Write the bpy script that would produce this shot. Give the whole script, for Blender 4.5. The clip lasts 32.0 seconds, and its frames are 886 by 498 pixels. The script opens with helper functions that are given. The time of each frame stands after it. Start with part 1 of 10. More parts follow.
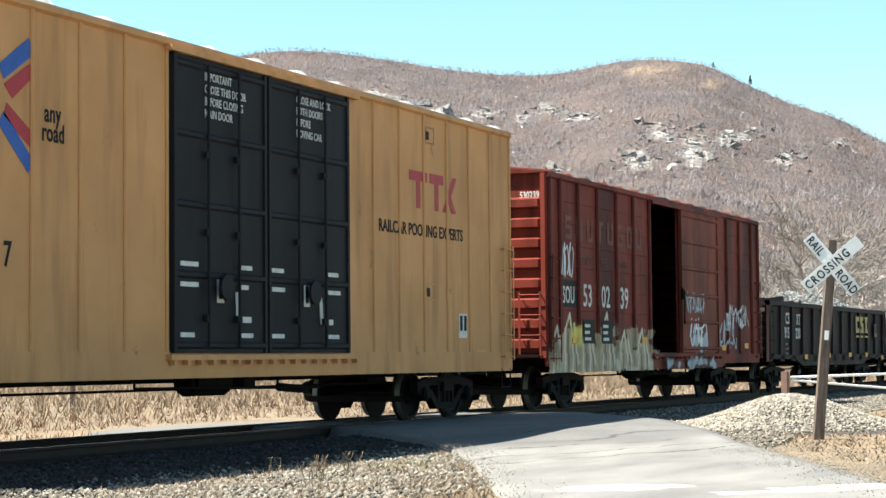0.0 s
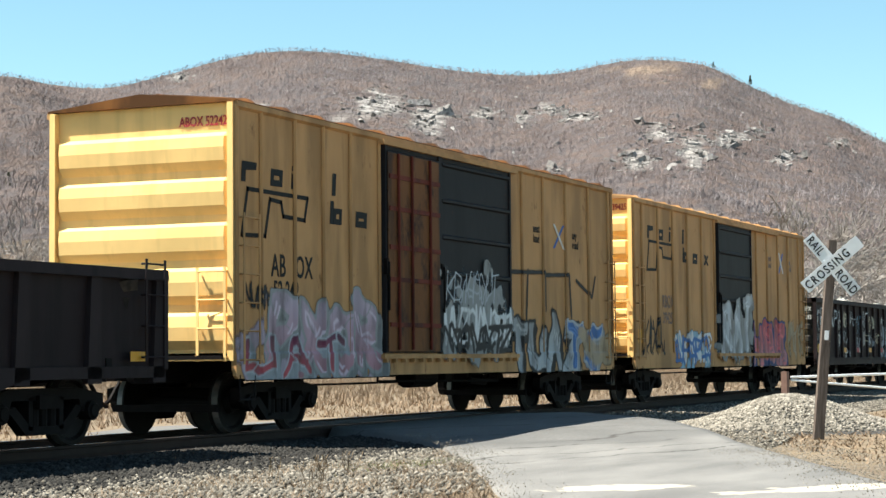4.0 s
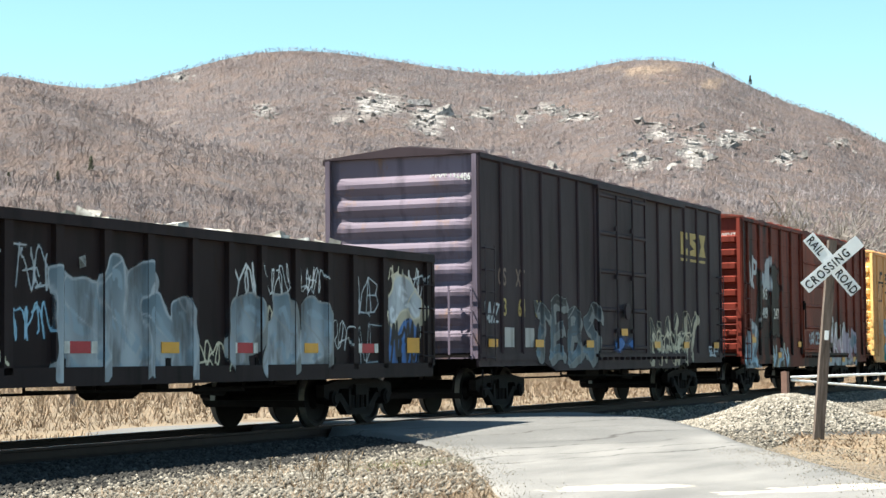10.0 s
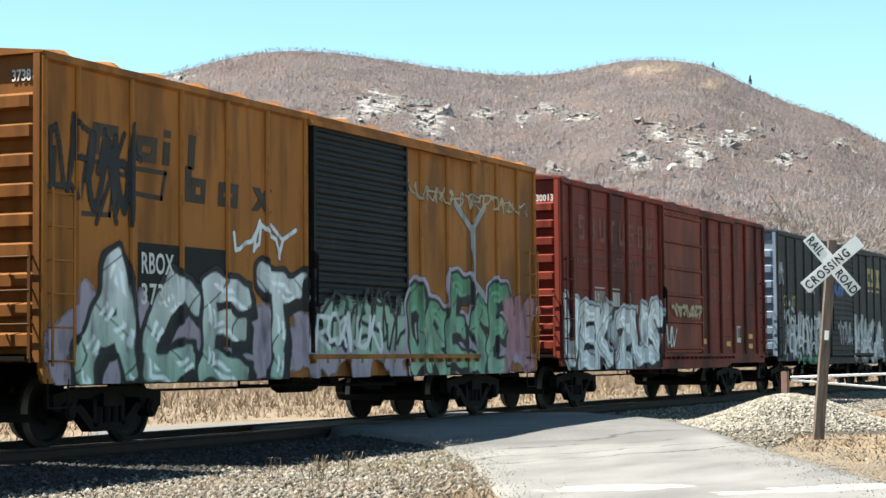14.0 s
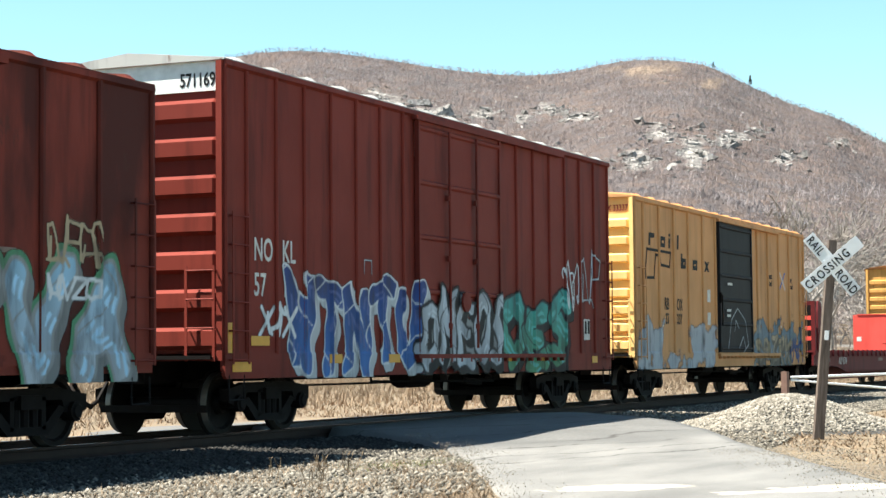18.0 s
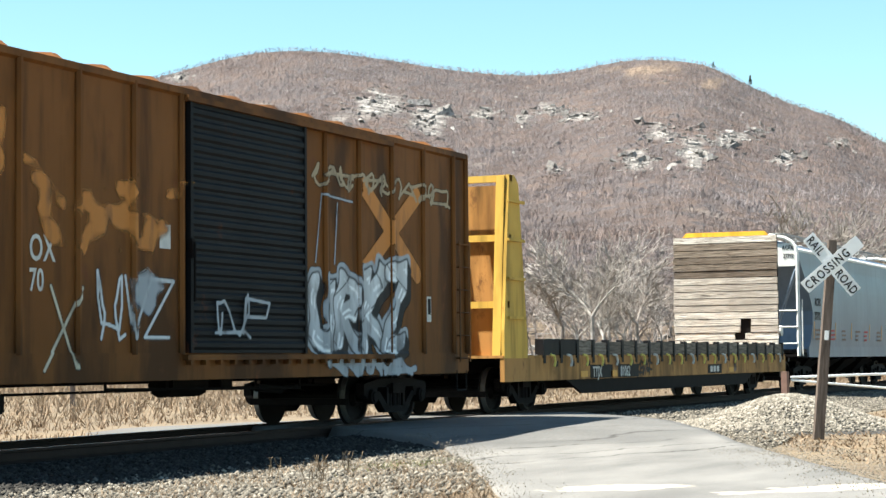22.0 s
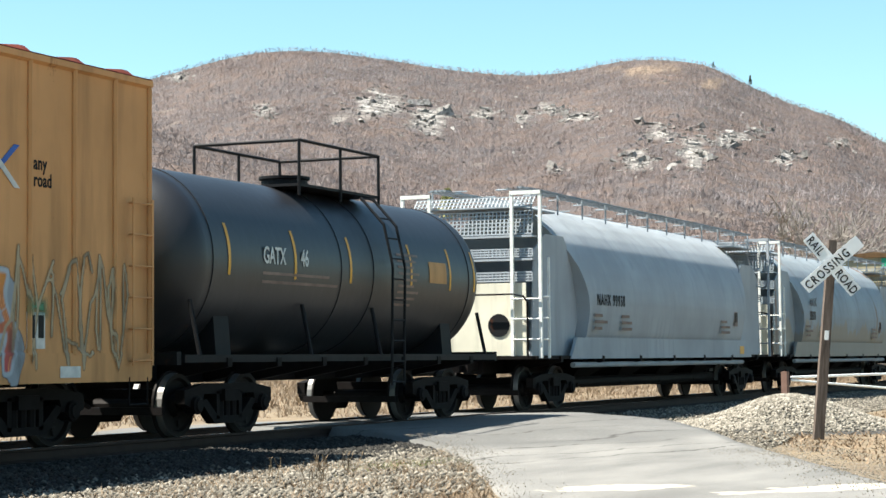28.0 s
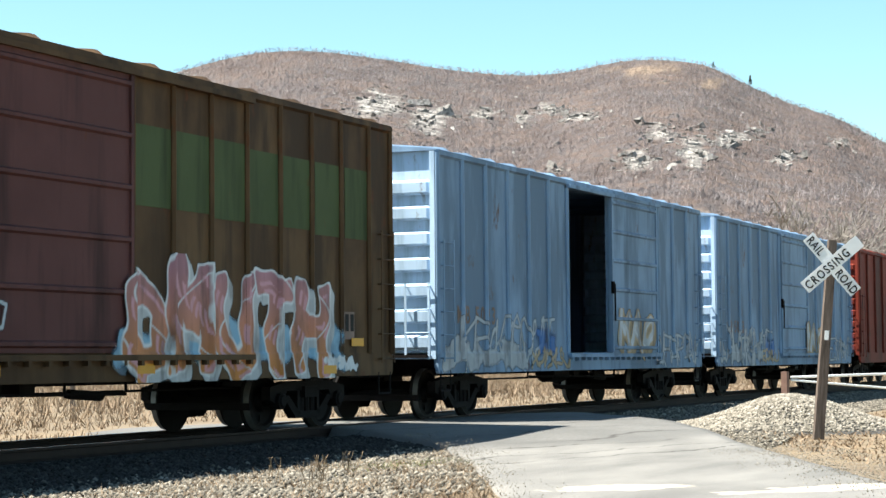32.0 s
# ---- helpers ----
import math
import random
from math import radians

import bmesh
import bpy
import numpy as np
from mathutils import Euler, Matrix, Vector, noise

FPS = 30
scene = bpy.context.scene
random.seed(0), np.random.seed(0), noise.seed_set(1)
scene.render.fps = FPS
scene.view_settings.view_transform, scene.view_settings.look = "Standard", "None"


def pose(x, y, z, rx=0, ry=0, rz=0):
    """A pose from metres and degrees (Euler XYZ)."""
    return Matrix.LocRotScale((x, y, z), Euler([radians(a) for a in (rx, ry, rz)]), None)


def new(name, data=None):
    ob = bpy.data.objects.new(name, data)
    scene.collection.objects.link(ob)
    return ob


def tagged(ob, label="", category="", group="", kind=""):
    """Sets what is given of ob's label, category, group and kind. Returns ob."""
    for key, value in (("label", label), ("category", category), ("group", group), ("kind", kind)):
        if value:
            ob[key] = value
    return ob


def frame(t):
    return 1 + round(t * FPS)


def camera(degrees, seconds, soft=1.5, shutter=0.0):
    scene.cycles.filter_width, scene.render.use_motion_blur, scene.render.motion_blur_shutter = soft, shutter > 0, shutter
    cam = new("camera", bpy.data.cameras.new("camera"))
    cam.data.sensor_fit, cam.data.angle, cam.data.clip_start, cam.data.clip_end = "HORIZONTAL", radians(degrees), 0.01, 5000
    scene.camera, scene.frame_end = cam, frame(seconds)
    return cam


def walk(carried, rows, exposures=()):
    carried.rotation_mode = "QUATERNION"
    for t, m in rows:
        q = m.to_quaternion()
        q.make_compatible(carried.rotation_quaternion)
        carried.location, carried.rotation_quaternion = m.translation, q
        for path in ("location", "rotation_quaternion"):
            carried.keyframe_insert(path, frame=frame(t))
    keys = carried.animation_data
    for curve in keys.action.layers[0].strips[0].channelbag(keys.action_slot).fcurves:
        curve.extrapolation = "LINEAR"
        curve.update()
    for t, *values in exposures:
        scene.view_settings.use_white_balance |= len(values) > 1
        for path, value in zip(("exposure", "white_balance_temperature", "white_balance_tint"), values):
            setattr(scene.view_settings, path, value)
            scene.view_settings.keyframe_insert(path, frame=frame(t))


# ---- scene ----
# The track runs along x, z = 0 is the top of the rails, the camera stands at x = y = 0.
SPEED = 15.79          # metres a second, towards -x
TRACK_Y = 14.35
SIDE_Y = 1.475         # half the width of a car
cam = camera(25.81, 32.0, soft=1.5)
EYE = pose(0, 0, 0.99, 93.27, 0.52, -66.16)
walk(cam, [(0, EYE), (32, EYE)], exposures=[(t, e, 6500, 4) for t, e in ((0, 1.92), (1.5, 1.93), (2.3, 1.82), (3.0, 1.58), (4.2, 1.56), (5.0, 1.68), (7, 1.84), (11, 1.84), (13, 1.80), (15, 1.85), (18, 1.86), (19.2, 1.76), (20.2, 1.6), (20.7, 1.48), (21.3, 1.58), (22.0, 1.8), (22.5, 1.66), (23, 1.5), (24.2, 1.56), (26.0, 1.78), (28.4, 1.7), (29, 1.64), (29.8, 1.66), (31, 1.78), (32, 1.82))])

# ---------------------------------------------------------------- light
world = bpy.data.worlds.new("world")
scene.world = world
world.use_nodes = True
wn = world.node_tree
wn.nodes.clear()
sky = wn.nodes.new("ShaderNodeTexSky")
sky.sky_type = "NISHITA"
sky.sun_disc = False
sky.sun_elevation = radians(59.4)
SUN = Vector((0.28, -0.52, -1.0)).normalized()
sky.sun_rotation = math.atan2(-SUN.x, -SUN.y)
sky.air_density, sky.dust_density, sky.ozone_density, sky.altitude = 1.0, 0.15, 2.0, 50
bg = wn.nodes.new("ShaderNodeBackground")
bg.inputs["Strength"].default_value = 0.064
out = wn.nodes.new("ShaderNodeOutputWorld")
tint = wn.nodes.new("ShaderNodeMix")
tint.data_type, tint.blend_type = "RGBA", "MULTIPLY"
tint.inputs[0].default_value, tint.inputs[7].default_value = 1.0, (0.86, 1.01, 0.95, 1)
wn.links.new(sky.outputs[0], tint.inputs[6])
wn.links.new(tint.outputs[2], bg.inputs[0])
wn.links.new(bg.outputs[0], out.inputs[0])
sun = new("sun", bpy.data.lights.new("sun", "SUN"))
sun.data.energy, sun.data.angle, sun.data.color = 5.0, radians(0.5), (1.0, 0.94, 0.87)
sun.rotation_euler = SUN.to_track_quat("-Z", "Y").to_euler()
sun.location = (0, 30, 60)


# ---------------------------------------------------------------- materials
def nodes_of(name):
    m = bpy.data.materials.new(name)
    m.use_nodes = True
    t = m.node_tree
    return m, t, t.nodes["Principled BSDF"]


def mixed(t, fac, a, b, kind="MIX"):
    n = t.nodes.new("ShaderNodeMix")
    n.data_type, n.blend_type = "RGBA", kind
    for i, v in ((0, fac), (6, a), (7, b)):
        if isinstance(v, bpy.types.NodeSocket):
            t.links.new(v, n.inputs[i])
        else:
            n.inputs[i].default_value = v if i == 0 else (*v, 1)
    return n.outputs[2]


def noisy(t, scale, stretch=(1, 1, 1), detail=4.0, low=0.4, high=0.6, rough=0.55, offset=(0, 0, 0)):
    """A noise between 0 and 1, in object space, stretched by axis."""
    co = t.nodes.new("ShaderNodeTexCoord")
    mp = t.nodes.new("ShaderNodeMapping")
    mp.inputs["Scale"].default_value = stretch
    mp.inputs["Location"].default_value = offset
    nz = t.nodes.new("ShaderNodeTexNoise")
    nz.inputs["Scale"].default_value, nz.inputs["Detail"].default_value = scale, detail
    nz.inputs["Roughness"].default_value = rough
    rg = t.nodes.new("ShaderNodeMapRange")
    rg.inputs["From Min"].default_value, rg.inputs["From Max"].default_value = low, high
    t.links.new(co.outputs["Object"], mp.inputs[0])
    t.links.new(mp.outputs[0], nz.inputs["Vector"])
    t.links.new(nz.outputs["Fac"], rg.inputs["Value"])
    return rg.outputs[0]


def bumped(t, bsdf, height, strength=0.3, distance=0.02):
    b = t.nodes.new("ShaderNodeBump")
    b.inputs["Strength"].default_value, b.inputs["Distance"].default_value = strength, distance
    t.links.new(height, b.inputs["Height"])
    t.links.new(b.outputs[0], bsdf.inputs["Normal"])


def painted(name, base, rust=0.25, fade=None, rough=0.6, dirt=0.5, seed=0, rustcol=(0.10, 0.035, 0.015), gloss=0.08, stain=0.0):
    """Weathered car paint: faded patches, streaks of grime, rust spots."""
    m, t, b = nodes_of(name)
    fade = fade or [min(1, c * 1.22 + 0.002) for c in base]
    off = (seed * 3.7, seed * 1.3, seed * 2.1)
    c = mixed(t, noisy(t, 0.7, offset=off, low=0.35, high=0.65), base, fade)
    streak = noisy(t, 3.0, (1.0, 1.0, 0.12), 6, 0.5, 0.72, offset=off)
    c = mixed(t, streak, c, [v * (1 - dirt) + 0.006 * dirt for v in base])
    if stain > 0:                  # broad dark runs of soot and damp
        run = noisy(t, 0.8, (1.0, 1.0, 0.3), 5, 0.50, 0.60, offset=(off[0] + 5, off[1], off[2]))
        c = mixed(t, run, c, [v * (1 - stain) + 0.008 * stain for v in base])
    if rust > 0:
        spot = noisy(t, 2.2, (1, 1, 0.55), 9, 0.66 - 0.16 * rust, 0.74 - 0.1 * rust, 0.7, offset=off)
        c = mixed(t, spot, c, rustcol)
    t.links.new(c, b.inputs["Base Color"])
    b.inputs["Roughness"].default_value = rough
    b.inputs["Specular IOR Level"].default_value = gloss
    bumped(t, b, noisy(t, 5, (1, 1, 0.6), 5, 0.2, 0.8, offset=off), 0.12, 0.02)
    return m


def plain(name, base, rough=0.6, metal=0.0, vary=0.25, scale=6):
    m, t, b = nodes_of(name)
    c = mixed(t, noisy(t, scale, detail=6, low=0.3, high=0.7), base, [v * (1 - vary) for v in base])
    t.links.new(c, b.inputs["Base Color"])
    b.inputs["Roughness"].default_value, b.inputs["Metallic"].default_value = rough, metal
    b.inputs["Specular IOR Level"].default_value = 0.3 if max(base) > 0.03 else 0.08
    return m


def by_piece(name, dark, light, rough=0.85, per_island=False, grain=8.0, stretch=(1, 1, 1)):
    """Pieces that differ from one to the next."""
    m, t, b = nodes_of(name)
    if per_island:
        r = t.nodes.new("ShaderNodeNewGeometry").outputs["Random Per Island"]
    else:
        r = t.nodes.new("ShaderNodeObjectInfo").outputs["Random"]
    c = mixed(t, r, dark, light)
    c = mixed(t, noisy(t, grain, stretch, 6, 0.35, 0.7), c, [v * 0.6 for v in dark])
    t.links.new(c, b.inputs["Base Color"])
    b.inputs["Roughness"].default_value = rough
    b.inputs["Specular IOR Level"].default_value = 0.2
    return m


def spray():
    """Spray paint whose colours and thin edges lie in the mesh."""
    m, t, b = nodes_of("spray_paint")
    a = t.nodes.new("ShaderNodeVertexColor")
    a.layer_name = "paint"
    c = mixed(t, noisy(t, 4, (1, 1, 0.3), 6, 0.5, 0.8), a.outputs["Color"], (0.05, 0.04, 0.035))
    t.links.new(c, b.inputs["Base Color"])
    t.links.new(a.outputs["Alpha"], b.inputs["Alpha"])
    b.inputs["Roughness"].default_value = 0.6
    b.inputs["Specular IOR Level"].default_value = 0.15
    return m


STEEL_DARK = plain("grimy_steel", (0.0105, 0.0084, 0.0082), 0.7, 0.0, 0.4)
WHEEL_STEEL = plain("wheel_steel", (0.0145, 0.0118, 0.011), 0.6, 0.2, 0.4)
RAIL_RUST = plain("rail_rust", (0.035, 0.018, 0.012), 0.8, 0.0, 0.4)
RAIL_SHINE = plain("rail_shine", (0.55, 0.55, 0.56), 0.25, 1.0, 0.1)
BLACK_PAINT = painted("black_paint", (0.0099, 0.0099, 0.011), 0.2, dirt=0.3, rough=0.55)
WHITE_PAINT = plain("white_paint", (0.75, 0.74, 0.70), 0.6)
BLACK_LETTER = plain("black_letter", (0.02, 0.02, 0.02), 0.6)
WHITE_LETTER = plain("white_letter", (0.65, 0.64, 0.6), 0.6, 0, 0.35)
YELLOW_LETTER = plain("yellow_letter", (0.40, 0.30, 0.10), 0.6, 0, 0.3)
FADED_LETTER = plain("faded_letter", (0.24, 0.17, 0.14), 0.7, 0, 0.5, 3)
REFLECTOR = plain("reflector", (0.62, 0.30, 0.02), 0.4, 0, 0.15)
RED_MARK = plain("red_mark", (0.40, 0.03, 0.04), 0.55)
BLUE_MARK = plain("blue_mark", (0.03, 0.10, 0.38), 0.55)


def weathered(name, dark, light, split):
    """Grey boards: each its own tone, with fine grain, dark checks and stains along the length."""
    m, t, b = nodes_of(name)
    r = t.nodes.new("ShaderNodeObjectInfo").outputs["Random"]
    c = mixed(t, r, dark, light)
    c = mixed(t, noisy(t, 9, (4, 0.25, 6), 8, 0.40, 0.66, 0.65), c, [v * 0.45 for v in dark])
    c = mixed(t, noisy(t, 5, (3, 0.22, 7), 9, split, split + 0.05, 0.7, offset=(2, 1, 4)), c, (0.035, 0.027, 0.022))
    c = mixed(t, noisy(t, 1.2, (1, 0.7, 1), 6, 0.52, 0.7), c, [v * 0.6 for v in dark])
    t.links.new(c, b.inputs["Base Color"])
    b.inputs["Roughness"].default_value = 0.92
    b.inputs["Specular IOR Level"].default_value = 0.15
    bumped(t, b, noisy(t, 9, (4, 0.25, 6), 8, 0.2, 0.8), 0.7, 0.03)
    return m


WOOD_OLD = weathered("old_wood", (0.46, 0.41, 0.355), (0.80, 0.76, 0.69), 0.57)
WOOD_BROWN = weathered("old_brown_wood", (0.15, 0.118, 0.092), (0.34, 0.285, 0.23), 0.58)
EDGE_TIMBER = by_piece("edge_timber_wood", (0.10, 0.08, 0.062), (0.30, 0.26, 0.215), 0.92, False, 6, (0.4, 5, 5))
WOOD_TIE = by_piece("tie_wood", (0.015, 0.012, 0.01), (0.05, 0.04, 0.032), 0.9, False, 5)
STONE = by_piece("ballast_stone", (0.075, 0.066, 0.053), (0.36, 0.32, 0.262), 0.9, True, 10)
# Dark trackside stone, taken near black to stand in for shade.
STONE_DARK = by_piece("dark_shade_stone", (0.012, 0.011, 0.010), (0.07, 0.064, 0.056), 0.9, True, 10)
RUBBLE = by_piece("rubble", (0.25, 0.23, 0.2), (0.6, 0.57, 0.52), 0.9, True, 10)
GRAVEL = by_piece("load_gravel", (0.20, 0.20, 0.19), (0.40, 0.39, 0.37), 0.9, True, 10)
SCRAP = by_piece("scrap", (0.02, 0.017, 0.015), (0.12, 0.085, 0.06), 0.8, True, 10)
DARK_FADED = plain("dark_faded_letter", (0.055, 0.035, 0.022), 0.7, 0, 0.5, 3)
GHOST_LETTER = plain("ghost_letter", (0.20, 0.085, 0.062), 0.75, 0, 0.6, 5)
SPRAY = spray()
YELLOW = painted("railcar_yellow", (0.475, 0.243, 0.102), 0.10, dirt=0.22, rustcol=(0.16, 0.08, 0.03))
YELLOW_OLD = painted("railcar_yellow_worn", (0.40, 0.225, 0.097), 0.25, dirt=0.3, seed=3, rustcol=(0.14, 0.07, 0.03), stain=0.25)
YELLOW_RUST = painted("railcar_yellow_rusty", (0.15, 0.06, 0.0165), 0.5, seed=5, rustcol=(0.14, 0.05, 0.02), stain=0.55)
# Paler than the sides: the sun on the ends is put into the colour.
SUNLIT_END_YELLOW = painted("sunlit_end_yellow", (0.80, 0.52, 0.20), 0.08, dirt=0.15, seed=45, rustcol=(0.22, 0.11, 0.04))
SUNLIT_END_AMBER = painted("sunlit_end_amber", (0.46, 0.25, 0.075), 0.25, dirt=0.25, seed=44, rustcol=(0.16, 0.07, 0.03))
ORANGE_OLD = painted("railcar_orange", (0.27, 0.105, 0.024), 0.45, seed=6, rustcol=(0.13, 0.06, 0.03), stain=0.4)
BOX_RED = painted("boxcar_red", (0.145, 0.027, 0.018), 0.35, seed=7, rustcol=(0.06, 0.025, 0.018), stain=0.6)
BOX_BROWN = painted("boxcar_brown", (0.105, 0.021, 0.013), 0.5, seed=8, rustcol=(0.05, 0.022, 0.016), dirt=0.4, stain=0.92)
BOX_RED_NEW = painted("boxcar_red_new", (0.15, 0.026, 0.018), 0.1, seed=9)
DOOR_RED = painted("door_red", (0.17, 0.04, 0.024), 0.2, seed=10, stain=0.4)
DOOR_MAROON = painted("door_maroon", (0.085, 0.036, 0.034), 0.2, seed=21)
DOOR_BLACK = painted("door_black", (0.016, 0.0152, 0.0172), 0.15, seed=11, dirt=0.2)
BOX_PURPLE = painted("boxcar_dark", (0.036, 0.0255, 0.0295), 0.3, seed=12, rustcol=(0.03, 0.02, 0.018))
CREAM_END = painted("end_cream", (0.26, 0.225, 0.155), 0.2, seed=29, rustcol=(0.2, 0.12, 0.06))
# A lighter copy of the side blue, with sunlight painted in.
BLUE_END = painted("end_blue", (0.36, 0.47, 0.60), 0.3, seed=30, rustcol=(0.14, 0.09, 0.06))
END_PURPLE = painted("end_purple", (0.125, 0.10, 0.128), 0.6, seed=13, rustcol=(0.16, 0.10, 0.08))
BOX_NAVY = painted("boxcar_grey", (0.028, 0.028, 0.031), 0.2, seed=14)
BOX_BLUE = painted("boxcar_blue", (0.165, 0.245, 0.35), 0.22, seed=15, rustcol=(0.12, 0.07, 0.05), stain=0.3)
GREEN_BROWN = painted("boxcar_green_brown", (0.066, 0.038, 0.02), 0.3, seed=16, fade=(0.12, 0.072, 0.036), stain=0.3)
GREEN_OLD = painted("boxcar_green", (0.0546, 0.0728, 0.0303), 0.25, seed=17)
GREEN_NEW = plain("green_patch", (0.04, 0.32, 0.19), 0.6)
GON_BLACK = painted("gondola_black", (0.0205, 0.0142, 0.0148), 0.35, seed=18, rustcol=(0.025, 0.014, 0.010), gloss=0.05)
GON_RIB = painted("gondola_rib", (0.0235, 0.0165, 0.017), 0.5, seed=19, rustcol=(0.025, 0.014, 0.010), gloss=0.05)
MAUVE_END = painted("gondola_end_mauve", (0.15, 0.095, 0.085), 0.2, seed=43, rustcol=(0.08, 0.05, 0.04))
GON_END = painted("gondola_end", (0.05, 0.045, 0.04), 0.35, seed=42, rustcol=(0.08, 0.05, 0.035))
GREY_HOP = painted("hopper_grey", (0.27, 0.29, 0.312), 0.0, seed=20, dirt=0.06, rough=0.6, gloss=0.12)
BLUE_GREY = painted("hopper_blue_grey", (0.138, 0.172, 0.222), 0.0, seed=36, dirt=0.1, rough=0.4, gloss=0.25)
GREY_HOP_OLD = painted("hopper_grey_old", (0.225, 0.255, 0.28), 0.22, seed=22, dirt=0.12, rough=0.6, rustcol=(0.25, 0.16, 0.09), gloss=0.12)


def spilled(m):
    """Tan residue washed down the lower flank, with a ragged upper edge, and rusty runs from the eave."""
    t = m.node_tree
    b = next(n for n in t.nodes if n.type == "BSDF_PRINCIPLED")
    c = b.inputs["Base Color"].links[0].from_socket
    co = t.nodes.new("ShaderNodeTexCoord")
    sp = t.nodes.new("ShaderNodeSeparateXYZ")
    t.links.new(co.outputs["Object"], sp.inputs[0])
    rag = t.nodes.new("ShaderNodeMath")
    rag.operation = "MULTIPLY_ADD"
    rag.inputs[1].default_value = 0.5
    t.links.new(noisy(t, 1.6, (1, 1, 0.15), 6, 0.35, 0.65), rag.inputs[0])
    t.links.new(sp.outputs["Z"], rag.inputs[2])
    rg = t.nodes.new("ShaderNodeMapRange")
    rg.inputs["From Min"].default_value, rg.inputs["From Max"].default_value = 2.16, 2.02
    rg.inputs["To Max"].default_value = 0.8
    t.links.new(rag.outputs[0], rg.inputs["Value"])
    c = mixed(t, rg.outputs[0], c, (0.28, 0.24, 0.19))
    run = noisy(t, 1.1, (1.0, 1.0, 0.16), 6, 0.60, 0.68, offset=(4, 0, 2))
    c = mixed(t, run, c, (0.20, 0.13, 0.10))
    t.links.new(c, b.inputs["Base Color"])


spilled(GREY_HOP_OLD)

TAN_HOP = painted("hopper_tan", (0.265, 0.222, 0.168), 0.2, seed=23, dirt=0.3, rustcol=(0.2, 0.12, 0.06))
TANK_BLACK = painted("tank_black", (0.013, 0.0135, 0.0165), 0.06, seed=24, dirt=0.1, rough=0.42, gloss=0.45)
FLAT_RED = painted("flatcar_red", (0.102, 0.0155, 0.0175), 0.25, seed=25)
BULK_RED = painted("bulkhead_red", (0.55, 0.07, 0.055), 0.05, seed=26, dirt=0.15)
FLAT_YELLOW = painted("flatcar_yellow", (0.36, 0.185, 0.06), 0.75, seed=27, dirt=0.6, rustcol=(0.09, 0.042, 0.022), stain=0.5)
ROOF_GREY = painted("roof_galvanised", (0.34, 0.33, 0.31), 0.3, seed=28)
STRAP = plain("tie_strap", (0.75, 0.62, 0.16), 0.7)
INSIDE = plain("inside_boards", (0.05, 0.04, 0.032), 0.9)


# ---------------------------------------------------------------- mesh tools
def empty(name, label, category, group=""):
    return tagged(new(name), label, category, group)


def mesh_of(bm, name, smooth=False):
    me = bpy.data.meshes.new(name)
    bm.to_mesh(me)
    bm.free()
    if smooth:
        for p in me.polygons:
            p.use_smooth = True
    return me


def part(name, bm, material, parent, label="", smooth=False):
    me = bm if isinstance(bm, bpy.types.Mesh) else mesh_of(bm, name, smooth)
    if material and not me.materials:
        me.materials.append(material)
    ob = new(name, me)
    ob.parent = parent
    if label:
        ob["label"] = label
    return ob


def box(bm, x0, x1, y0, y1, z0, z1, chamfer=0.0):
    """A box; with chamfer, its long upright edges on the -y side are cut."""
    if x1 < x0:
        x0, x1 = x1, x0
    if y1 < y0:
        y0, y1 = y1, y0
    if chamfer:
        ring = [(x0, y1), (x0, y0 + chamfer), (x0 + chamfer, y0), (x1 - chamfer, y0), (x1, y0 + chamfer), (x1, y1)]
    else:
        ring = [(x0, y1), (x0, y0), (x1, y0), (x1, y1)]
    a = [bm.verts.new((x, y, z0)) for x, y in ring]
    b = [bm.verts.new((x, y, z1)) for x, y in ring]
    n = len(ring)
    for i in range(n):
        bm.faces.new((a[i], a[(i + 1) % n], b[(i + 1) % n], b[i]))
    bm.faces.new(a[::-1])
    bm.faces.new(b)
    return bm


def prism(bm, outline, axis, a, b):
    """An outline of (u, v) pulled along an axis from a to b. x: (y, z); y: (x, z); z: (x, y)."""
    put = {"x": lambda u, v, w: (w, u, v), "y": lambda u, v, w: (u, w, v), "z": lambda u, v, w: (u, v, w)}[axis]
    p = [bm.verts.new(put(u, v, a)) for u, v in outline]
    q = [bm.verts.new(put(u, v, b)) for u, v in outline]
    n = len(p)
    for i in range(n):
        bm.faces.new((p[i], p[(i + 1) % n], q[(i + 1) % n], q[i]))
    bm.faces.new(p[::-1])
    bm.faces.new(q)
    return bm


def bar(bm, p, q, r, sides=6, r2=None, caps=True):
    """A round bar from p to q."""
    p, q = Vector(p), Vector(q)
    d = (q - p).normalized()
    u = d.orthogonal().normalized()
    w = d.cross(u)
    r2 = r if r2 is None else r2
    rings = []
    for c, rr in ((p, r), (q, r2)):
        rings.append([bm.verts.new(c + (u * math.cos(2 * math.pi * i / sides) + w * math.sin(2 * math.pi * i / sides)) * rr) for i in range(sides)])
    for i in range(sides):
        bm.faces.new((rings[0][i], rings[0][(i + 1) % sides], rings[1][(i + 1) % sides], rings[1][i]))
    if caps:
        bm.faces.new(rings[0][::-1])
        bm.faces.new(rings[1])
    return bm


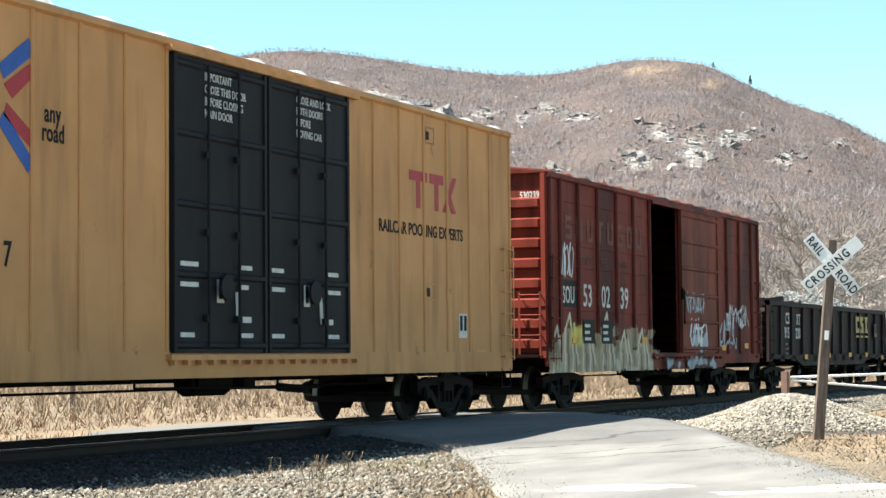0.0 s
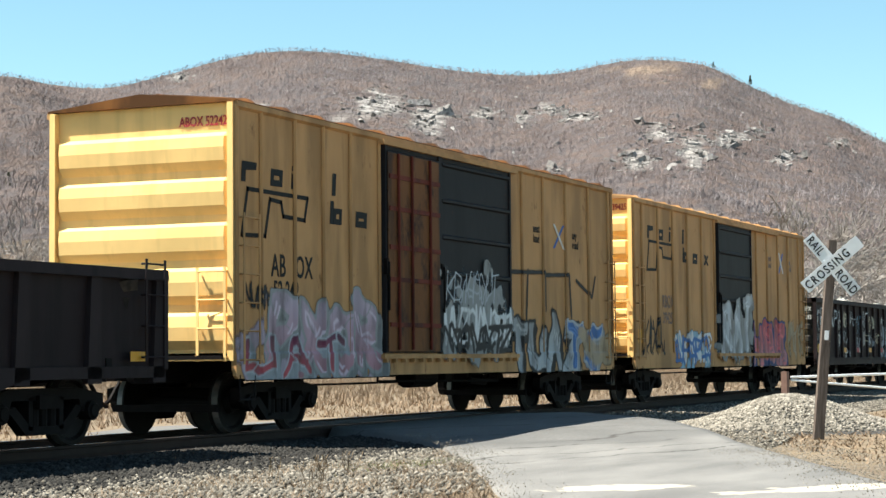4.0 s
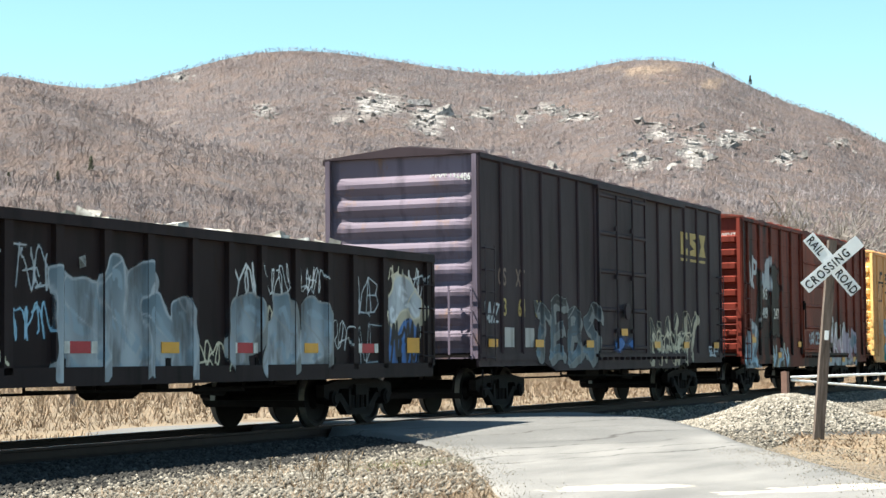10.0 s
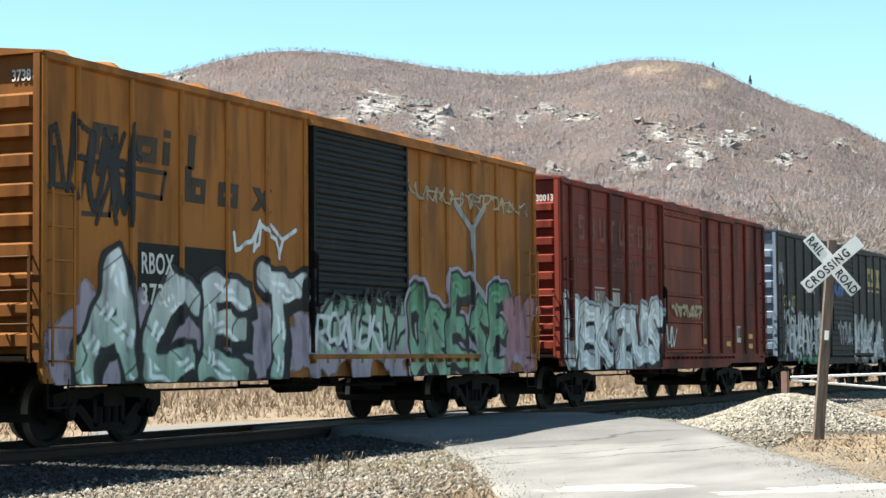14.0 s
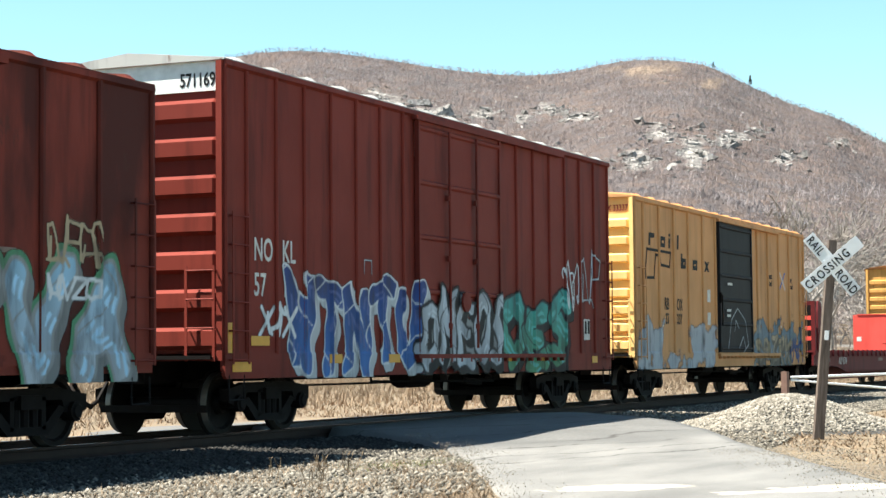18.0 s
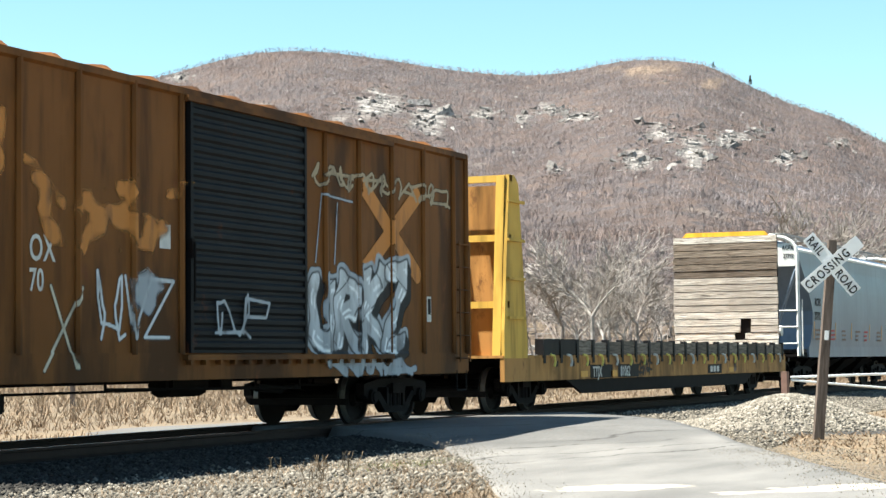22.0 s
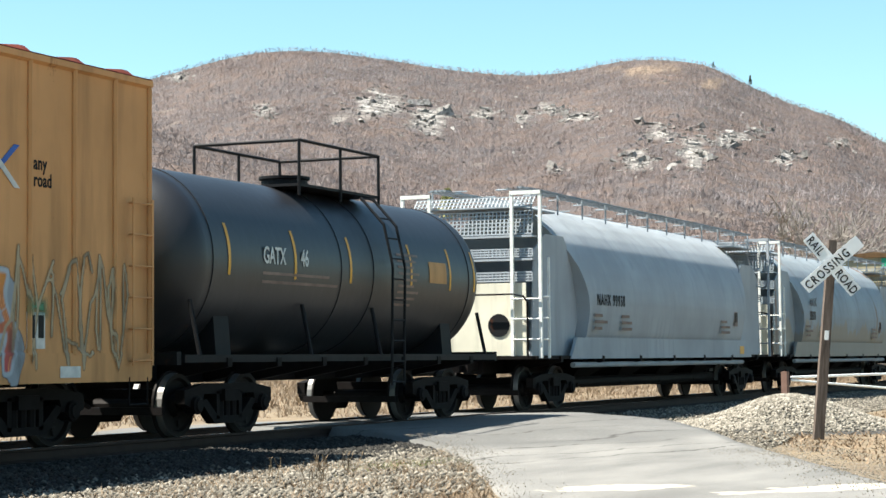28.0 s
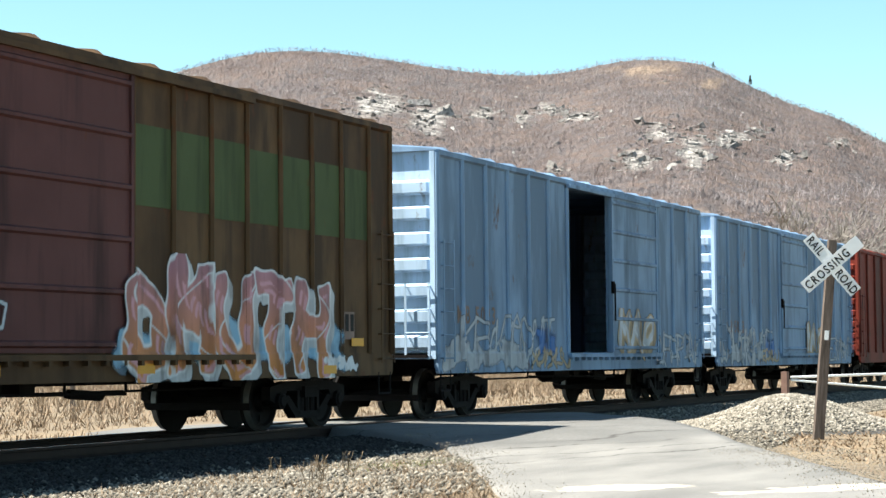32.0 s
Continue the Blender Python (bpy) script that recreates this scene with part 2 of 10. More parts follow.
def lathe(bm, profile, axis="y", steps=24, centre=(0, 0, 0)):
    """Spins (along, radius) pairs about an axis."""
    cx, cy, cz = centre
    rings = []
    for a, r in profile:
        ring = []
        for i in range(steps):
            c, s = math.cos(2 * math.pi * i / steps) * r, math.sin(2 * math.pi * i / steps) * r
            ring.append(bm.verts.new({"x": (cx + a, cy + c, cz + s), "y": (cx + c, cy + a, cz + s), "z": (cx + c, cy + s, cz + a)}[axis]))
        rings.append(ring)
    for p, q in zip(rings, rings[1:]):
        for i in range(steps):
            bm.faces.new((p[i], p[(i + 1) % steps], q[(i + 1) % steps], q[i]))
    bm.faces.new(rings[0][::-1])
    bm.faces.new(rings[-1])
    bmesh.ops.recalc_face_normals(bm, faces=bm.faces)
    return bm


def B():
    return bmesh.new()


TEXT_CACHE = {}


def text_mesh(words, size, material, spacing=1.0, squeeze=1.0):
    """Words as a thin plate in the xz plane that faces -y, from the built-in font, origin at the lower left."""
    key = (words, size, material.name, spacing, squeeze)
    if key not in TEXT_CACHE:
        cu = bpy.data.curves.new("letters", "FONT")
        cu.body, cu.size, cu.extrude = words, size, 0.002
        cu.space_character, cu.offset = spacing, 0.006 * min(1.0, size / 0.34)
        cu.resolution_u = 3
        ob = bpy.data.objects.new("letters", cu)
        me = bpy.data.meshes.new_from_object(ob)
        bpy.data.objects.remove(ob)
        bpy.data.curves.remove(cu)
        me.transform(Matrix.Rotation(radians(90), 4, "X") @ Matrix.Diagonal((squeeze, 1, 1, 1)))
        me.materials.clear()
        me.materials.append(material)
        TEXT_CACHE[key] = me
    return TEXT_CACHE[key]


def letters(parent, words, x, z, size, material, y=None, spacing=1.0, squeeze=1.0, name="lettering", end=False):
    if end:
        size, squeeze = size * 0.85, squeeze * 0.72
    ob = part(name, text_mesh(words, size, material, spacing, squeeze), None, parent)
    if end:
        ob.matrix_basis = pose(y, -1.33 + max(v.co.x for v in ob.data.vertices), z, 0, 0, -90)
    else:
        ob.location = (x, -SIDE_Y - 0.006 if y is None else y, z)
    return ob


def plate(parent, name, x0, x1, z0, z1, material, y=None, label="", thick=0.004):
    y = -SIDE_Y - 0.002 if y is None else y
    return part(name, box(B(), x0, x1, y - thick, y, z0, z1), material, parent, label)


# ---------------------------------------------------------------- running gear
def wheelset_mesh():
    bm = B()
    for s in (-1, 1):
        y = s * 0.75
        lathe(bm, [(y - s * 0.075, 0.455), (y - s * 0.045, 0.455), (y - s * 0.035, 0.425), (y + s * 0.06, 0.418), (y + s * 0.062, 0.36),
                   (y + s * 0.02, 0.33), (y + s * 0.0, 0.16), (y + s * 0.08, 0.13), (y + s * 0.08, 0.09), (y + s * 0.34, 0.085), (y + s * 0.34, 0.0001)], "y", 28)
    bar(bm, (0, -0.7, 0), (0, 0.7, 0), 0.085, 10)
    # a cast web hole and a chalk mark on each wheel, so that the turning can be told
    for s in (-1, 1):
        box(bm, -0.03, 0.03, s * 0.78, s * 0.79, 0.2, 0.3)
    return mesh_of(bm, "wheelset")


def bogie_mesh():
    """Three-piece truck: two side frames, bolster, springs."""
    bm = B()
    for s in (-1, 1):
        y0, y1 = s * 0.93, s * 1.07
        outer = [(-1.16, 0.62), (-1.16, 0.42), (-0.98, 0.36), (-0.72, 0.38), (-0.36, 0.18), (0.36, 0.18), (0.72, 0.38), (0.98, 0.36),
                 (1.16, 0.42), (1.16, 0.62), (0.62, 0.70), (-0.62, 0.70)]
        # frame as a top chord, a bottom chord and posts, so that its windows are open
        prism(bm, [(-1.16, 0.62), (-1.16, 0.44), (-0.98, 0.38), (-0.72, 0.42), (-0.66, 0.56), (0.66, 0.56), (0.72, 0.42), (0.98, 0.38),
                   (1.16, 0.44), (1.16, 0.62), (0.62, 0.70), (-0.62, 0.70)], "y", y0, y1)
        prism(bm, [(-0.74, 0.46), (-0.38, 0.16), (0.38, 0.16), (0.74, 0.46), (0.60, 0.50), (0.30, 0.26), (-0.30, 0.26), (-0.60, 0.50)], "y", y0, y1)
        for x in (-0.34, 0.26):
            box(bm, x, x + 0.08, y0, y1, 0.22, 0.60)
        for x in (-0.17, 0.0, 0.17):
            bar(bm, (x, s * 1.0, 0.25), (x, s * 1.0, 0.46), 0.07, 8)
        for x in (-0.889, 0.889):
            lathe(bm, [(s * 0.96, 0.0001), (s * 0.96, 0.12), (s * 1.12, 0.12), (s * 1.13, 0.09), (s * 1.15, 0.08), (s * 1.15, 0.0001)], "y", 12, (x, 0, 0.42))
    box(bm, -0.2, 0.2, -1.12, 1.12, 0.46, 0.62)
    for x in (-1.32, 1.32):
        box(bm, x - 0.04, x + 0.04, -0.85, 0.85, 0.3, 0.4)
    bmesh.ops.recalc_face_normals(bm, faces=bm.faces)
    return mesh_of(bm, "truck")


WHEELSET, BOGIE = wheelset_mesh(), bogie_mesh()
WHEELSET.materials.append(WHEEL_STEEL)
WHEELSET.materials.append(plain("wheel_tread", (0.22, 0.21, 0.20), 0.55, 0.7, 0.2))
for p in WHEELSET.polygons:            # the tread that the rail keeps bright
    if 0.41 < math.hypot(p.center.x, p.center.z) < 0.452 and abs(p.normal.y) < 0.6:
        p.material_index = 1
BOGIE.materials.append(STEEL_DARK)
AXLES = []             # one turning axle for each end of a truck; the others share its keys


def coupler_mesh():
    bm = B()
    box(bm, -0.1, 0.45, -0.1, 0.1, 0.78, 0.98)
    prism(bm, [(0.45, -0.14), (0.62, -0.18), (0.74, -0.12), (0.70, 0.02), (0.60, 0.04), (0.62, 0.16), (0.45, 0.16)], "z", 0.74, 1.02)
    bar(bm, (0.1, -0.3, 0.72), (0.3, -0.32, 0.48), 0.03)
    bar(bm, (0.3, -0.32, 0.48), (0.62, -0.2, 0.42), 0.03)
    bmesh.ops.recalc_face_normals(bm, faces=bm.faces)
    me = mesh_of(bm, "coupler")
    me.materials.append(STEEL_DARK)
    return me


COUPLER = coupler_mesh()


def running_gear(car, length, inset=2.0, reach=None):
    """Two trucks with their axles, and the couplers. reach: half the distance over the end sills."""
    for s in (-1, 1):
        truck = part("truck", BOGIE, None, car)
        truck.location = (s * (length / 2 - inset), 0, 0)
        for k, x in enumerate((-0.889, 0.889)):
            ax = part("wheelset", WHEELSET, None, truck)
            ax.location = (x, 0, 0.42)
            AXLES.append((k, ax))
        c = part("coupler", COUPLER, None, car)
        c.matrix_basis = pose(s * ((reach or length / 2) - 0.08), 0, 0, 0, 0, 0 if s > 0 else 180)


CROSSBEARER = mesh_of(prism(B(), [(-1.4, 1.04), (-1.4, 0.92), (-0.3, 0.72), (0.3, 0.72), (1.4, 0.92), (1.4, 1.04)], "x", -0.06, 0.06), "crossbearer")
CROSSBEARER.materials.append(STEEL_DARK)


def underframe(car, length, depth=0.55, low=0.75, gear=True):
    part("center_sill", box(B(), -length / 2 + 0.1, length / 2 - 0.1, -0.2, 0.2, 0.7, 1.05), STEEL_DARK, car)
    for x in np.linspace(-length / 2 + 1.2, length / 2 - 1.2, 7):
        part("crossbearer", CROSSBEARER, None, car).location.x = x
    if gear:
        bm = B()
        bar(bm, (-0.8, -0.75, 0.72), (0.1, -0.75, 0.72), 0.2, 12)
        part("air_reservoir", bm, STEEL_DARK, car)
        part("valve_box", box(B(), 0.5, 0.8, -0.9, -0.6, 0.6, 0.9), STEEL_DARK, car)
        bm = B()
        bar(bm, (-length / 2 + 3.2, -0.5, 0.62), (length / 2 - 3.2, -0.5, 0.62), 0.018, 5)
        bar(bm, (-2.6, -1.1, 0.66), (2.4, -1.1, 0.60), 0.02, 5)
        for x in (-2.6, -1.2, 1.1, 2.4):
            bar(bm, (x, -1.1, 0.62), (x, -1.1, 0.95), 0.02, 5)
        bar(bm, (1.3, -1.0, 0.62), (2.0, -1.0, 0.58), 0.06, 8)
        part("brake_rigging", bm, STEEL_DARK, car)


def ladder_mesh(height, width=0.42, step=0.38, facing="y"):
    bm = B()
    n = int(height / step)
    for u in (0, width):
        if facing == "y":
            box(bm, u - 0.02, u + 0.02, -0.066, -0.054, -0.06, n * step + 0.06)
        else:
            box(bm, -0.066, -0.054, u - 0.02, u + 0.02, -0.06, n * step + 0.06)
    for i in range(n + 1):
        z = i * step
        if facing == "y":
            bar(bm, (0, -0.06, z), (width, -0.06, z), 0.012, 5)
            for x in (0, width):
                bar(bm, (x, -0.065, z), (x, 0.01, z), 0.014, 5)
        else:
            bar(bm, (-0.06, 0, z), (-0.06, width, z), 0.012, 5)
            for y in (0, width):
                bar(bm, (-0.065, y, z), (0.01, y, z), 0.014, 5)
    return bm


def start_of(front, rear):
    """Where the middle of a car stands at the clip's start."""
    return (front + rear) / 2


CARS = []


def car_at(name, front, rear, label, category):
    car = empty(name, label, category, "cars of the passing freight train")
    car.location = ((front + rear) / 2, TRACK_Y, 0)
    CARS.append((car, (front + rear) / 2))
    return car, rear - front


# ---------------------------------------------------------------- boxcars
def end_outline(w, h, peak):
    return [(-w, 1.0), (w, 1.0), (w, h), (0, h + peak), (-w, h)]


RIB_SHAPES = {          # (share of the pitch, how far out)
    "dread": [(0.0, 0.0), (0.20, 0.075), (0.50, 0.092), (0.74, 0.075), (0.84, 0.0)],
    "round": [(0.08, 0.0), (0.24, 0.04), (0.42, 0.085), (0.60, 0.092), (0.76, 0.06), (0.92, 0.0)],
    "bar": [(0.0, 0.0), (0.10, 0.088), (0.48, 0.092), (0.60, 0.0)],
}


def rib_profile(z0, z1, ribs, style, depth=1.0):
    """(z, out) up a ribbed sheet."""
    pitch = (z1 - z0) / ribs
    return [(z0 + (i + u) * pitch, d * depth) for i in range(ribs) for u, d in RIB_SHAPES[style]]


def ribbed_sheet(x, w, low, high, prof, peak, style):
    """One pressed sheet across the car that faces -x, its ribs dying out at the edges."""
    bm = B()
    ys = [-w, -w + 0.07, -w + 0.15, -w * 0.7, -w * 0.35, 0.0, w * 0.35, w * 0.7, w - 0.15, w - 0.07, w]
    rows = [(low, 0.0)] + prof + [(high - 0.02 - 0.25 * (1 - k), 0.0) for k in (0, 1)]
    grid = []
    for z, d in rows:
        line = []
        for y in ys:
            e = w - abs(y)
            s = min(1, max(0, e - 0.07) / (0.08 if style != "round" else 0.5)) ** 0.6
            up = peak * (1 - abs(y) / w) * max(0, (z - (high - 0.3)) / 0.3)
            line.append(bm.verts.new((x - d * s, y, z + up)))
        grid.append(line)
    for p, q in zip(grid, grid[1:]):
        for j in range(len(ys) - 1):
            bm.faces.new((p[j], q[j], q[j + 1], p[j + 1]))
    bmesh.ops.recalc_face_normals(bm, faces=bm.faces)
    return bm


def box_end(length, h, style, ribs, peak=0.16):
    """The end wall that faces -x, standing at x = -length / 2, with its rolled ribs."""
    return ribbed_sheet(-length / 2 + 0.10, SIDE_Y - 0.012, 1.0, h, rib_profile(1.15, h - 0.32, ribs, style), peak, style)


def sill_outline(length, low, high, notch):
    a = length / 2
    if not notch:
        return [(-a, high), (-a, low + 0.04), (-a + 0.05, low), (a - 0.05, low), (a, low + 0.04), (a, high)]
    return [(-a, high), (-a, low + 0.20), (-a + 2.9, low + 0.20), (-a + 3.7, low), (a - 3.7, low), (a - 2.9, low + 0.20), (a, low + 0.20), (a, high)]


def boxcar(name, front, rear, label, side, end, door_mat, door, h=4.45, ribs=13, rib_w=0.09, rib_d=0.045, end_style="dread", end_ribs=6,
           low=0.76, notch=False, roof=None, door_style="corrugated", open_to=None, top_end=None, door_low=1.08, sheet_lines=False, top_colour=None, second=None, posts=None):
    """door: (x0, x1) from the car's front end. open_to: the door stands slid back, over (x0, x1)."""
    car, length = car_at(name, front, rear, label, "boxcar")
    a, y = length / 2, SIDE_Y
    car["sill"] = low + 0.345
    dx0, dx1 = door[0] - a, door[1] - a
    hole = (dx0, dx1)
    if second:
        hole = (dx0, second[1] - a)
    # ribs on the side that shows, each one a post
    rib_at = []
    if posts:
        rib_at = [p - a for p in posts]
    else:
        for x0, x1 in ((-a + 0.05, hole[0] - 0.05), (hole[1] + 0.05, a - 0.05)):
            n = max(2, round((x1 - x0) / (length / ribs)))
            rib_at += list(np.linspace(x0, x1, n + 1))
    me = mesh_of(box(B(), -rib_w / 2, rib_w / 2, -y - rib_d, -y, low + 0.32, h - 0.06, rib_d * 0.55), "rib")
    me.materials.append(side)
    for x in rib_at:
        r = part("rib", me, None, car)
        r.location.x = x
    # side walls, a pressed sheet from rib to rib
    for lo, hi in ((-a + 0.02, hole[0]), (hole[1], a - 0.02)):
        cuts = [lo] + [x for x in rib_at if lo + 0.3 < x < hi - 0.3] + [hi]
        for x0, x1 in zip(cuts, cuts[1:]):
            if sheet_lines:        # lapped sheets: a small step at each lap
                face = []
                zs = [low + 0.1] + list(np.arange(1.5, h - 0.2, 0.42)) + [h]
                for z0, z1 in zip(zs, zs[1:]):
                    face += [(-y - 0.007, z0), (-y + 0.001, z1 - 0.012)]
                bm = prism(B(), face + [(-y + 0.05, h), (-y + 0.05, low + 0.1)], "x", x0 + 0.001, x1 - 0.001)
                bmesh.ops.recalc_face_normals(bm, faces=bm.faces)
            else:
                bm = box(B(), x0 + 0.001, x1 - 0.001, -y, -y + 0.05, low + 0.1, h)
            part("side_panel", bm, side, car)
    part("door_header", box(B(), hole[0], hole[1], -y, -y + 0.05, h - 0.14, h), side, car)
    part("door_sill", box(B(), hole[0], hole[1], -y, -y + 0.05, low + 0.1, door_low), side, car)
    part("side_wall", box(B(), -a + 0.02, a - 0.02, y, y - 0.05, low + 0.1, h), side, car)
    # sills, top rails
    for s in (-1, 1):
        bm = prism(B(), sill_outline(length - 0.04, low, low + 0.34, notch), "y", s * (y + 0.025), s * (y - 0.03))
        part("side_sill", bm, side, car)
        bm = B()
        prism(bm, [(s * (y - 0.03), h), (s * (y + 0.05), h - 0.02), (s * (y + 0.055), h - 0.09), (s * y, h - 0.12), (s * (y - 0.03), h - 0.12)], "x", -a + 0.03, a - 0.03)
        part("top_rail", bm, side, car)
    # ends
    for s in (-1, 1):
        e = part("end_wall", box_end(length, h, end_style, end_ribs), end, car)
        if s > 0:
            e.rotation_euler.z = math.pi
        for sy in (-1, 1):
            bm = box(B(), s * a, s * (a - 0.1), sy * (y - 0.012), sy * (y - 0.10), 1.0, h - 0.03)
            part("corner_post", bm, end, car)
        if top_end:
            bm = prism(B(), [(-y + 0.10, h - 0.42), (y - 0.10, h - 0.42), (y - 0.10, h - 0.02), (0, h + 0.14), (-y + 0.10, h - 0.02)], "x", -a + 0.07, -a + 0.086)
            t = part("end_panel", bm, top_end, car, "white painted end panel" if top_end == WHITE_PAINT else "")
            if s > 0:
                t.rotation_euler.z = math.pi
    # roof with its seams
    bm = B()
    stations = [(-a + 0.01, 0.0)]
    for x in np.linspace(-a + 0.5, a - 0.5, 15):
        stations += [(x - 0.07, 0.0), (x - 0.055, 0.055), (x + 0.055, 0.055), (x + 0.07, 0.0)]
    stations.append((a - 0.01, 0.0))
    rows = [[bm.verts.new((x, yy, zz)) for yy, zz in ((-y - 0.03, h - 0.02), (-y - 0.03, h), (-y + 0.06, h + 0.012 + up), (0, h + 0.16 + up), (y - 0.06, h + 0.012 + up), (y + 0.03, h), (y + 0.03, h - 0.02))] for x, up in stations]
    for p, q in zip(rows, rows[1:]):
        for j in range(7):
            bm.faces.new((p[j], p[(j + 1) % 7], q[(j + 1) % 7], q[j]))
    bm.faces.new(rows[0])
    bm.faces.new(rows[-1][::-1])
    bmesh.ops.recalc_face_normals(bm, faces=bm.faces)
    part("roof", bm, roof or ROOF_GREY, car)
    part("floor", box(B(), -a + 0.1, a - 0.1, -y + 0.06, y - 0.06, 1.02, 1.1), INSIDE, car)
    # doors
    def leaf(x0, x1, out, mat, style):
        yy = -y - out
        z0, z1 = door_low + 0.02, h - 0.16
        face = [(yy - 0.03, z0)]
        count, half, deep = {"corrugated": (6, 0.045, 0.04), "ribbed": (20, 0.06, 0.025), "plug": (5, 0.05, 0.03)}[style]
        for z in np.linspace(z0 + 0.1, z1 - 0.12, count):
            face += [(yy - 0.03, z - half), (yy - 0.03 - deep, z - half * 0.45), (yy - 0.03 - deep, z + half * 0.45), (yy - 0.03, z + half * 0.98)]
        face += [(yy - 0.03, z1), (yy + 0.02, z1), (yy + 0.02, z0)]
        bm = prism(B(), face, "x", x0 + 0.06, x1 - 0.06)
        bmesh.ops.recalc_face_normals(bm, faces=bm.faces)
        d = part("door", bm, mat, car, "slid-back door beside an open doorway" if open_to else "")
        for xa, xb in ((x0, x0 + 0.065), (x1 - 0.065, x1)):
            part("door_stile", box(B(), xa, xb, yy - 0.06, yy + 0.02, z0, z1), mat, d)
        bm = B()
        if style == "plug":
            for x in (x0 + (x1 - x0) * 0.33, x0 + (x1 - x0) * 0.66):
                bar(bm, (x, yy - 0.09, door_low + 0.1), (x, yy - 0.09, h - 0.25), 0.022, 6)
                for z in (1.5, 2.6, 3.6):
                    box(bm, x - 0.06, x + 0.06, yy - 0.1, yy - 0.05, z, z + 0.09)
            lathe(bm, [(-0.02, 0.0001), (-0.02, 0.17), (0.02, 0.17), (0.02, 0.0001)], "y", 14, ((x0 + x1) / 2, yy - 0.12, 1.95))
        else:
            box(bm, x0 - 0.02, x0 + 0.06, yy - 0.09, yy - 0.03, 2.3, 2.55)
            bar(bm, (x0 + 0.03, yy - 0.10, 1.75), (x0 + 0.03, yy - 0.10, 2.5), 0.018, 6)
        part("door_handle", bm, mat if style == "plug" else STEEL_DARK, d)
    if open_to:
        leaf(open_to[0] - a, open_to[1] - a, 0.06, door_mat, door_style)
    else:
        leaf(dx0, dx1, 0.03, door_mat, door_style)
    if second:
        leaf(second[0] - a, second[1] - a, 0.03, door_mat if len(second) < 3 else second[2], door_style)
    span = (hole[0] - 0.1, max(hole[1], (open_to[1] - a) if open_to else 0) + (0.3 if second or open_to else (dx1 - dx0) * 0.9))
    span = (span[0], min(span[1], a - 0.4))
    part("door_track", box(B(), span[0], span[1], -y - 0.12, -y, h - 0.17, h - 0.10), side, car)
    comb = [(span[0], door_low), (span[0], door_low - 0.07)]
    for x in np.linspace(span[0] + 0.1, span[1] - 0.1, 17):
        comb += [(x - 0.03, door_low - 0.07), (x - 0.03, door_low - 0.13), (x + 0.03, door_low - 0.13), (x + 0.03, door_low - 0.07)]
    bm = prism(B(), comb + [(span[1], door_low - 0.07), (span[1], door_low)], "y", -y - 0.11, -y)
    bmesh.ops.recalc_face_normals(bm, faces=bm.faces)
    part("door_track", bm, side, car)
    # ladders at the corners, on the side and on the end
    lad = mesh_of(ladder_mesh(2.0), "ladder")
    lad.materials.append(side)
    tall = mesh_of(ladder_mesh(1.5, facing="x"), "ladder")
    tall.materials.append(end)
    for x in (-a + 0.1, a - 0.55):
        part("ladder", lad, None, car).location = (x, -y - 0.045, low + 0.25)
    part("ladder", tall, None, car).location = (-a - 0.01, -y + 0.1, 1.05)
    for x in (-a + 0.12, a - 0.52):
        bm = B()
        bar(bm, (x, -y - 0.02, low + 0.05), (x, -y - 0.02, low - 0.28), 0.014, 5)
        bar(bm, (x + 0.4, -y - 0.02, low + 0.05), (x + 0.4, -y - 0.02, low - 0.28), 0.014, 5)
        bar(bm, (x, -y - 0.02, low - 0.28), (x + 0.4, -y - 0.02, low - 0.28), 0.014, 5)
        part("stirrup_step", bm, STEEL_DARK, car)
    # end platform, brake wheel on the end that faces the camera
    bm = B()
    box(bm, -a - 0.12, -a + 0.02, -y + 0.12, y - 0.12, 1.02, 1.07)
    part("crossover_platform", bm, STEEL_DARK, car)
    bm = B()
    bm = hoop([(-a - 0.12, 0.5 + 0.27 * math.cos(k * math.pi / 9), 1.75 + 0.27 * math.sin(k * math.pi / 9)) for k in range(19)], 0.018, 5)
    for k in range(3):
        an = k * 2.1
        bar(bm, (-a - 0.12, 0.5, 1.75), (-a - 0.12, 0.5 + 0.27 * math.cos(an), 1.75 + 0.27 * math.sin(an)), 0.014, 5)
    part("brake_wheel", bm, STEEL_DARK, car)
    part("brake_housing", box(B(), -a - 0.1, -a + 0.05, 0.35, 0.65, 1.3, 1.7), STEEL_DARK, car)
    underframe(car, length)
    running_gear(car, length)
    return car, length, rib_at


def reflectors(car, length, xs, z, w=0.3, h=0.12, y=None):
    for x in xs:
        plate(car, "reflector", x - length / 2 - w / 2, x - length / 2 + w / 2, z, z + h, REFLECTOR, y)


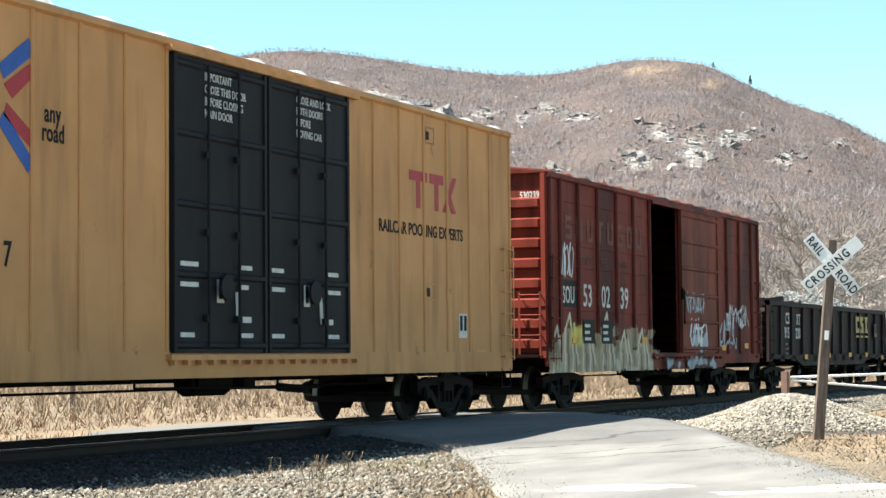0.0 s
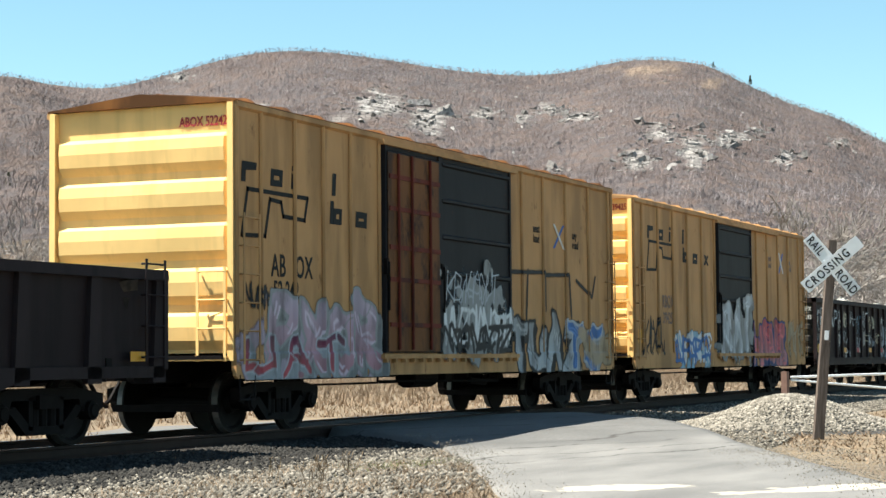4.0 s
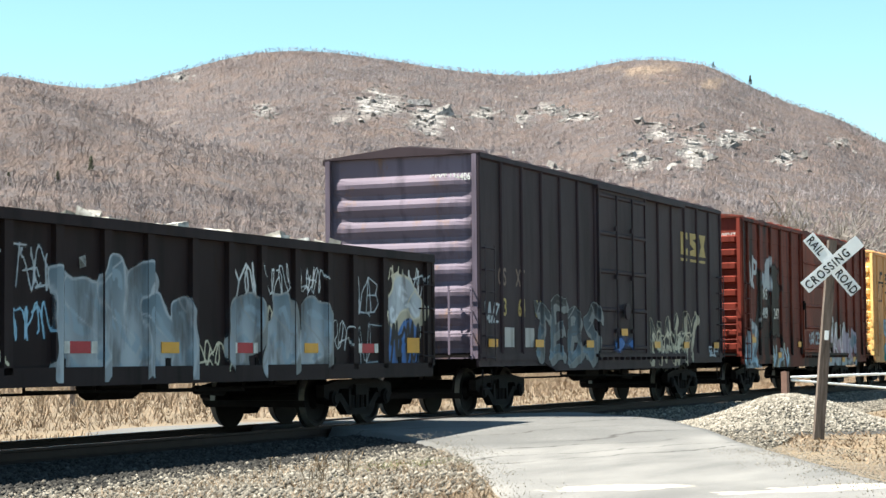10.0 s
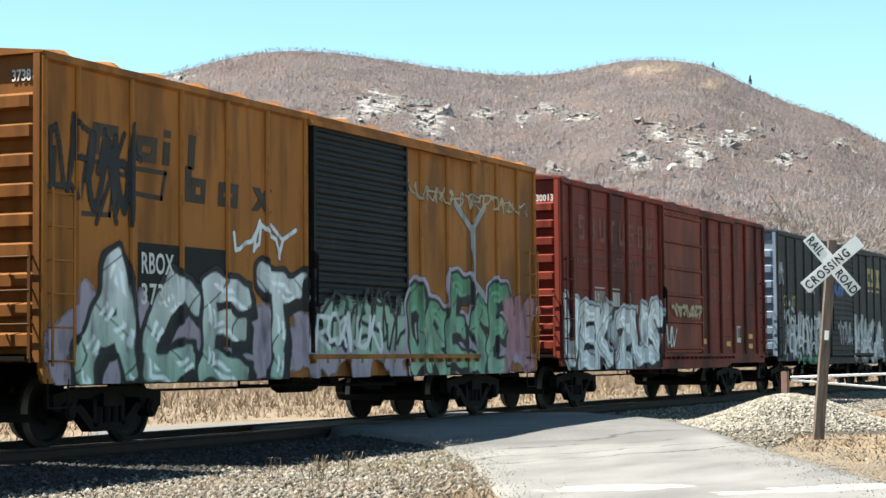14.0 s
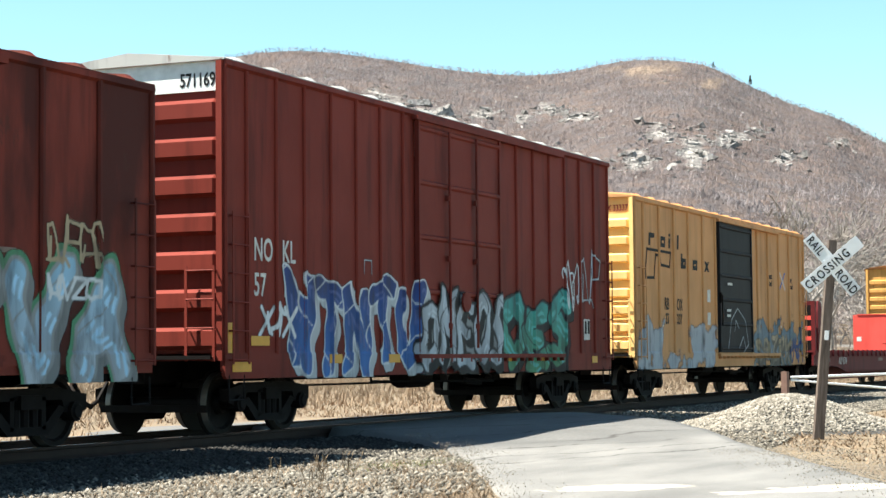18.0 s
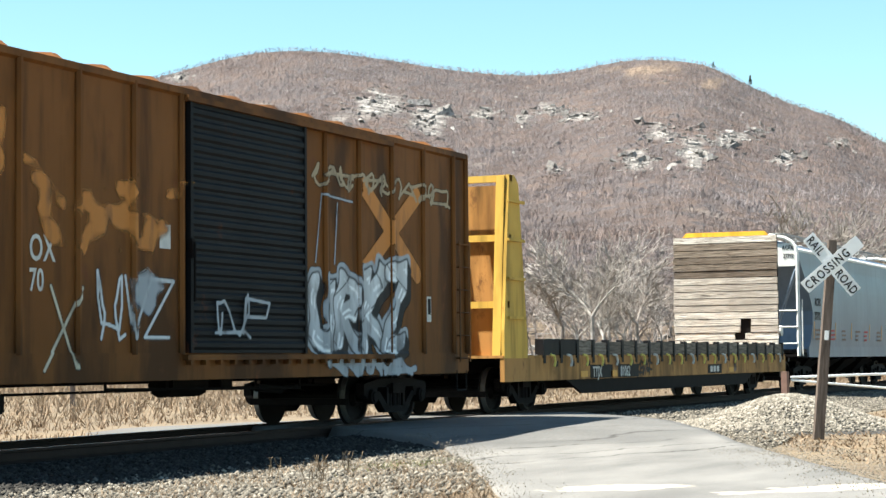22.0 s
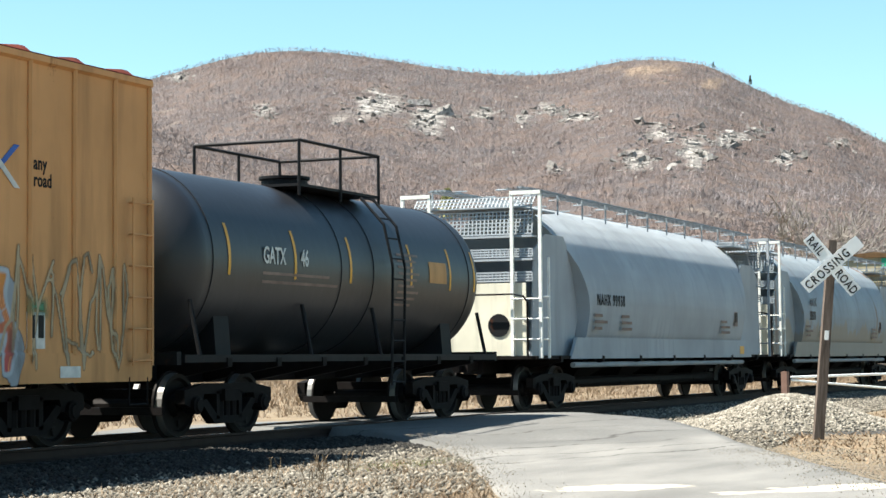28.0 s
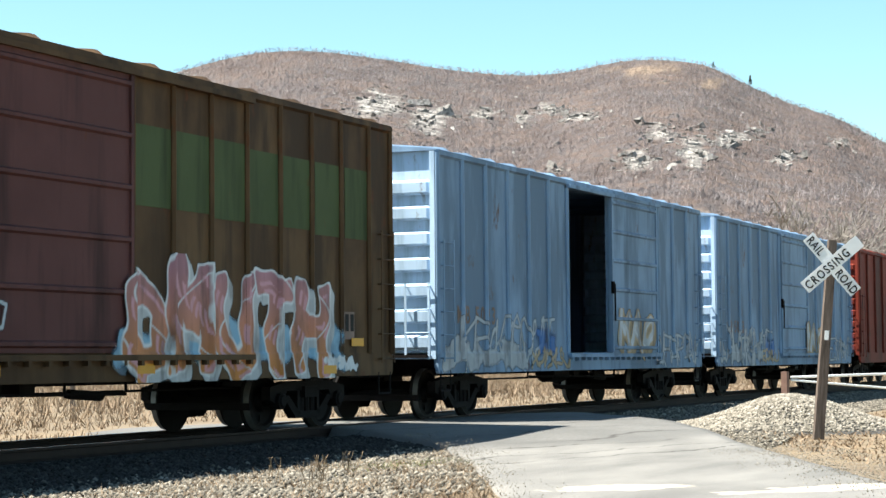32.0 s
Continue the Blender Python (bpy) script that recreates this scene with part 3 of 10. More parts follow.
# ---------------------------------------------------------------- gondolas
def heap(car, kind, x0, x1, z, height, seed, count, size, material, label=""):
    """A heap of odd lumps or beams in an open car, joined."""
    rnd = random.Random(seed)
    verts, faces = [], []
    for _ in range(count):
        u = rnd.random()
        x = x0 + (x1 - x0) * u
        y = rnd.uniform(-1.2, 1.2) if kind != "beams" else rnd.uniform(-1.0, 1.0)
        crown = (1 - abs(2 * u - 1) ** 3) * (1 - (abs(y) / 1.7) ** 2)
        zz = z - 0.45 + (height + 0.45) * crown * (0.6 + 0.4 * noise.noise((x * 0.9, y, seed)) + 0.25)
        s = size * rnd.uniform(0.5, 1.5)
        if kind == "beams":
            dims = (rnd.uniform(0.5, 1.3), 0.10, 0.07)
        else:
            dims = (s, s * rnd.uniform(0.6, 1.1), s * rnd.uniform(0.4, 0.8))
        m = pose(x, y, zz, rnd.uniform(-25, 25), rnd.uniform(-25, 25) * (0.35 if kind == "beams" else 1), rnd.uniform(0, 180) if kind != "beams" else rnd.gauss(0, 14))
        b = len(verts)
        for cx, cy, cz in ((-1, -1, -1), (1, -1, -1), (1, 1, -1), (-1, 1, -1), (-1, -1, 1), (1, -1, 1), (1, 1, 1), (-1, 1, 1)):
            j = 1 if kind == "beams" else rnd.uniform(0.55, 1.1)
            verts.append(m @ Vector((cx * dims[0] * j, cy * dims[1] * j, cz * dims[2] * j)))
        faces += [tuple(b + i for i in f) for f in ((0, 3, 2, 1), (4, 5, 6, 7), (0, 1, 5, 4), (1, 2, 6, 5), (2, 3, 7, 6), (3, 0, 4, 7))]
    me = bpy.data.meshes.new("load")
    me.from_pydata(verts, [], faces)
    return tagged(part("load", me, material, car, label), kind="stuff")


def gondola(name, front, rear, label, h=2.72, posts=14, low=0.74, post_w=0.16, taper=0.0, side=None, rib=None, end=None, belly=0.0, end_ribs=4, end_round=False, places=None):
    car, length = car_at(name, front, rear, label, "gondola")
    a, y = length / 2, SIDE_Y
    side, rib = side or GON_BLACK, rib or GON_RIB
    end = end or rib
    for s in (-1, 1):
        bm = B()
        prism(bm, [(-a + 0.03, h - 0.05), (-a + 0.03, low + belly + 0.1), (-a + 2.6, low + belly + 0.1), (-a + 3.6, low), (a - 3.6, low), (a - 2.6, low + belly + 0.1),
                   (a - 0.03, low + belly + 0.1), (a - 0.03, h - 0.05)], "y", s * (y - 0.09), s * (y - 0.11))
        part("side_wall", bm, side, car)
        bm = B()
        prism(bm, [(s * y, h), (s * (y + 0.01), h - 0.13), (s * (y - 0.12), h - 0.13), (s * (y - 0.16), h)], "x", -a, a)
        bmesh.ops.recalc_face_normals(bm, faces=bm.faces)
        part("top_chord", bm, rib, car)
        bm = B()
        prism(bm, sill_outline(length - 0.1, low - 0.02, low + 0.2 + belly * 0.6, belly > 0), "y", s * (y - 0.02), s * (y - 0.10))
        bmesh.ops.recalc_face_normals(bm, faces=bm.faces)
        part("side_sill", bm, rib, car)
    bm = B()
    w = post_w / 2
    prism(bm, [(-w, h - 0.12), (-w - taper, low + 0.12), (w - taper * 0.2, low + 0.12), (w, h - 0.12)], "y", -y + 0.02, -y + 0.09)
    bmesh.ops.recalc_face_normals(bm, faces=bm.faces)
    me = mesh_of(bm, "post")
    me.materials.append(rib)
    at = np.array(places) - a if places else np.linspace(-a + w + 0.02, a - w - 0.02, posts)
    for x in at:
        part("post", me, None, car).location.x = x
    for s in (-1, 1):
        style = "round" if end_round else "bar"
        e = part("end_wall", ribbed_sheet(-a + 0.10, y - 0.10, 0.95, h - 0.08, rib_profile(1.08, h - 0.28, end_ribs, style), 0.0, style), end, car)
        if s > 0:
            e.rotation_euler.z = math.pi
        part("end_cap", box(B(), s * a, s * (a - 0.12), -y, y, h - 0.14, h + 0.004), rib, car)
        for sy in (-1, 1):
            part("corner_post", box(B(), s * a, s * (a - 0.09), sy * (y - 0.002), sy * (y - 0.10), 0.9, h - 0.14), rib, car)
    part("floor", box(B(), -a + 0.1, a - 0.1, -y + 0.12, y - 0.12, 1.0, 1.08), STEEL_DARK, car)
    lad = mesh_of(ladder_mesh(1.3), "ladder")
    lad.materials.append(rib)
    for x in (-a + 0.14, a - 0.6):
        part("ladder", lad, None, car).location = (x, -y - 0.002, 1.05)
    underframe(car, length)
    running_gear(car, length)
    return car, length, list(at)


# ---------------------------------------------------------------- covered hoppers
def hopper_shell(a, profile, front, back=None):
    """A closed shell: profile of (y, z) from the eave down one side; front(z), back(z): how far each end is set back at that height."""
    bm = B()
    rows = []
    for y, z in profile:
        f = front(z)
        g = back(z) if back else f
        rows.append([bm.verts.new((-a + f, -y, z)), bm.verts.new((a - g, -y, z)), bm.verts.new((a - g, y, z)), bm.verts.new((-a + f, y, z))])
    for p, q in zip(rows, rows[1:]):
        for i in range(4):
            bm.faces.new((p[i], p[(i + 1) % 4], q[(i + 1) % 4], q[i]))
        for i in range(4):
            bm.edges.get((p[i], q[i])).smooth = False
    bm.faces.new(rows[0])
    bm.faces.new(rows[-1][::-1])
    bmesh.ops.recalc_face_normals(bm, faces=bm.faces)
    return bm


def lerp_table(table):
    zs, fs = [p[0] for p in table], [p[1] for p in table]
    return lambda z: float(np.interp(z, zs, fs))


def end_cage(car, a, mat, top, ladder_top, y=1.42, panel=None, rungs=True):
    """The open end of a hopper: corner posts, braces, ladder, grab rails, on both ends."""
    for s in (-1, 1):
        bm = B()
        for sy in (-1, 1):
            box(bm, -a + 0.02, -a + 0.10, sy * y, sy * (y - 0.08), 1.1, top)
            bar(bm, (-a + 0.08, sy * (y - 0.1), top - 0.4), (-a + 0.9, sy * (y - 0.4), 1.3), 0.045, 6)
        box(bm, -a + 0.02, -a + 0.10, -y, y, top - 0.10, top)
        box(bm, -a, -a + 0.9, -y, y, 1.0, 1.07)
        g = part("end_frame", bm, mat, car)
        bm = B()
        for z in np.arange(1.35, ladder_top, 0.36):
            bar(bm, (-a - 0.02, -y + 0.02, z), (-a - 0.02, -y + 0.5, z), 0.014, 5)
            bar(bm, (-a + 0.02, -y - 0.02, z), (-a + 0.45, -y - 0.02, z), 0.014, 5)
        for x, yy in ((-a - 0.02, -y + 0.5), (-a - 0.02, -y + 0.02), (-a + 0.45, -y - 0.02)):
            bar(bm, (x, yy, 1.05), (x, yy, ladder_top), 0.018, 6)
        bar(bm, (-a - 0.02, -y + 0.5, 2.15), (-a - 0.02, y - 0.2, 2.15), 0.016, 5)
        bar(bm, (-a - 0.02, 0.1, 1.05), (-a - 0.02, 0.1, 2.15), 0.018, 5)
        l = part("ladder", bm, mat, car)
        bm = B()
        bar(bm, (-a + 0.45, -0.5, 1.65), (-a + 0.45, 0.5, 1.65), 0.17, 12)
        lathe(bm, [(0.0, 0.22), (0.0, 0.26), (0.03, 0.26), (0.03, 0.22)], "x", 16, (-a + 0.1, 0.45, 1.75))
        bar(bm, (-a + 0.2, -0.7, 1.1), (-a + 0.5, -0.2, 1.6), 0.02, 5)
        b = part("brake_gear", bm, mat, car)
        if s > 0:
            for o in (g, l, b):
                o.rotation_euler.z = math.pi


def roof_walk(car, a, z, mat, y=0.55, post_h=0.22, reach=0.0):
    bm = B()
    for x in np.linspace(-a + 0.6, a - 0.6, 12):
        for sy in (-1, 1):
            bar(bm, (x, sy * (y + 0.28), z - post_h - 0.12), (x, sy * (y + 0.28), z), 0.018, 5)
            bar(bm, (x, sy * (y + 0.28), z), (x, sy * y * 0.4, z), 0.014, 5)
    for sy in (-1, 1):
        bar(bm, (-a + 0.4, sy * (y + 0.28), z), (a - 0.4, sy * (y + 0.28), z), 0.016, 5)
    part("walkway_rail", bm, mat, car)
    bm = B()
    for sy in (-1, 1):
        for k in range(4):
            y0 = sy * (y - 0.1 + k * 0.09)
            box(bm, -a + 0.3 - reach, a - 0.3 + reach, y0 - 0.03, y0 + 0.03, z - 0.01, z + 0.02)
        for x in np.linspace(-a + 0.4, a - 0.4, 50):
            box(bm, x - 0.015, x + 0.015, sy * (y - 0.15), sy * (y + 0.22), z - 0.025, z - 0.005)
    part("walkway", bm, mat, car)


def hoop(points, r, sides=6):
    """A bent bar through points."""
    bm = B()
    pts = [Vector(p) for p in points]
    rings = []
    for i, p in enumerate(pts):
        d = (pts[min(i + 1, len(pts) - 1)] - pts[max(i - 1, 0)]).normalized()
        u = Vector((1, 0, 0)) if abs(d.x) < 0.7 else Vector((0, 1, 0))
        w = d.cross(u).normalized()
        u = w.cross(d).normalized()
        rings.append([bm.verts.new(p + (u * math.cos(2 * math.pi * k / sides) + w * math.sin(2 * math.pi * k / sides)) * r) for k in range(sides)])
    for p, q in zip(rings, rings[1:]):
        for k in range(sides):
            bm.faces.new((p[k], p[(k + 1) % sides], q[(k + 1) % sides], q[k]))
    bm.faces.new(rings[0][::-1])
    bm.faces.new(rings[-1])
    bmesh.ops.recalc_face_normals(bm, faces=bm.faces)
    return bm


def grating(x, y0, y1, z0, z1, lean=0.0, nx=26, nz=5):
    """An open steel grating that faces -x."""
    bm = B()
    for k in range(nz + 1):
        z = z0 + (z1 - z0) * k / nz
        box(bm, x + lean * k / nz - 0.006, x + lean * k / nz + 0.006, y0, y1, z - 0.014, z + 0.014)
    for k in range(nx + 1):
        y = y0 + (y1 - y0) * k / nx
        prism(bm, [(x - 0.004, z0), (x + 0.004, z0), (x + lean + 0.004, z1), (x + lean - 0.004, z1)], "y", y - 0.012, y + 0.012)
    bmesh.ops.recalc_face_normals(bm, faces=bm.faces)
    return bm


def outlets(car, xs, mat, top=1.0, wide=1.1, low=0.42):
    for x in xs:
        bm = B()
        p = [bm.verts.new((x + sx * wide, sy * 1.2, top)) for sx, sy in ((-1, -1), (1, -1), (1, 1), (-1, 1))]
        q = [bm.verts.new((x + sx * 0.28, sy * 0.5, low)) for sx, sy in ((-1, -1), (1, -1), (1, 1), (-1, 1))]
        for i in range(4):
            bm.faces.new((p[i], p[(i + 1) % 4], q[(i + 1) % 4], q[i]))
        bm.faces.new(p)
        bm.faces.new(q[::-1])
        box(bm, x - 0.4, x + 0.4, -0.62, 0.62, low - 0.08, low + 0.02)
        bar(bm, (x - 0.5, -0.7, low - 0.03), (x + 0.5, -0.7, low - 0.03), 0.05, 8)
        bmesh.ops.recalc_face_normals(bm, faces=bm.faces)
        part("outlet_hopper", bm, mat, car)


def smooth_hopper(name, front, rear, label):
    """Flat-sided hopper with sloped ends, a bright eave line and a railed roof walk."""
    car, length = car_at(name, front, rear, label, "hopper car")
    a = length / 2
    prof = [(0.30, 4.38), (0.75, 4.30), (1.15, 4.17), (1.40, 4.02), (1.43, 3.99), (1.43, 3.6), (1.45, 3.3), (1.465, 3.0), (1.47, 2.6), (1.47, 2.3), (1.465, 2.0), (1.45, 1.6), (1.43, 1.2)]
    f = lerp_table([(1.0, 1.15), (1.4, 1.5), (1.9, 1.72), (2.3, 1.70), (2.6, 1.46), (3.98, 0.12), (4.5, 0.12)])
    dense = []
    for p, q in zip(prof, prof[1:]):
        for k in range(4):
            dense.append((p[0] + (q[0] - p[0]) * k / 4, p[1] + (q[1] - p[1]) * k / 4))
    dense.append(prof[-1])
    g = lerp_table([(1.0, 0.95), (2.0, 0.95), (2.6, 0.86), (2.85, 0.74), (3.75, 0.14), (4.5, 0.10)])
    part("body", hopper_shell(a, dense, f, g), BLUE_GREY, car)
    # the rear corner: the sill runs out to the end and carries the side ladder
    corner = part("corner_sill", box(B(), a - 1.16, a - 0.03, -1.478, -1.38, 0.96, 1.40), BLUE_GREY, car)
    part("pull_eye", lathe(B(), [(-0.01, 0.0001), (-0.01, 0.07), (0.0, 0.07), (0.0, 0.0001)], "y", 14, (a - 0.82, -1.482, 1.28)), STEEL_DARK, corner)
    for x, top in ((a - 0.42, 3.05), (a - 0.08, 4.02)):
        part("ladder_post", bar(B(), (x, -1.50, 1.30), (x, -1.50, top), 0.026, 6), WHITE_PAINT, car)
    for k in range(5):
        part("ladder_rung", bar(B(), (a - 0.42, -1.50, 1.48 + 0.36 * k), (a - 0.08, -1.50, 1.48 + 0.36 * k), 0.016, 6), WHITE_PAINT, car)
    part("step_iron", hoop([(a - 0.44, -1.43, 0.98), (a - 0.26, -1.43, 0.55), (a - 0.08, -1.43, 0.55), (a - 0.08, -1.43, 0.98)], 0.02), STEEL_DARK, car)
    for s in (-1, 1):
        part("side_sill", box(B(), -a + 1.15, a - 1.15, s * 1.475, s * 1.40, 0.96, 1.27), BLUE_GREY, car)
        part("end_sill", box(B(), -a + 0.02, a - 0.02, s * 1.42, s * 1.34, 0.96, 1.1), STEEL_DARK, car)
        part("eave_strip", prism(B(), [(s * 1.40, 4.0), (s * 1.45, 3.96), (s * 1.45, 4.02), (s * 1.36, 4.08)], "x", -a + 0.1, a - 0.1), WHITE_PAINT, car)
    for s in (-1, 1):
        o = part("end_panel", box(B(), -a + 0.09, -a + 0.115, -1.36, 1.36, 3.55, 4.2), WHITE_PAINT, car)
        made = [o]
        arch = [(-1.44, 1.0), (-1.44, 3.88), (-1.40, 4.08), (-1.28, 4.24), (-1.08, 4.36), (-0.7, 4.43), (0.7, 4.43), (1.08, 4.36), (1.28, 4.24), (1.40, 4.08), (1.44, 3.88), (1.44, 1.0)]
        made.append(part("corner_arch", hoop([(-a + 0.05, yy, zz) for yy, zz in arch], 0.055), WHITE_PAINT, car, "white arched end post"))
        for z in (1.35, 1.82, 2.28):
            made.append(part("grab_rail", bar(B(), (-a + 0.0, -1.44, z), (-a + 0.0, -0.55 if z < 2 else 0.9, z), 0.024, 6), WHITE_PAINT, car))
        made.append(part("ladder_post", bar(B(), (-a, -0.55, 1.05), (-a, -0.55, 2.36), 0.03, 6), WHITE_PAINT, car))
        made.append(part("hand_rod", bar(B(), (-a + 0.45, -1.46, 1.0), (-a + 0.45, -1.46, 2.6), 0.016, 6), WHITE_PAINT, car))
        made.append(part("diagonal_brace", bar(B(), (-a + 0.1, -1.38, 3.45), (-a + 0.9, -0.5, 1.5), 0.05, 6), BLUE_GREY, car))
        made.append(part("diagonal_brace", bar(B(), (-a + 0.1, 1.38, 3.45), (-a + 0.9, 0.5, 1.5), 0.05, 6), BLUE_GREY, car))
        made.append(part("brake_cylinder", lathe(B(), [(-0.35, 0.0001), (-0.35, 0.15), (0.3, 0.17), (0.36, 0.1), (0.36, 0.0001)], "y", 16, (-a + 0.5, -0.5, 1.72)), WHITE_PAINT, car))
        made.append(part("end_platform", box(B(), -a - 0.05, -a + 1.2, -1.36, 1.36, 0.98, 1.04), STEEL_DARK, car))
        if s > 0:
            for o in made:
                o.rotation_euler.z = math.pi
    roof_walk(car, a, 4.50, ROOF_GREY, 0.7)
    bm = B()
    for x in np.linspace(-a + 1.6, a - 1.6, 10):
        lathe(bm, [(4.30, 0.3), (4.42, 0.3), (4.44, 0.26), (4.44, 0.0001)], "z", 14, (x, 0, 0))
    part("hatch_row", bm, WHITE_PAINT, car)
    outlets(car, (-3.9, -1.3, 1.3, 3.9), STEEL_DARK)
    underframe(car, length, gear=False)
    running_gear(car, length)
    return car, length


CREAM_APRON = painted("cream_apron", (0.56, 0.52, 0.42), 0.15, seed=41, dirt=0.3, rustcol=(0.3, 0.18, 0.09))


def round_hopper(name, front, rear, label, mat, inset=2.0):
    """Round-sided hopper with white railed ends and a full-length roof walk."""
    car, length = car_at(name, front, rear, label, "hopper car")
    a = length / 2
    prof = [(0.25, 4.06), (0.6, 3.82), (0.9, 3.55), (1.10, 3.30), (1.24, 3.06), (1.36, 2.78), (1.44, 2.48), (1.475, 2.2), (1.46, 1.95), (1.42, 1.7), (1.375, 1.46), (1.34, 1.40), (1.30, 1.0)]
    dense = []
    for p, q in zip(prof, prof[1:]):
        for k in range(3):
            dense.append((p[0] + (q[0] - p[0]) * k / 3, p[1] + (q[1] - p[1]) * k / 3))
    dense.append(prof[-1])
    f = lerp_table([(1.0, 2.3), (1.4, 2.7), (1.9, 2.68), (2.3, 2.56), (2.75, 2.36), (3.15, 2.06), (3.5, 1.75), (4.2, 1.3)])
    part("body", hopper_shell(a, dense, f), mat, car, "", True)
    for s in (-1, 1):
        bm = prism(B(), [(-a + 1.75, 0.98), (a - 1.75, 0.98), (a - 2.1, 1.40), (-a + 2.1, 1.40)], "y", s * 1.385, s * 1.33)
        bmesh.ops.recalc_face_normals(bm, faces=bm.faces)
        part("side_sill", bm, mat, car)
        bm = B()
        bar(bm, (-a + 2.2, s * 1.25, 0.86), (a - 2.2, s * 1.25, 0.86), 0.055, 8)
        part("pipe", bm, GREY_HOP, car)
        part("discharge_pipe", bar(B(), (-a + 3.0, s * 0.62, 0.50), (a - 3.0, s * 0.62, 0.50), 0.12, 10), STEEL_DARK, car)
    for s in (-1, 1):
        made = []
        for sy in (-1, 1):
            bm = prism(B(), [(-a + 0.12, 1.05), (-a + 2.3, 1.05), (-a + 2.75, 1.9), (-a + 2.2, 3.1), (-a + 1.9, 3.38), (-a + 0.9, 3.38), (-a + 0.3, 3.05)], "y", sy * 1.19, sy * 1.16)
            bmesh.ops.recalc_face_normals(bm, faces=bm.faces)
            made.append(part("shear_plate", bm, mat, car))
        for z0, z1, x0, lean in ((3.35, 3.78, 0.12, 0.06), (2.92, 3.06, 0.14, 0.0), (2.46, 2.62, 0.12, 0.0), (3.86, 4.06, 0.1, 0.2)):
            made.append(part("step_grating", grating(-a + x0, -1.22, 1.22, z0, z1, lean, 30, 6 if z1 - z0 > 0.3 else 3), mat, car, "open steel step grating"))
        bm = B()
        made.append(part("roof_platform", box(B(), -a + 0.1, -a + 1.95, -1.0, 1.0, 3.84, 3.87), mat, car))
        for z in (3.3, 2.86):
            made.append(part("step_support", box(B(), -a + 0.08, -a + 0.42, -1.24, 1.24, z - 0.02, z + 0.02), mat, car))
        bm = prism(B(), [(-1.10, 1.05), (0.7, 1.05), (0.7, 2.42), (-1.10, 2.42)], "x", -a + 0.08, -a + 0.11)
        w = part("end_apron", bm, CREAM_APRON, car, "cream painted end apron")
        # The apron is uncut; a black disc paints the dark of its hole.
        bm = lathe(B(), [(-0.01, 0.0001), (-0.01, 0.22), (0.0, 0.22), (0.0, 0.0001)], "x", 18, (-a + 0.075, -0.55, 1.62))
        hole = part("round_opening", bm, BLACK_PAINT, car)
        if s > 0:
            for o in made + [w, hole]:
                o.rotation_euler.z = math.pi
        cage = []
        # Rear rails take the duller body colour in place of white, painting their shade.
        rail = WHITE_PAINT if s < 0 else mat
        for yy in (-1.42, -0.85, 0.85, 1.42):
            cage.append(part("ladder_post", box(B(), -a + 0.0, -a + 0.06, yy - 0.03, yy + 0.03, 1.0, 4.14), rail, car))
        for y0 in (-1.42, 0.85):
            cage.append(part("top_rail", box(B(), -a - 0.01, -a + 0.07, y0 - 0.03, y0 + 0.6, 4.08, 4.15), rail, car))
            for z in np.arange(1.35, 4.0, 0.38):
                if not 2.4 < z < 3.9:
                    cage.append(part("rung", bar(B(), (-a - 0.03, y0, z), (-a - 0.03, y0 + 0.57, z), 0.016, 6), rail, car))
        cage.append(part("side_post", box(B(), -a + 0.38, -a + 0.43, -1.46, -1.42, 1.0, 2.9), rail, car))
        for z in (1.35, 1.75, 2.15):
            cage.append(part("rung", bar(B(), (-a + 0.03, -1.47, z), (-a + 0.4, -1.47, z), 0.016, 6), rail, car))
        cage.append(part("end_platform", box(B(), -a - 0.05, -a + 1.8, -1.36, 1.36, 0.98, 1.04), STEEL_DARK, car))
        cage.append(part("bent_hand_rail", hoop([(-a - 0.1, -1.2, 1.0), (-a - 0.1, -1.2, 2.05), (-a - 0.1, -1.12, 2.16), (-a - 0.1, -0.9, 2.2), (-a - 0.1, -0.1, 2.2)], 0.02), STEEL_DARK, car))
        if s > 0:
            for o in cage:
                o.rotation_euler.z = math.pi
    roof_walk(car, a, 4.24, GREY_HOP_OLD, 0.75, 0.3)
    outlets(car, (-4.2, -1.4, 1.4, 4.2), STEEL_DARK, 1.05, 1.2, 0.5)
    underframe(car, length, gear=False)
    running_gear(car, length, inset)
    return car, length


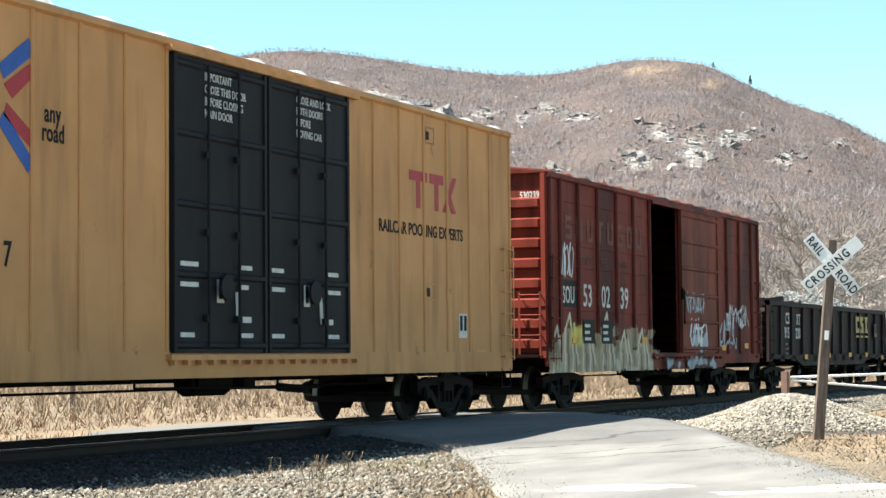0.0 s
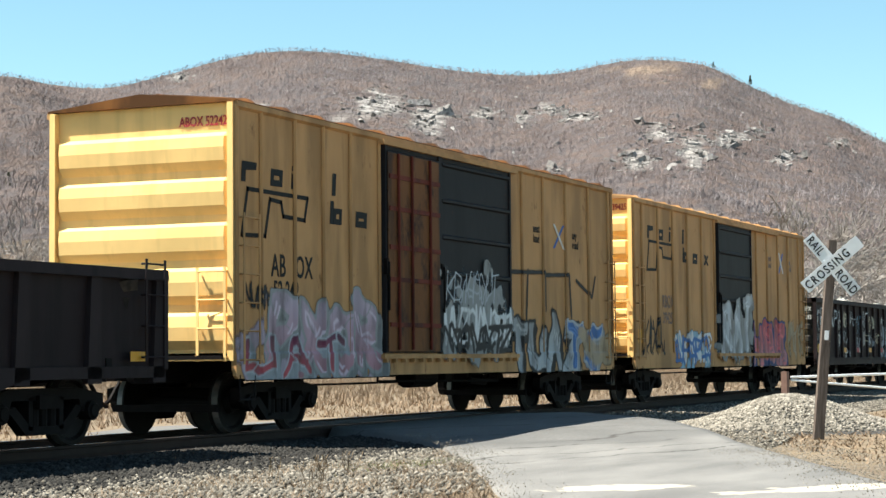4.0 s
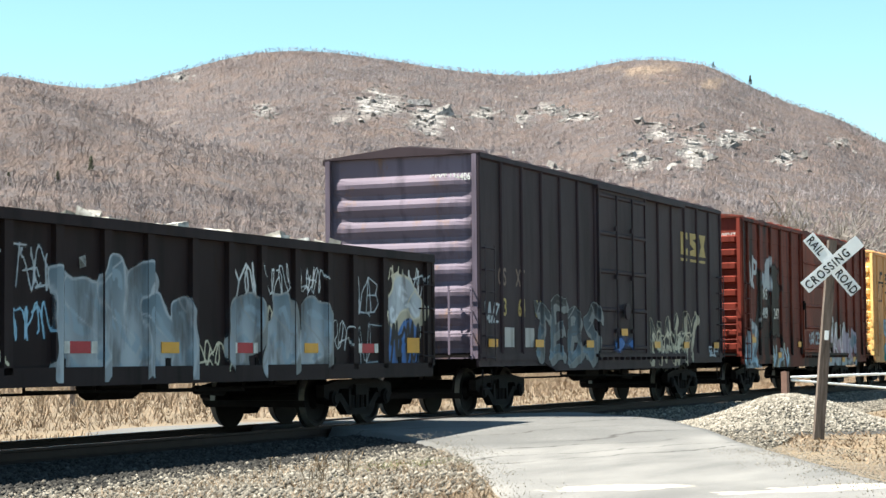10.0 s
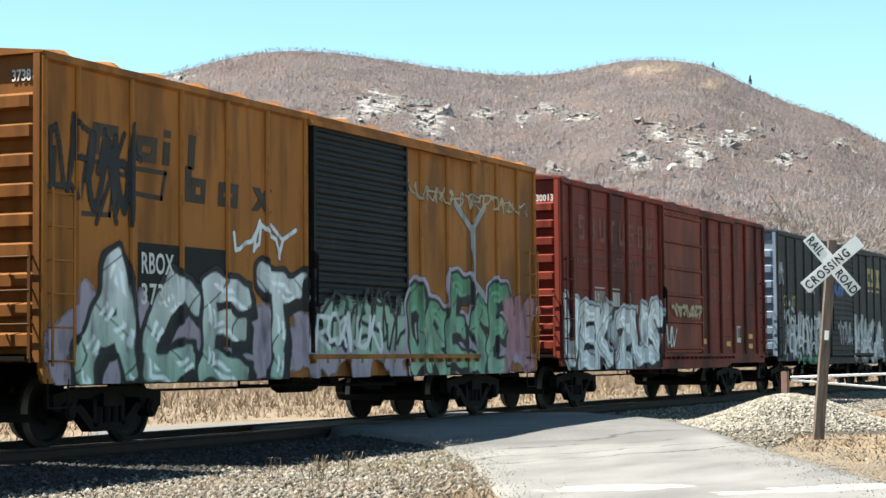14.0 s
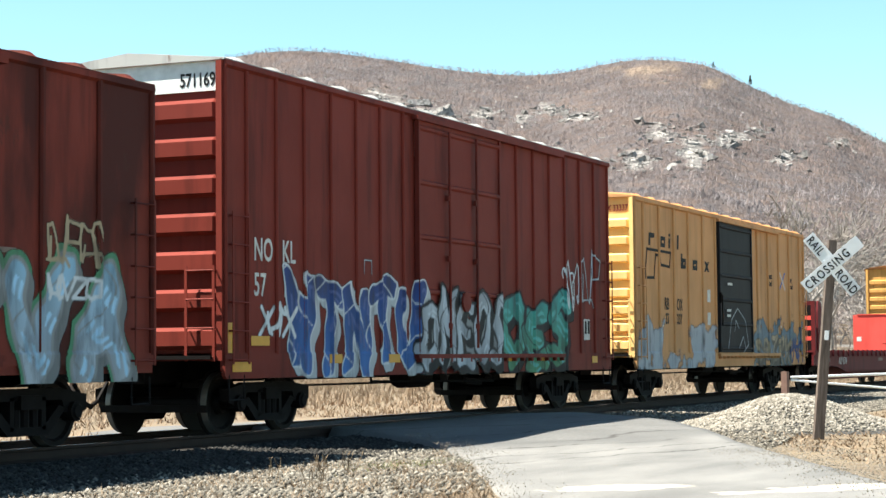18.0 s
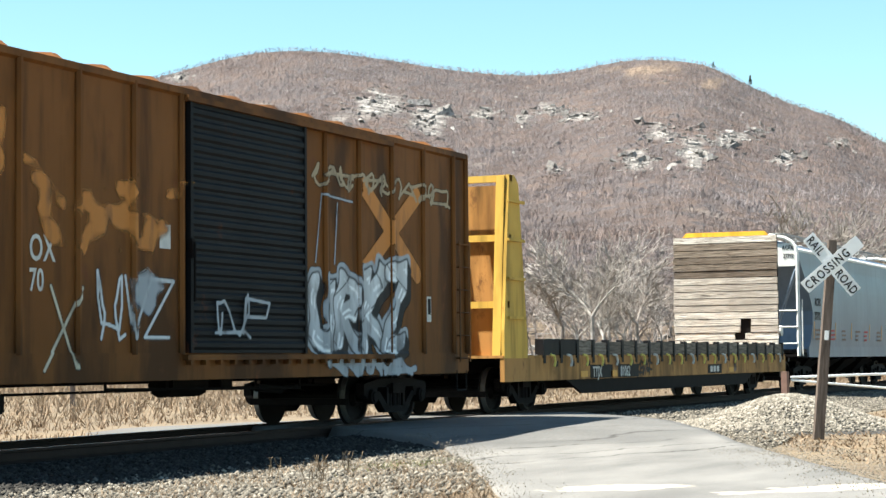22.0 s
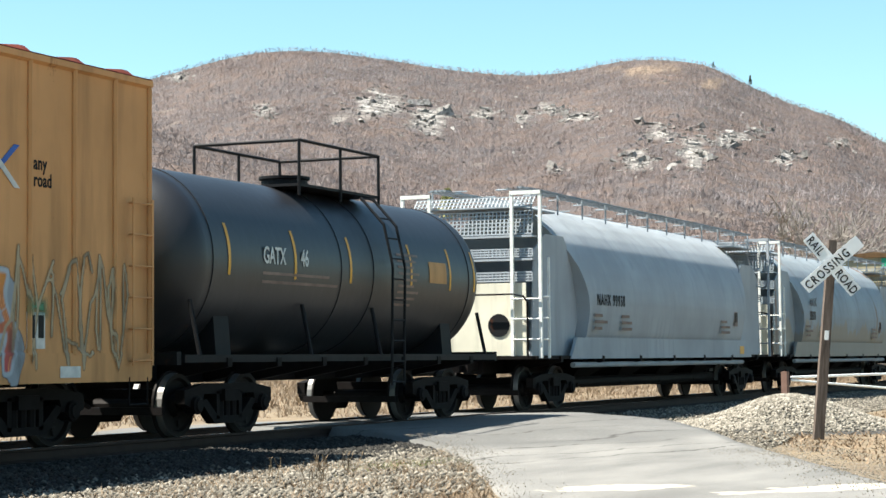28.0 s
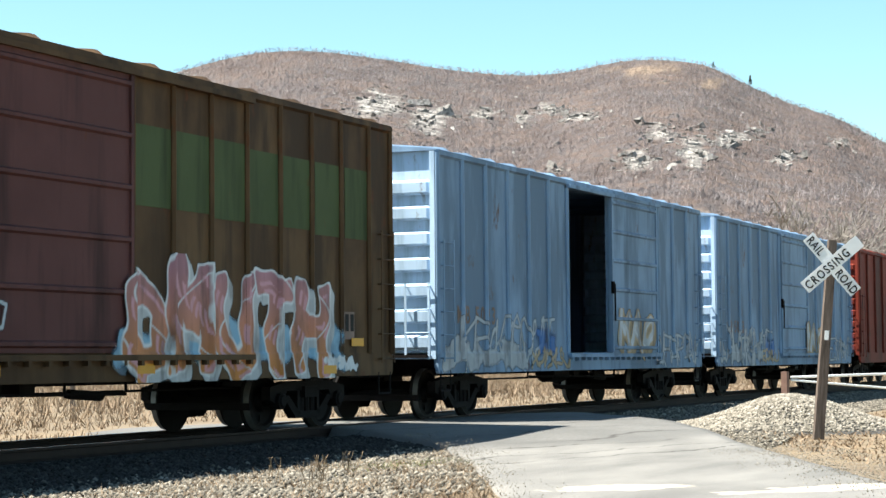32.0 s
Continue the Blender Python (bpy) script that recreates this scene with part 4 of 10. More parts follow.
def ribbed_hopper(name, front, rear, label):
    """Short two-bay hopper with upright ribs and funnel bays."""
    car, length = car_at(name, front, rear, label, "hopper car")
    a, y = length / 2, 1.40
    tri = 1.6
    bm = B()
    prism(bm, [(-a + 0.1, 4.15), (-a + 0.1, 3.55), (-a + tri, 1.72), (a - tri, 1.72), (a - 0.1, 3.55), (a - 0.1, 4.15)], "y", -y, y)
    bmesh.ops.recalc_face_normals(bm, faces=bm.faces)
    part("body", bm, TAN_HOP, car)
    rib_at = np.linspace(-a + 0.12, a - 0.12, 13)
    for x in rib_at:
        t = max(0.0, (tri - (a - abs(x))) / tri)
        z0 = 1.70 + 1.85 * t
        bm = box(B(), x - 0.05, x + 0.05, -1.475, -y, z0, 4.10, 0.035)
        part("rib", bm, TAN_HOP, car)
    for s in (-1, 1):
        bm = B()
        prism(bm, [(s * y, 4.12), (s * 1.49, 4.08), (s * 1.49, 4.2), (s * 0.5, 4.36), (s * 0.5, 4.12)], "x", -a + 0.05, a - 0.05)
        bmesh.ops.recalc_face_normals(bm, faces=bm.faces)
        part("roof", bm, TAN_HOP, car)
        part("side_sill", box(B(), -a + 0.02, a - 0.02, s * 1.42, s * 1.30, 1.02, 1.2), STEEL_DARK, car)
    for x in (-1.85, 1.85):
        bm = B()
        p = [bm.verts.new((x + sx * 1.85, sy * 1.38, 1.74)) for sx, sy in ((-1, -1), (1, -1), (1, 1), (-1, 1))]
        q = [bm.verts.new((x + sx * 0.4, sy * 0.8, 0.5)) for sx, sy in ((-1, -1), (1, -1), (1, 1), (-1, 1))]
        for i in range(4):
            bm.faces.new((p[i], p[(i + 1) % 4], q[(i + 1) % 4], q[i]))
        bm.faces.new(q[::-1])
        box(bm, x - 0.5, x + 0.5, -0.9, 0.9, 0.4, 0.52)
        bmesh.ops.recalc_face_normals(bm, faces=bm.faces)
        part("funnel_bay", bm, painted("funnel_rust", (0.16, 0.10, 0.06), 0.5, seed=31), car)
    end_cage(car, a, TAN_HOP, 4.12, 3.2)
    roof_walk(car, a, 4.44, TAN_HOP, 0.3, 0.12)
    underframe(car, length, gear=False)
    running_gear(car, length, 1.75)
    return car, length


# ---------------------------------------------------------------- tank car
def tank_car(name, front, rear, label):
    car, length = car_at(name, front, rear, label, "tank car")
    a, r, zc = length / 2, 1.29, 2.35
    prof = []
    for k in range(9):
        t = k / 8 * math.pi / 2
        prof.append((-a + 0.75 - 0.62 * math.cos(t), max(0.0001, r * math.sin(t))))
    prof += [(x, r) for x in np.linspace(-a + 0.8, a - 0.8, 12)]
    for k in range(9):
        t = math.pi / 2 - k / 8 * math.pi / 2
        prof.append((a - 0.75 + 0.62 * math.cos(t), max(0.0001, r * math.sin(t))))
    part("tank", lathe(B(), prof, "x", 56, (0, 0, zc)), TANK_BLACK, car, "", True)
    for x in (-a + 1.0, -0.55, 0.55, a - 1.0):
        part("band", lathe(B(), [(x - 0.05, r), (x - 0.05, r + 0.012), (x + 0.05, r + 0.012), (x + 0.05, r)], "x", 56, (0, 0, zc)), TANK_BLACK, car)
    for s in (-1, 1):
        bm = B()
        prism(bm, [(-1.1, 1.0), (1.1, 1.0), (1.05, 1.6), (0.7, 1.28), (-0.7, 1.28), (-1.05, 1.6)], "x", s * (a - 1.75), s * (a - 1.35))
        box(bm, s * (a - 1.9), s * a, -0.3, 0.3, 0.75, 1.1)
        box(bm, s * (a - 0.05), s * (a + 0.05), -1.35, 1.35, 0.95, 1.12)
        bmesh.ops.recalc_face_normals(bm, faces=bm.faces)
        part("saddle", bm, BLACK_PAINT, car)
    for s in (-1, 1):
        bm = B()
        box(bm, -a + 0.1, a - 0.1, s * 1.38, s * 1.30, 0.98, 1.08)
        for x in (-a + 0.5, -1.7, 0.6, a - 0.5):
            bar(bm, (x, s * 1.36, 1.05), (x, s * 1.2, 1.8), 0.03, 6)
        part("side_beam", bm, BLACK_PAINT, car)
    bm = B()
    box(bm, -1.2, 1.5, -0.9, 0.9, zc + r - 0.06, zc + r - 0.02)
    part("platform", bm, BLACK_PAINT, car)
    bm = B()
    top = zc + r + 0.62
    for x in (-1.2, 0.15, 1.5):
        for y in (-0.9, 0.9):
            bar(bm, (x, y, zc + r - 0.2), (x, y, top), 0.025, 6)
    for z in (top, top - 0.5):
        if z == top:
            for p, q in (((-1.2, -0.9), (1.5, -0.9)), ((-1.2, 0.9), (1.5, 0.9)), ((-1.2, -0.9), (-1.2, 0.9)), ((1.5, -0.9), (1.5, 0.9))):
                bar(bm, (*p, z), (*q, z), 0.025, 6)
    part("handrail", bm, BLACK_PAINT, car)
    bm = lathe(B(), [(zc + r - 0.1, 0.36), (zc + r + 0.14, 0.36), (zc + r + 0.16, 0.40), (zc + r + 0.2, 0.40), (zc + r + 0.22, 0.0001)], "z", 24)
    part("dome_cover", bm, BLACK_PAINT, car)
    for yy in (-1, 1):
        bm = B()
        for x in (0.75, 1.2):
            pts = [(x, yy * 0.95, zc + r - 0.1), (x, yy * 1.35, zc + 0.75), (x, yy * 1.5, zc + 0.1), (x, yy * 1.47, 0.6)]
            for p, q in zip(pts, pts[1:]):
                bar(bm, p, q, 0.022, 6)
        for z in np.arange(0.65, 3.6, 0.32):
            yl = np.interp(z, [0.6, zc + 0.1, zc + 0.75, zc + r - 0.1], [1.47, 1.5, 1.35, 0.95])
            bar(bm, (0.75, yy * yl, z), (1.2, yy * yl, z), 0.014, 5)
        part("ladder", bm, BLACK_PAINT, car)
    underframe(car, length, gear=False)
    running_gear(car, length, 1.75, length / 2 + 0.05)
    # upright reflector strips and stencils that follow the tank's curve
    def curved(x0, x1, z0, z1, mat, nm):
        bm = B()
        prev = None
        for z in np.linspace(z0, z1, 7):
            y = -math.sqrt(max(0.01, r * r - (z - zc) ** 2)) - 0.006
            row = [bm.verts.new((x0, y, z)), bm.verts.new((x1, y, z))]
            if prev:
                bm.faces.new((prev[0], prev[1], row[1], row[0]))
            prev = row
        part(nm, bm, mat, car)
    for x in (0.12, 0.30, 0.47, 0.68, 0.83, 0.93):
        curved(-a + 0.1 + x * length * 0.98, -a + 0.17 + x * length * 0.98, zc - 0.2, zc + 0.5, REFLECTOR, "reflector")
    for k in range(9):
        curved(-a + 6.7, -a + 7.3 + 0.1 * (k % 3), zc - 0.5 + k * 0.10, zc - 0.46 + k * 0.10, FADED_LETTER, "stencil")
    for k in range(2):
        curved(-a + 2.3, -a + 4.6 - 0.3 * k, zc - 0.28 + k * 0.12, zc - 0.24 + k * 0.12, FADED_LETTER, "stencil")
    curved(-a + 7.9, -a + 8.6, zc - 0.1, zc + 0.25, YELLOW_OLD, "stencil")
    for i, w in enumerate(("GATX", "46")):
        letters(car, w, -a + 2.3 + i * 1.1, zc - 0.0, 0.33, WHITE_LETTER, -r - 0.008, squeeze=0.72)
    return car, length


# ---------------------------------------------------------------- bulkhead flats
def red_flat(name, front, rear, label):
    car, length = car_at(name, front, rear, label, "flatcar")
    a, y = length / 2, SIDE_Y
    bm = B()
    prism(bm, [(-a + 0.02, 1.1), (-a + 0.02, 0.72), (-a + 3.2, 0.66), (-a + 4.4, 0.5), (a - 4.4, 0.5), (a - 3.2, 0.66), (a - 0.02, 0.72), (a - 0.02, 1.1)], "y", -y + 0.06, -y + 0.12)
    part("side_sill", bm, FLAT_RED, car)
    bm = B()
    prism(bm, [(-a + 0.02, 1.1), (-a + 0.02, 0.72), (-a + 3.2, 0.66), (-a + 4.4, 0.5), (a - 4.4, 0.5), (a - 3.2, 0.66), (a - 0.02, 0.72), (a - 0.02, 1.1)], "y", y - 0.12, y - 0.06)
    part("side_sill", bm, FLAT_RED, car)
    part("deck", box(B(), -a, a, -y + 0.02, y - 0.02, 1.1, 1.16), FLAT_RED, car)
    part("sill_flange", box(B(), -a, a, -y, -y + 0.06, 1.02, 1.1), FLAT_RED, car)
    pocket = mesh_of(box(B(), -0.06, 0.06, -y - 0.05, -y, 0.98, 1.18, 0.02), "stake_pocket")
    pocket.materials.append(FLAT_RED)
    for x in np.linspace(-a + 1.6, a - 0.5, 26):
        part("stake_pocket", pocket, None, car).location.x = x
    # front bulkhead: an open frame with gussets; rear: a plated face
    x0, x1 = -a, -a + 0.95
    for sy in (-1, 1):
        bm = prism(B(), [(x0 + 0.42, 1.1), (x1, 1.1), (x1 - 0.05, 2.55), (x1 - 0.25, 2.62), (x0 + 0.5, 2.62), (x0 + 0.42, 2.3)], "y", sy * y, sy * (y - 0.06))
        bmesh.ops.recalc_face_normals(bm, faces=bm.faces)
        part("gusset_plate", bm, FLAT_RED, car)
    for yy in (-1.4, -0.8, 0.0, 0.8, 1.4):
        part("bulkhead_post", box(B(), x0 + 0.1, x0 + 0.22, yy - 0.06, yy + 0.06, 1.1, 2.6), FLAT_RED, car)
    for z in (1.45, 1.75, 2.05, 2.48):
        part("bulkhead_bar", box(B(), x0 + 0.12, x0 + 0.2, -y + 0.06, y - 0.06, z, z + 0.12), BULK_RED if z < 2.3 else FLAT_RED, car)
    # Near-black backing stands in for the shaded interior behind the bars.
    part("bulkhead_lining", box(B(), x1 - 0.12, x1 - 0.08, -y + 0.06, y - 0.06, 1.1, 2.6), STEEL_DARK, car)
    xr = a - 0.75
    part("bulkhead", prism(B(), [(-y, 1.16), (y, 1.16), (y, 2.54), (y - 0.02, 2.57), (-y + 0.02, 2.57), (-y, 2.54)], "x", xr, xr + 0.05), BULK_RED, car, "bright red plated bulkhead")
    for sy in (-1, 1):
        bm = prism(B(), [(xr + 0.052, 1.16), (a - 0.02, 1.16), (xr + 0.25, 2.5), (xr + 0.052, 2.5)], "y", sy * y, sy * (y - 0.05))
        bmesh.ops.recalc_face_normals(bm, faces=bm.faces)
        part("gusset_plate", bm, FLAT_RED, car)
    part("scrape_mark", box(B(), xr - 0.004, xr, -0.95, 0.35, 1.43, 1.455), STEEL_DARK, car, "long dark scrape")
    part("top_lip", box(B(), xr - 0.03, xr + 0.08, -y + 0.1, y - 0.15, 2.57, 2.6), BULK_RED, car)
    for yy in (1.25,):
        part("data_plate", box(B(), xr - 0.006, xr, yy - 0.09, yy + 0.09, 1.55, 1.72), WHITE_LETTER if yy > 0 else FADED_LETTER, car)
    for sy in (-1, 1):
        bm = prism(B(), [(-a + 3.4, 0.7), (-a + 4.6, 0.24), (a - 4.6, 0.24), (a - 3.4, 0.7)], "y", sy * 0.55, sy * 0.48)
        bmesh.ops.recalc_face_normals(bm, faces=bm.faces)
        part("center_girder", bm, FLAT_RED, car)
    underframe(car, length)
    running_gear(car, length)
    return car, length


def plank_flat(name, front, rear, label):
    car, length = car_at(name, front, rear, label, "flatcar")
    a, y = length / 2, SIDE_Y
    for s in (-1, 1):
        bm = B()
        prism(bm, [(-a + 0.02, 1.0), (-a + 0.02, 0.62), (-a + 3.2, 0.60), (-a + 4.2, 0.30), (a - 4.2, 0.30), (a - 3.2, 0.60), (a - 0.02, 0.62), (a - 0.02, 1.0)], "y", s * (y - 0.04), s * (y - 0.10))
        bmesh.ops.recalc_face_normals(bm, faces=bm.faces)
        part("side_sill", bm, STEEL_DARK, car)
        part("side_channel", box(B(), -a + 0.01, a - 0.01, s * y, s * (y - 0.08), 0.58, 1.0), FLAT_YELLOW, car)
    part("deck", box(B(), -a, a, -y + 0.02, y - 0.02, 1.0, 1.05), FLAT_YELLOW, car)
    # stakes, edge timbers and straps along the deck's edge
    stake = mesh_of(box(B(), -0.06, 0.06, -y - 0.01, -y + 0.12, 0.9, 1.36), "stake")
    stake.materials.append(BLACK_PAINT)
    xs = np.linspace(-a + 2.0, a - 0.3, 21)
    for i, x in enumerate(xs):
        part("stake", stake, None, car).location.x = x
        if i < len(xs) - 1:
            w = (xs[1] - xs[0]) - 0.16
            if i > 1:
                part("edge_timber", box(B(), x + 0.08, x + 0.08 + w, -y + 0.01, -y + 0.16, 1.06, 1.30 + 0.02 * (i % 3)), EDGE_TIMBER, car)
            else:
                part("edge_timber", box(B(), x + 0.08, x + 0.08 + w, -y + 0.01, -y + 0.22, 1.06, 1.36), BLACK_PAINT, car)
            bm = B()
            pts = [(x + 0.25, -y - 0.03, 1.06), (x + 0.36, -y - 0.06, 1.04), (x + 0.42, -y - 0.06, 0.92), (x + 0.38, -y - 0.05, 0.84)]
            for p, q in zip(pts, pts[1:]):
                bar(bm, p, q, 0.025, 5)
            part("strap", bm, STRAP if i % 3 != 1 else WHITE_LETTER, car)
        # No slot is cut: a raised black plate stands for its dark inside.
        bm = box(B(), x + 0.55, x + 0.7, -y - 0.012, -y, 0.84, 0.95)
        part("strap_slot", bm, BLACK_PAINT, car)
    # tall front bulkhead
    x0, x1 = -a + 0.02, -a + 1.15
    frame_paint = painted("bulkhead_yellow", (0.50, 0.31, 0.065), 0.2, seed=33, rustcol=(0.2, 0.1, 0.04))

    def framed(name, bm):
        bmesh.ops.recalc_face_normals(bm, faces=bm.faces)
        part(name, bm, frame_paint, car)
    for sy in (-1, 1):
        framed("gusset_plate", prism(B(), [(x0, 1.0), (x1, 1.0), (x1, 1.3), (x0 + 0.75, 4.15), (x0 + 0.55, 4.3), (x0 + 0.3, 4.3), (x0, 1.5)], "y", sy * y, sy * (y - 0.06)))
        for z in (1.7, 2.4, 3.1, 3.8):
            framed("bulkhead_bar", box(B(), x0 + 0.15, x1 - 0.2, sy * (y + 0.05), sy * y, z, z + 0.05))
    for yy in (-1.32, -0.4, 0.4, 1.32):
        framed("bulkhead_post", prism(B(), [(x0 - 0.02, 1.0), (x0 + 0.16, 1.0), (x0 + 0.42, 4.28), (x0 + 0.26, 4.28)], "y", yy - 0.08, yy + 0.08))
    for z in (1.9, 3.1, 4.18):
        framed("bulkhead_bar", box(B(), x0 + 0.1 + (z - 1) * 0.08, x0 + 0.2 + (z - 1) * 0.08, -y, y, z, z + 0.12))
    part("bulkhead_lining", box(B(), x0 + 0.72, x0 + 0.78, -y + 0.06, y - 0.06, 1.05, 4.15), FLAT_YELLOW, car)
    # rear bulkhead lined with planks, each one proud by its own amount
    xr = a - 0.62
    rnd = random.Random(5)
    z = 1.08
    n = 17
    hh = (4.30 - z) / n
    for i in range(n):
        j = rnd.uniform(0, 0.02)
        l0, l1 = rnd.uniform(0, 0.03), rnd.uniform(0, 0.03)
        wood = WOOD_BROWN if i >= 11 and i != n - 1 else WOOD_OLD
        if i in (2, 3, 4):
            cut = rnd.uniform(-0.5, -0.1)
            part("plank", box(B(), xr - 0.05 - j, xr, -y + l0, cut - 0.3, z + 0.011, z + hh - 0.011), WOOD_OLD, car)
            part("plank", box(B(), xr - 0.05 - j, xr, cut, y - l1, z + 0.011, z + hh - 0.011), WOOD_OLD, car)
        else:
            part("plank", box(B(), xr - 0.05 - j, xr, -y + l0, y - l1, z + 0.011, z + hh - 0.011), wood, car)
        z += hh
    for yy in (-1.15, -0.4, 0.4, 1.15):
        bm = prism(B(), [(xr + 0.06, 1.0), (xr + 0.5, 1.0), (xr + 0.2, 4.3), (xr + 0.06, 4.3)], "y", yy - 0.06, yy + 0.06)
        bmesh.ops.recalc_face_normals(bm, faces=bm.faces)
        part("bulkhead_post", bm, STEEL_DARK, car)
    part("bulkhead_lining", box(B(), xr + 0.02, xr + 0.058, -y + 0.02, y - 0.02, 1.05, 4.3), STEEL_DARK, car)
    bm = prism(B(), [(-1.2, 4.30), (1.2, 4.30), (1.1, 4.42), (-1.1, 4.42)], "x", xr - 0.02, xr + 0.14)
    part("top_beam", bm, painted("beam_yellow", (0.70, 0.36, 0.04), 0.05, seed=34), car)
    underframe(car, length)
    running_gear(car, length)
    return car, length


# ---------------------------------------------------------------- graffiti, sprayed over panels, ribs and doors
GLYPHS = {
    "A": ([(0, 0), (0.5, 1), (1, 0)], [(0.22, 0.4), (0.78, 0.4)]), "B": ([(0, 0), (0, 1), (0.8, 0.85), (0.7, 0.55), (0, 0.5)], [(0.7, 0.55), (1, 0.25), (0.7, 0), (0, 0)]),
    "C": ([(1, 0.85), (0.5, 1), (0, 0.6), (0.1, 0.2), (0.5, 0), (1, 0.15)],), "E": ([(1, 1), (0, 1), (0, 0), (1, 0)], [(0, 0.5), (0.8, 0.5)]),
    "H": ([(0, 0), (0, 1)], [(1, 0), (1, 1)], [(0, 0.5), (1, 0.5)]), "K": ([(0, 0), (0, 1)], [(1, 1), (0, 0.45), (1, 0)]),
    "M": ([(0, 0), (0.1, 1), (0.5, 0.4), (0.9, 1), (1, 0)],), "N": ([(0, 0), (0, 1), (1, 0), (1, 1)],), "O": ([(0.5, 0), (0, 0.3), (0.1, 0.85), (0.5, 1), (0.95, 0.8), (1, 0.25), (0.5, 0)],),
    "R": ([(0, 0), (0, 1), (0.85, 0.9), (0.8, 0.55), (0, 0.45), (1, 0)],), "S": ([(1, 0.85), (0.5, 1), (0, 0.75), (0.9, 0.35), (0.6, 0), (0, 0.12)],), "T": ([(0, 1), (1, 1)], [(0.5, 1), (0.5, 0)]),
    "U": ([(0, 1), (0.05, 0.2), (0.5, 0), (0.95, 0.2), (1, 1)],), "Z": ([(0, 1), (1, 1), (0, 0), (1, 0)],), "X": ([(0, 1), (1, 0)], [(1, 1), (0, 0)]), "P": ([(0, 0), (0, 1), (0.9, 0.85), (0.8, 0.5), (0, 0.45)],),
    "W": ([(0, 1), (0.25, 0), (0.5, 0.7), (0.75, 0), (1, 1)],), "L": ([(0, 1), (0, 0), (1, 0)],), "I": ([(0.5, 0), (0.5, 1)],), "D": ([(0, 0), (0, 1), (0.7, 0.9), (1, 0.5), (0.7, 0.1), (0, 0)],),
    "V": ([(0, 1), (0.5, 0), (1, 1)],), "Y": ([(0, 1), (0.5, 0.5), (1, 1)], [(0.5, 0.5), (0.4, 0)]),
}
PAINTS = dict(white=(0.60, 0.62, 0.63), silver=(0.36, 0.39, 0.42), grey=(0.25, 0.26, 0.26), black=(0.02, 0.02, 0.022), blue=(0.05, 0.14, 0.36), sky=(0.25, 0.42, 0.55), navy=(0.03, 0.05, 0.16), teal=(0.05, 0.26, 0.24), green=(0.08, 0.22, 0.12),
              pink=(0.34, 0.17, 0.20), red=(0.40, 0.07, 0.08), orange=(0.50, 0.20, 0.05), yellow=(0.62, 0.52, 0.14), tan=(0.36, 0.28, 0.18), umber=(0.13, 0.11, 0.085), slate=(0.12, 0.17, 0.21), purple=(0.10, 0.036, 0.07), cream=(0.55, 0.50, 0.38), lilac=(0.36, 0.30, 0.36), mint=(0.28, 0.40, 0.30))


def shifted(d, down, right):
    """The distances moved down and to the right, with nothing coming in at the edges."""
    out = np.full_like(d, 9.0)
    out[:-down, right:] = d[down:, :-right]
    return out


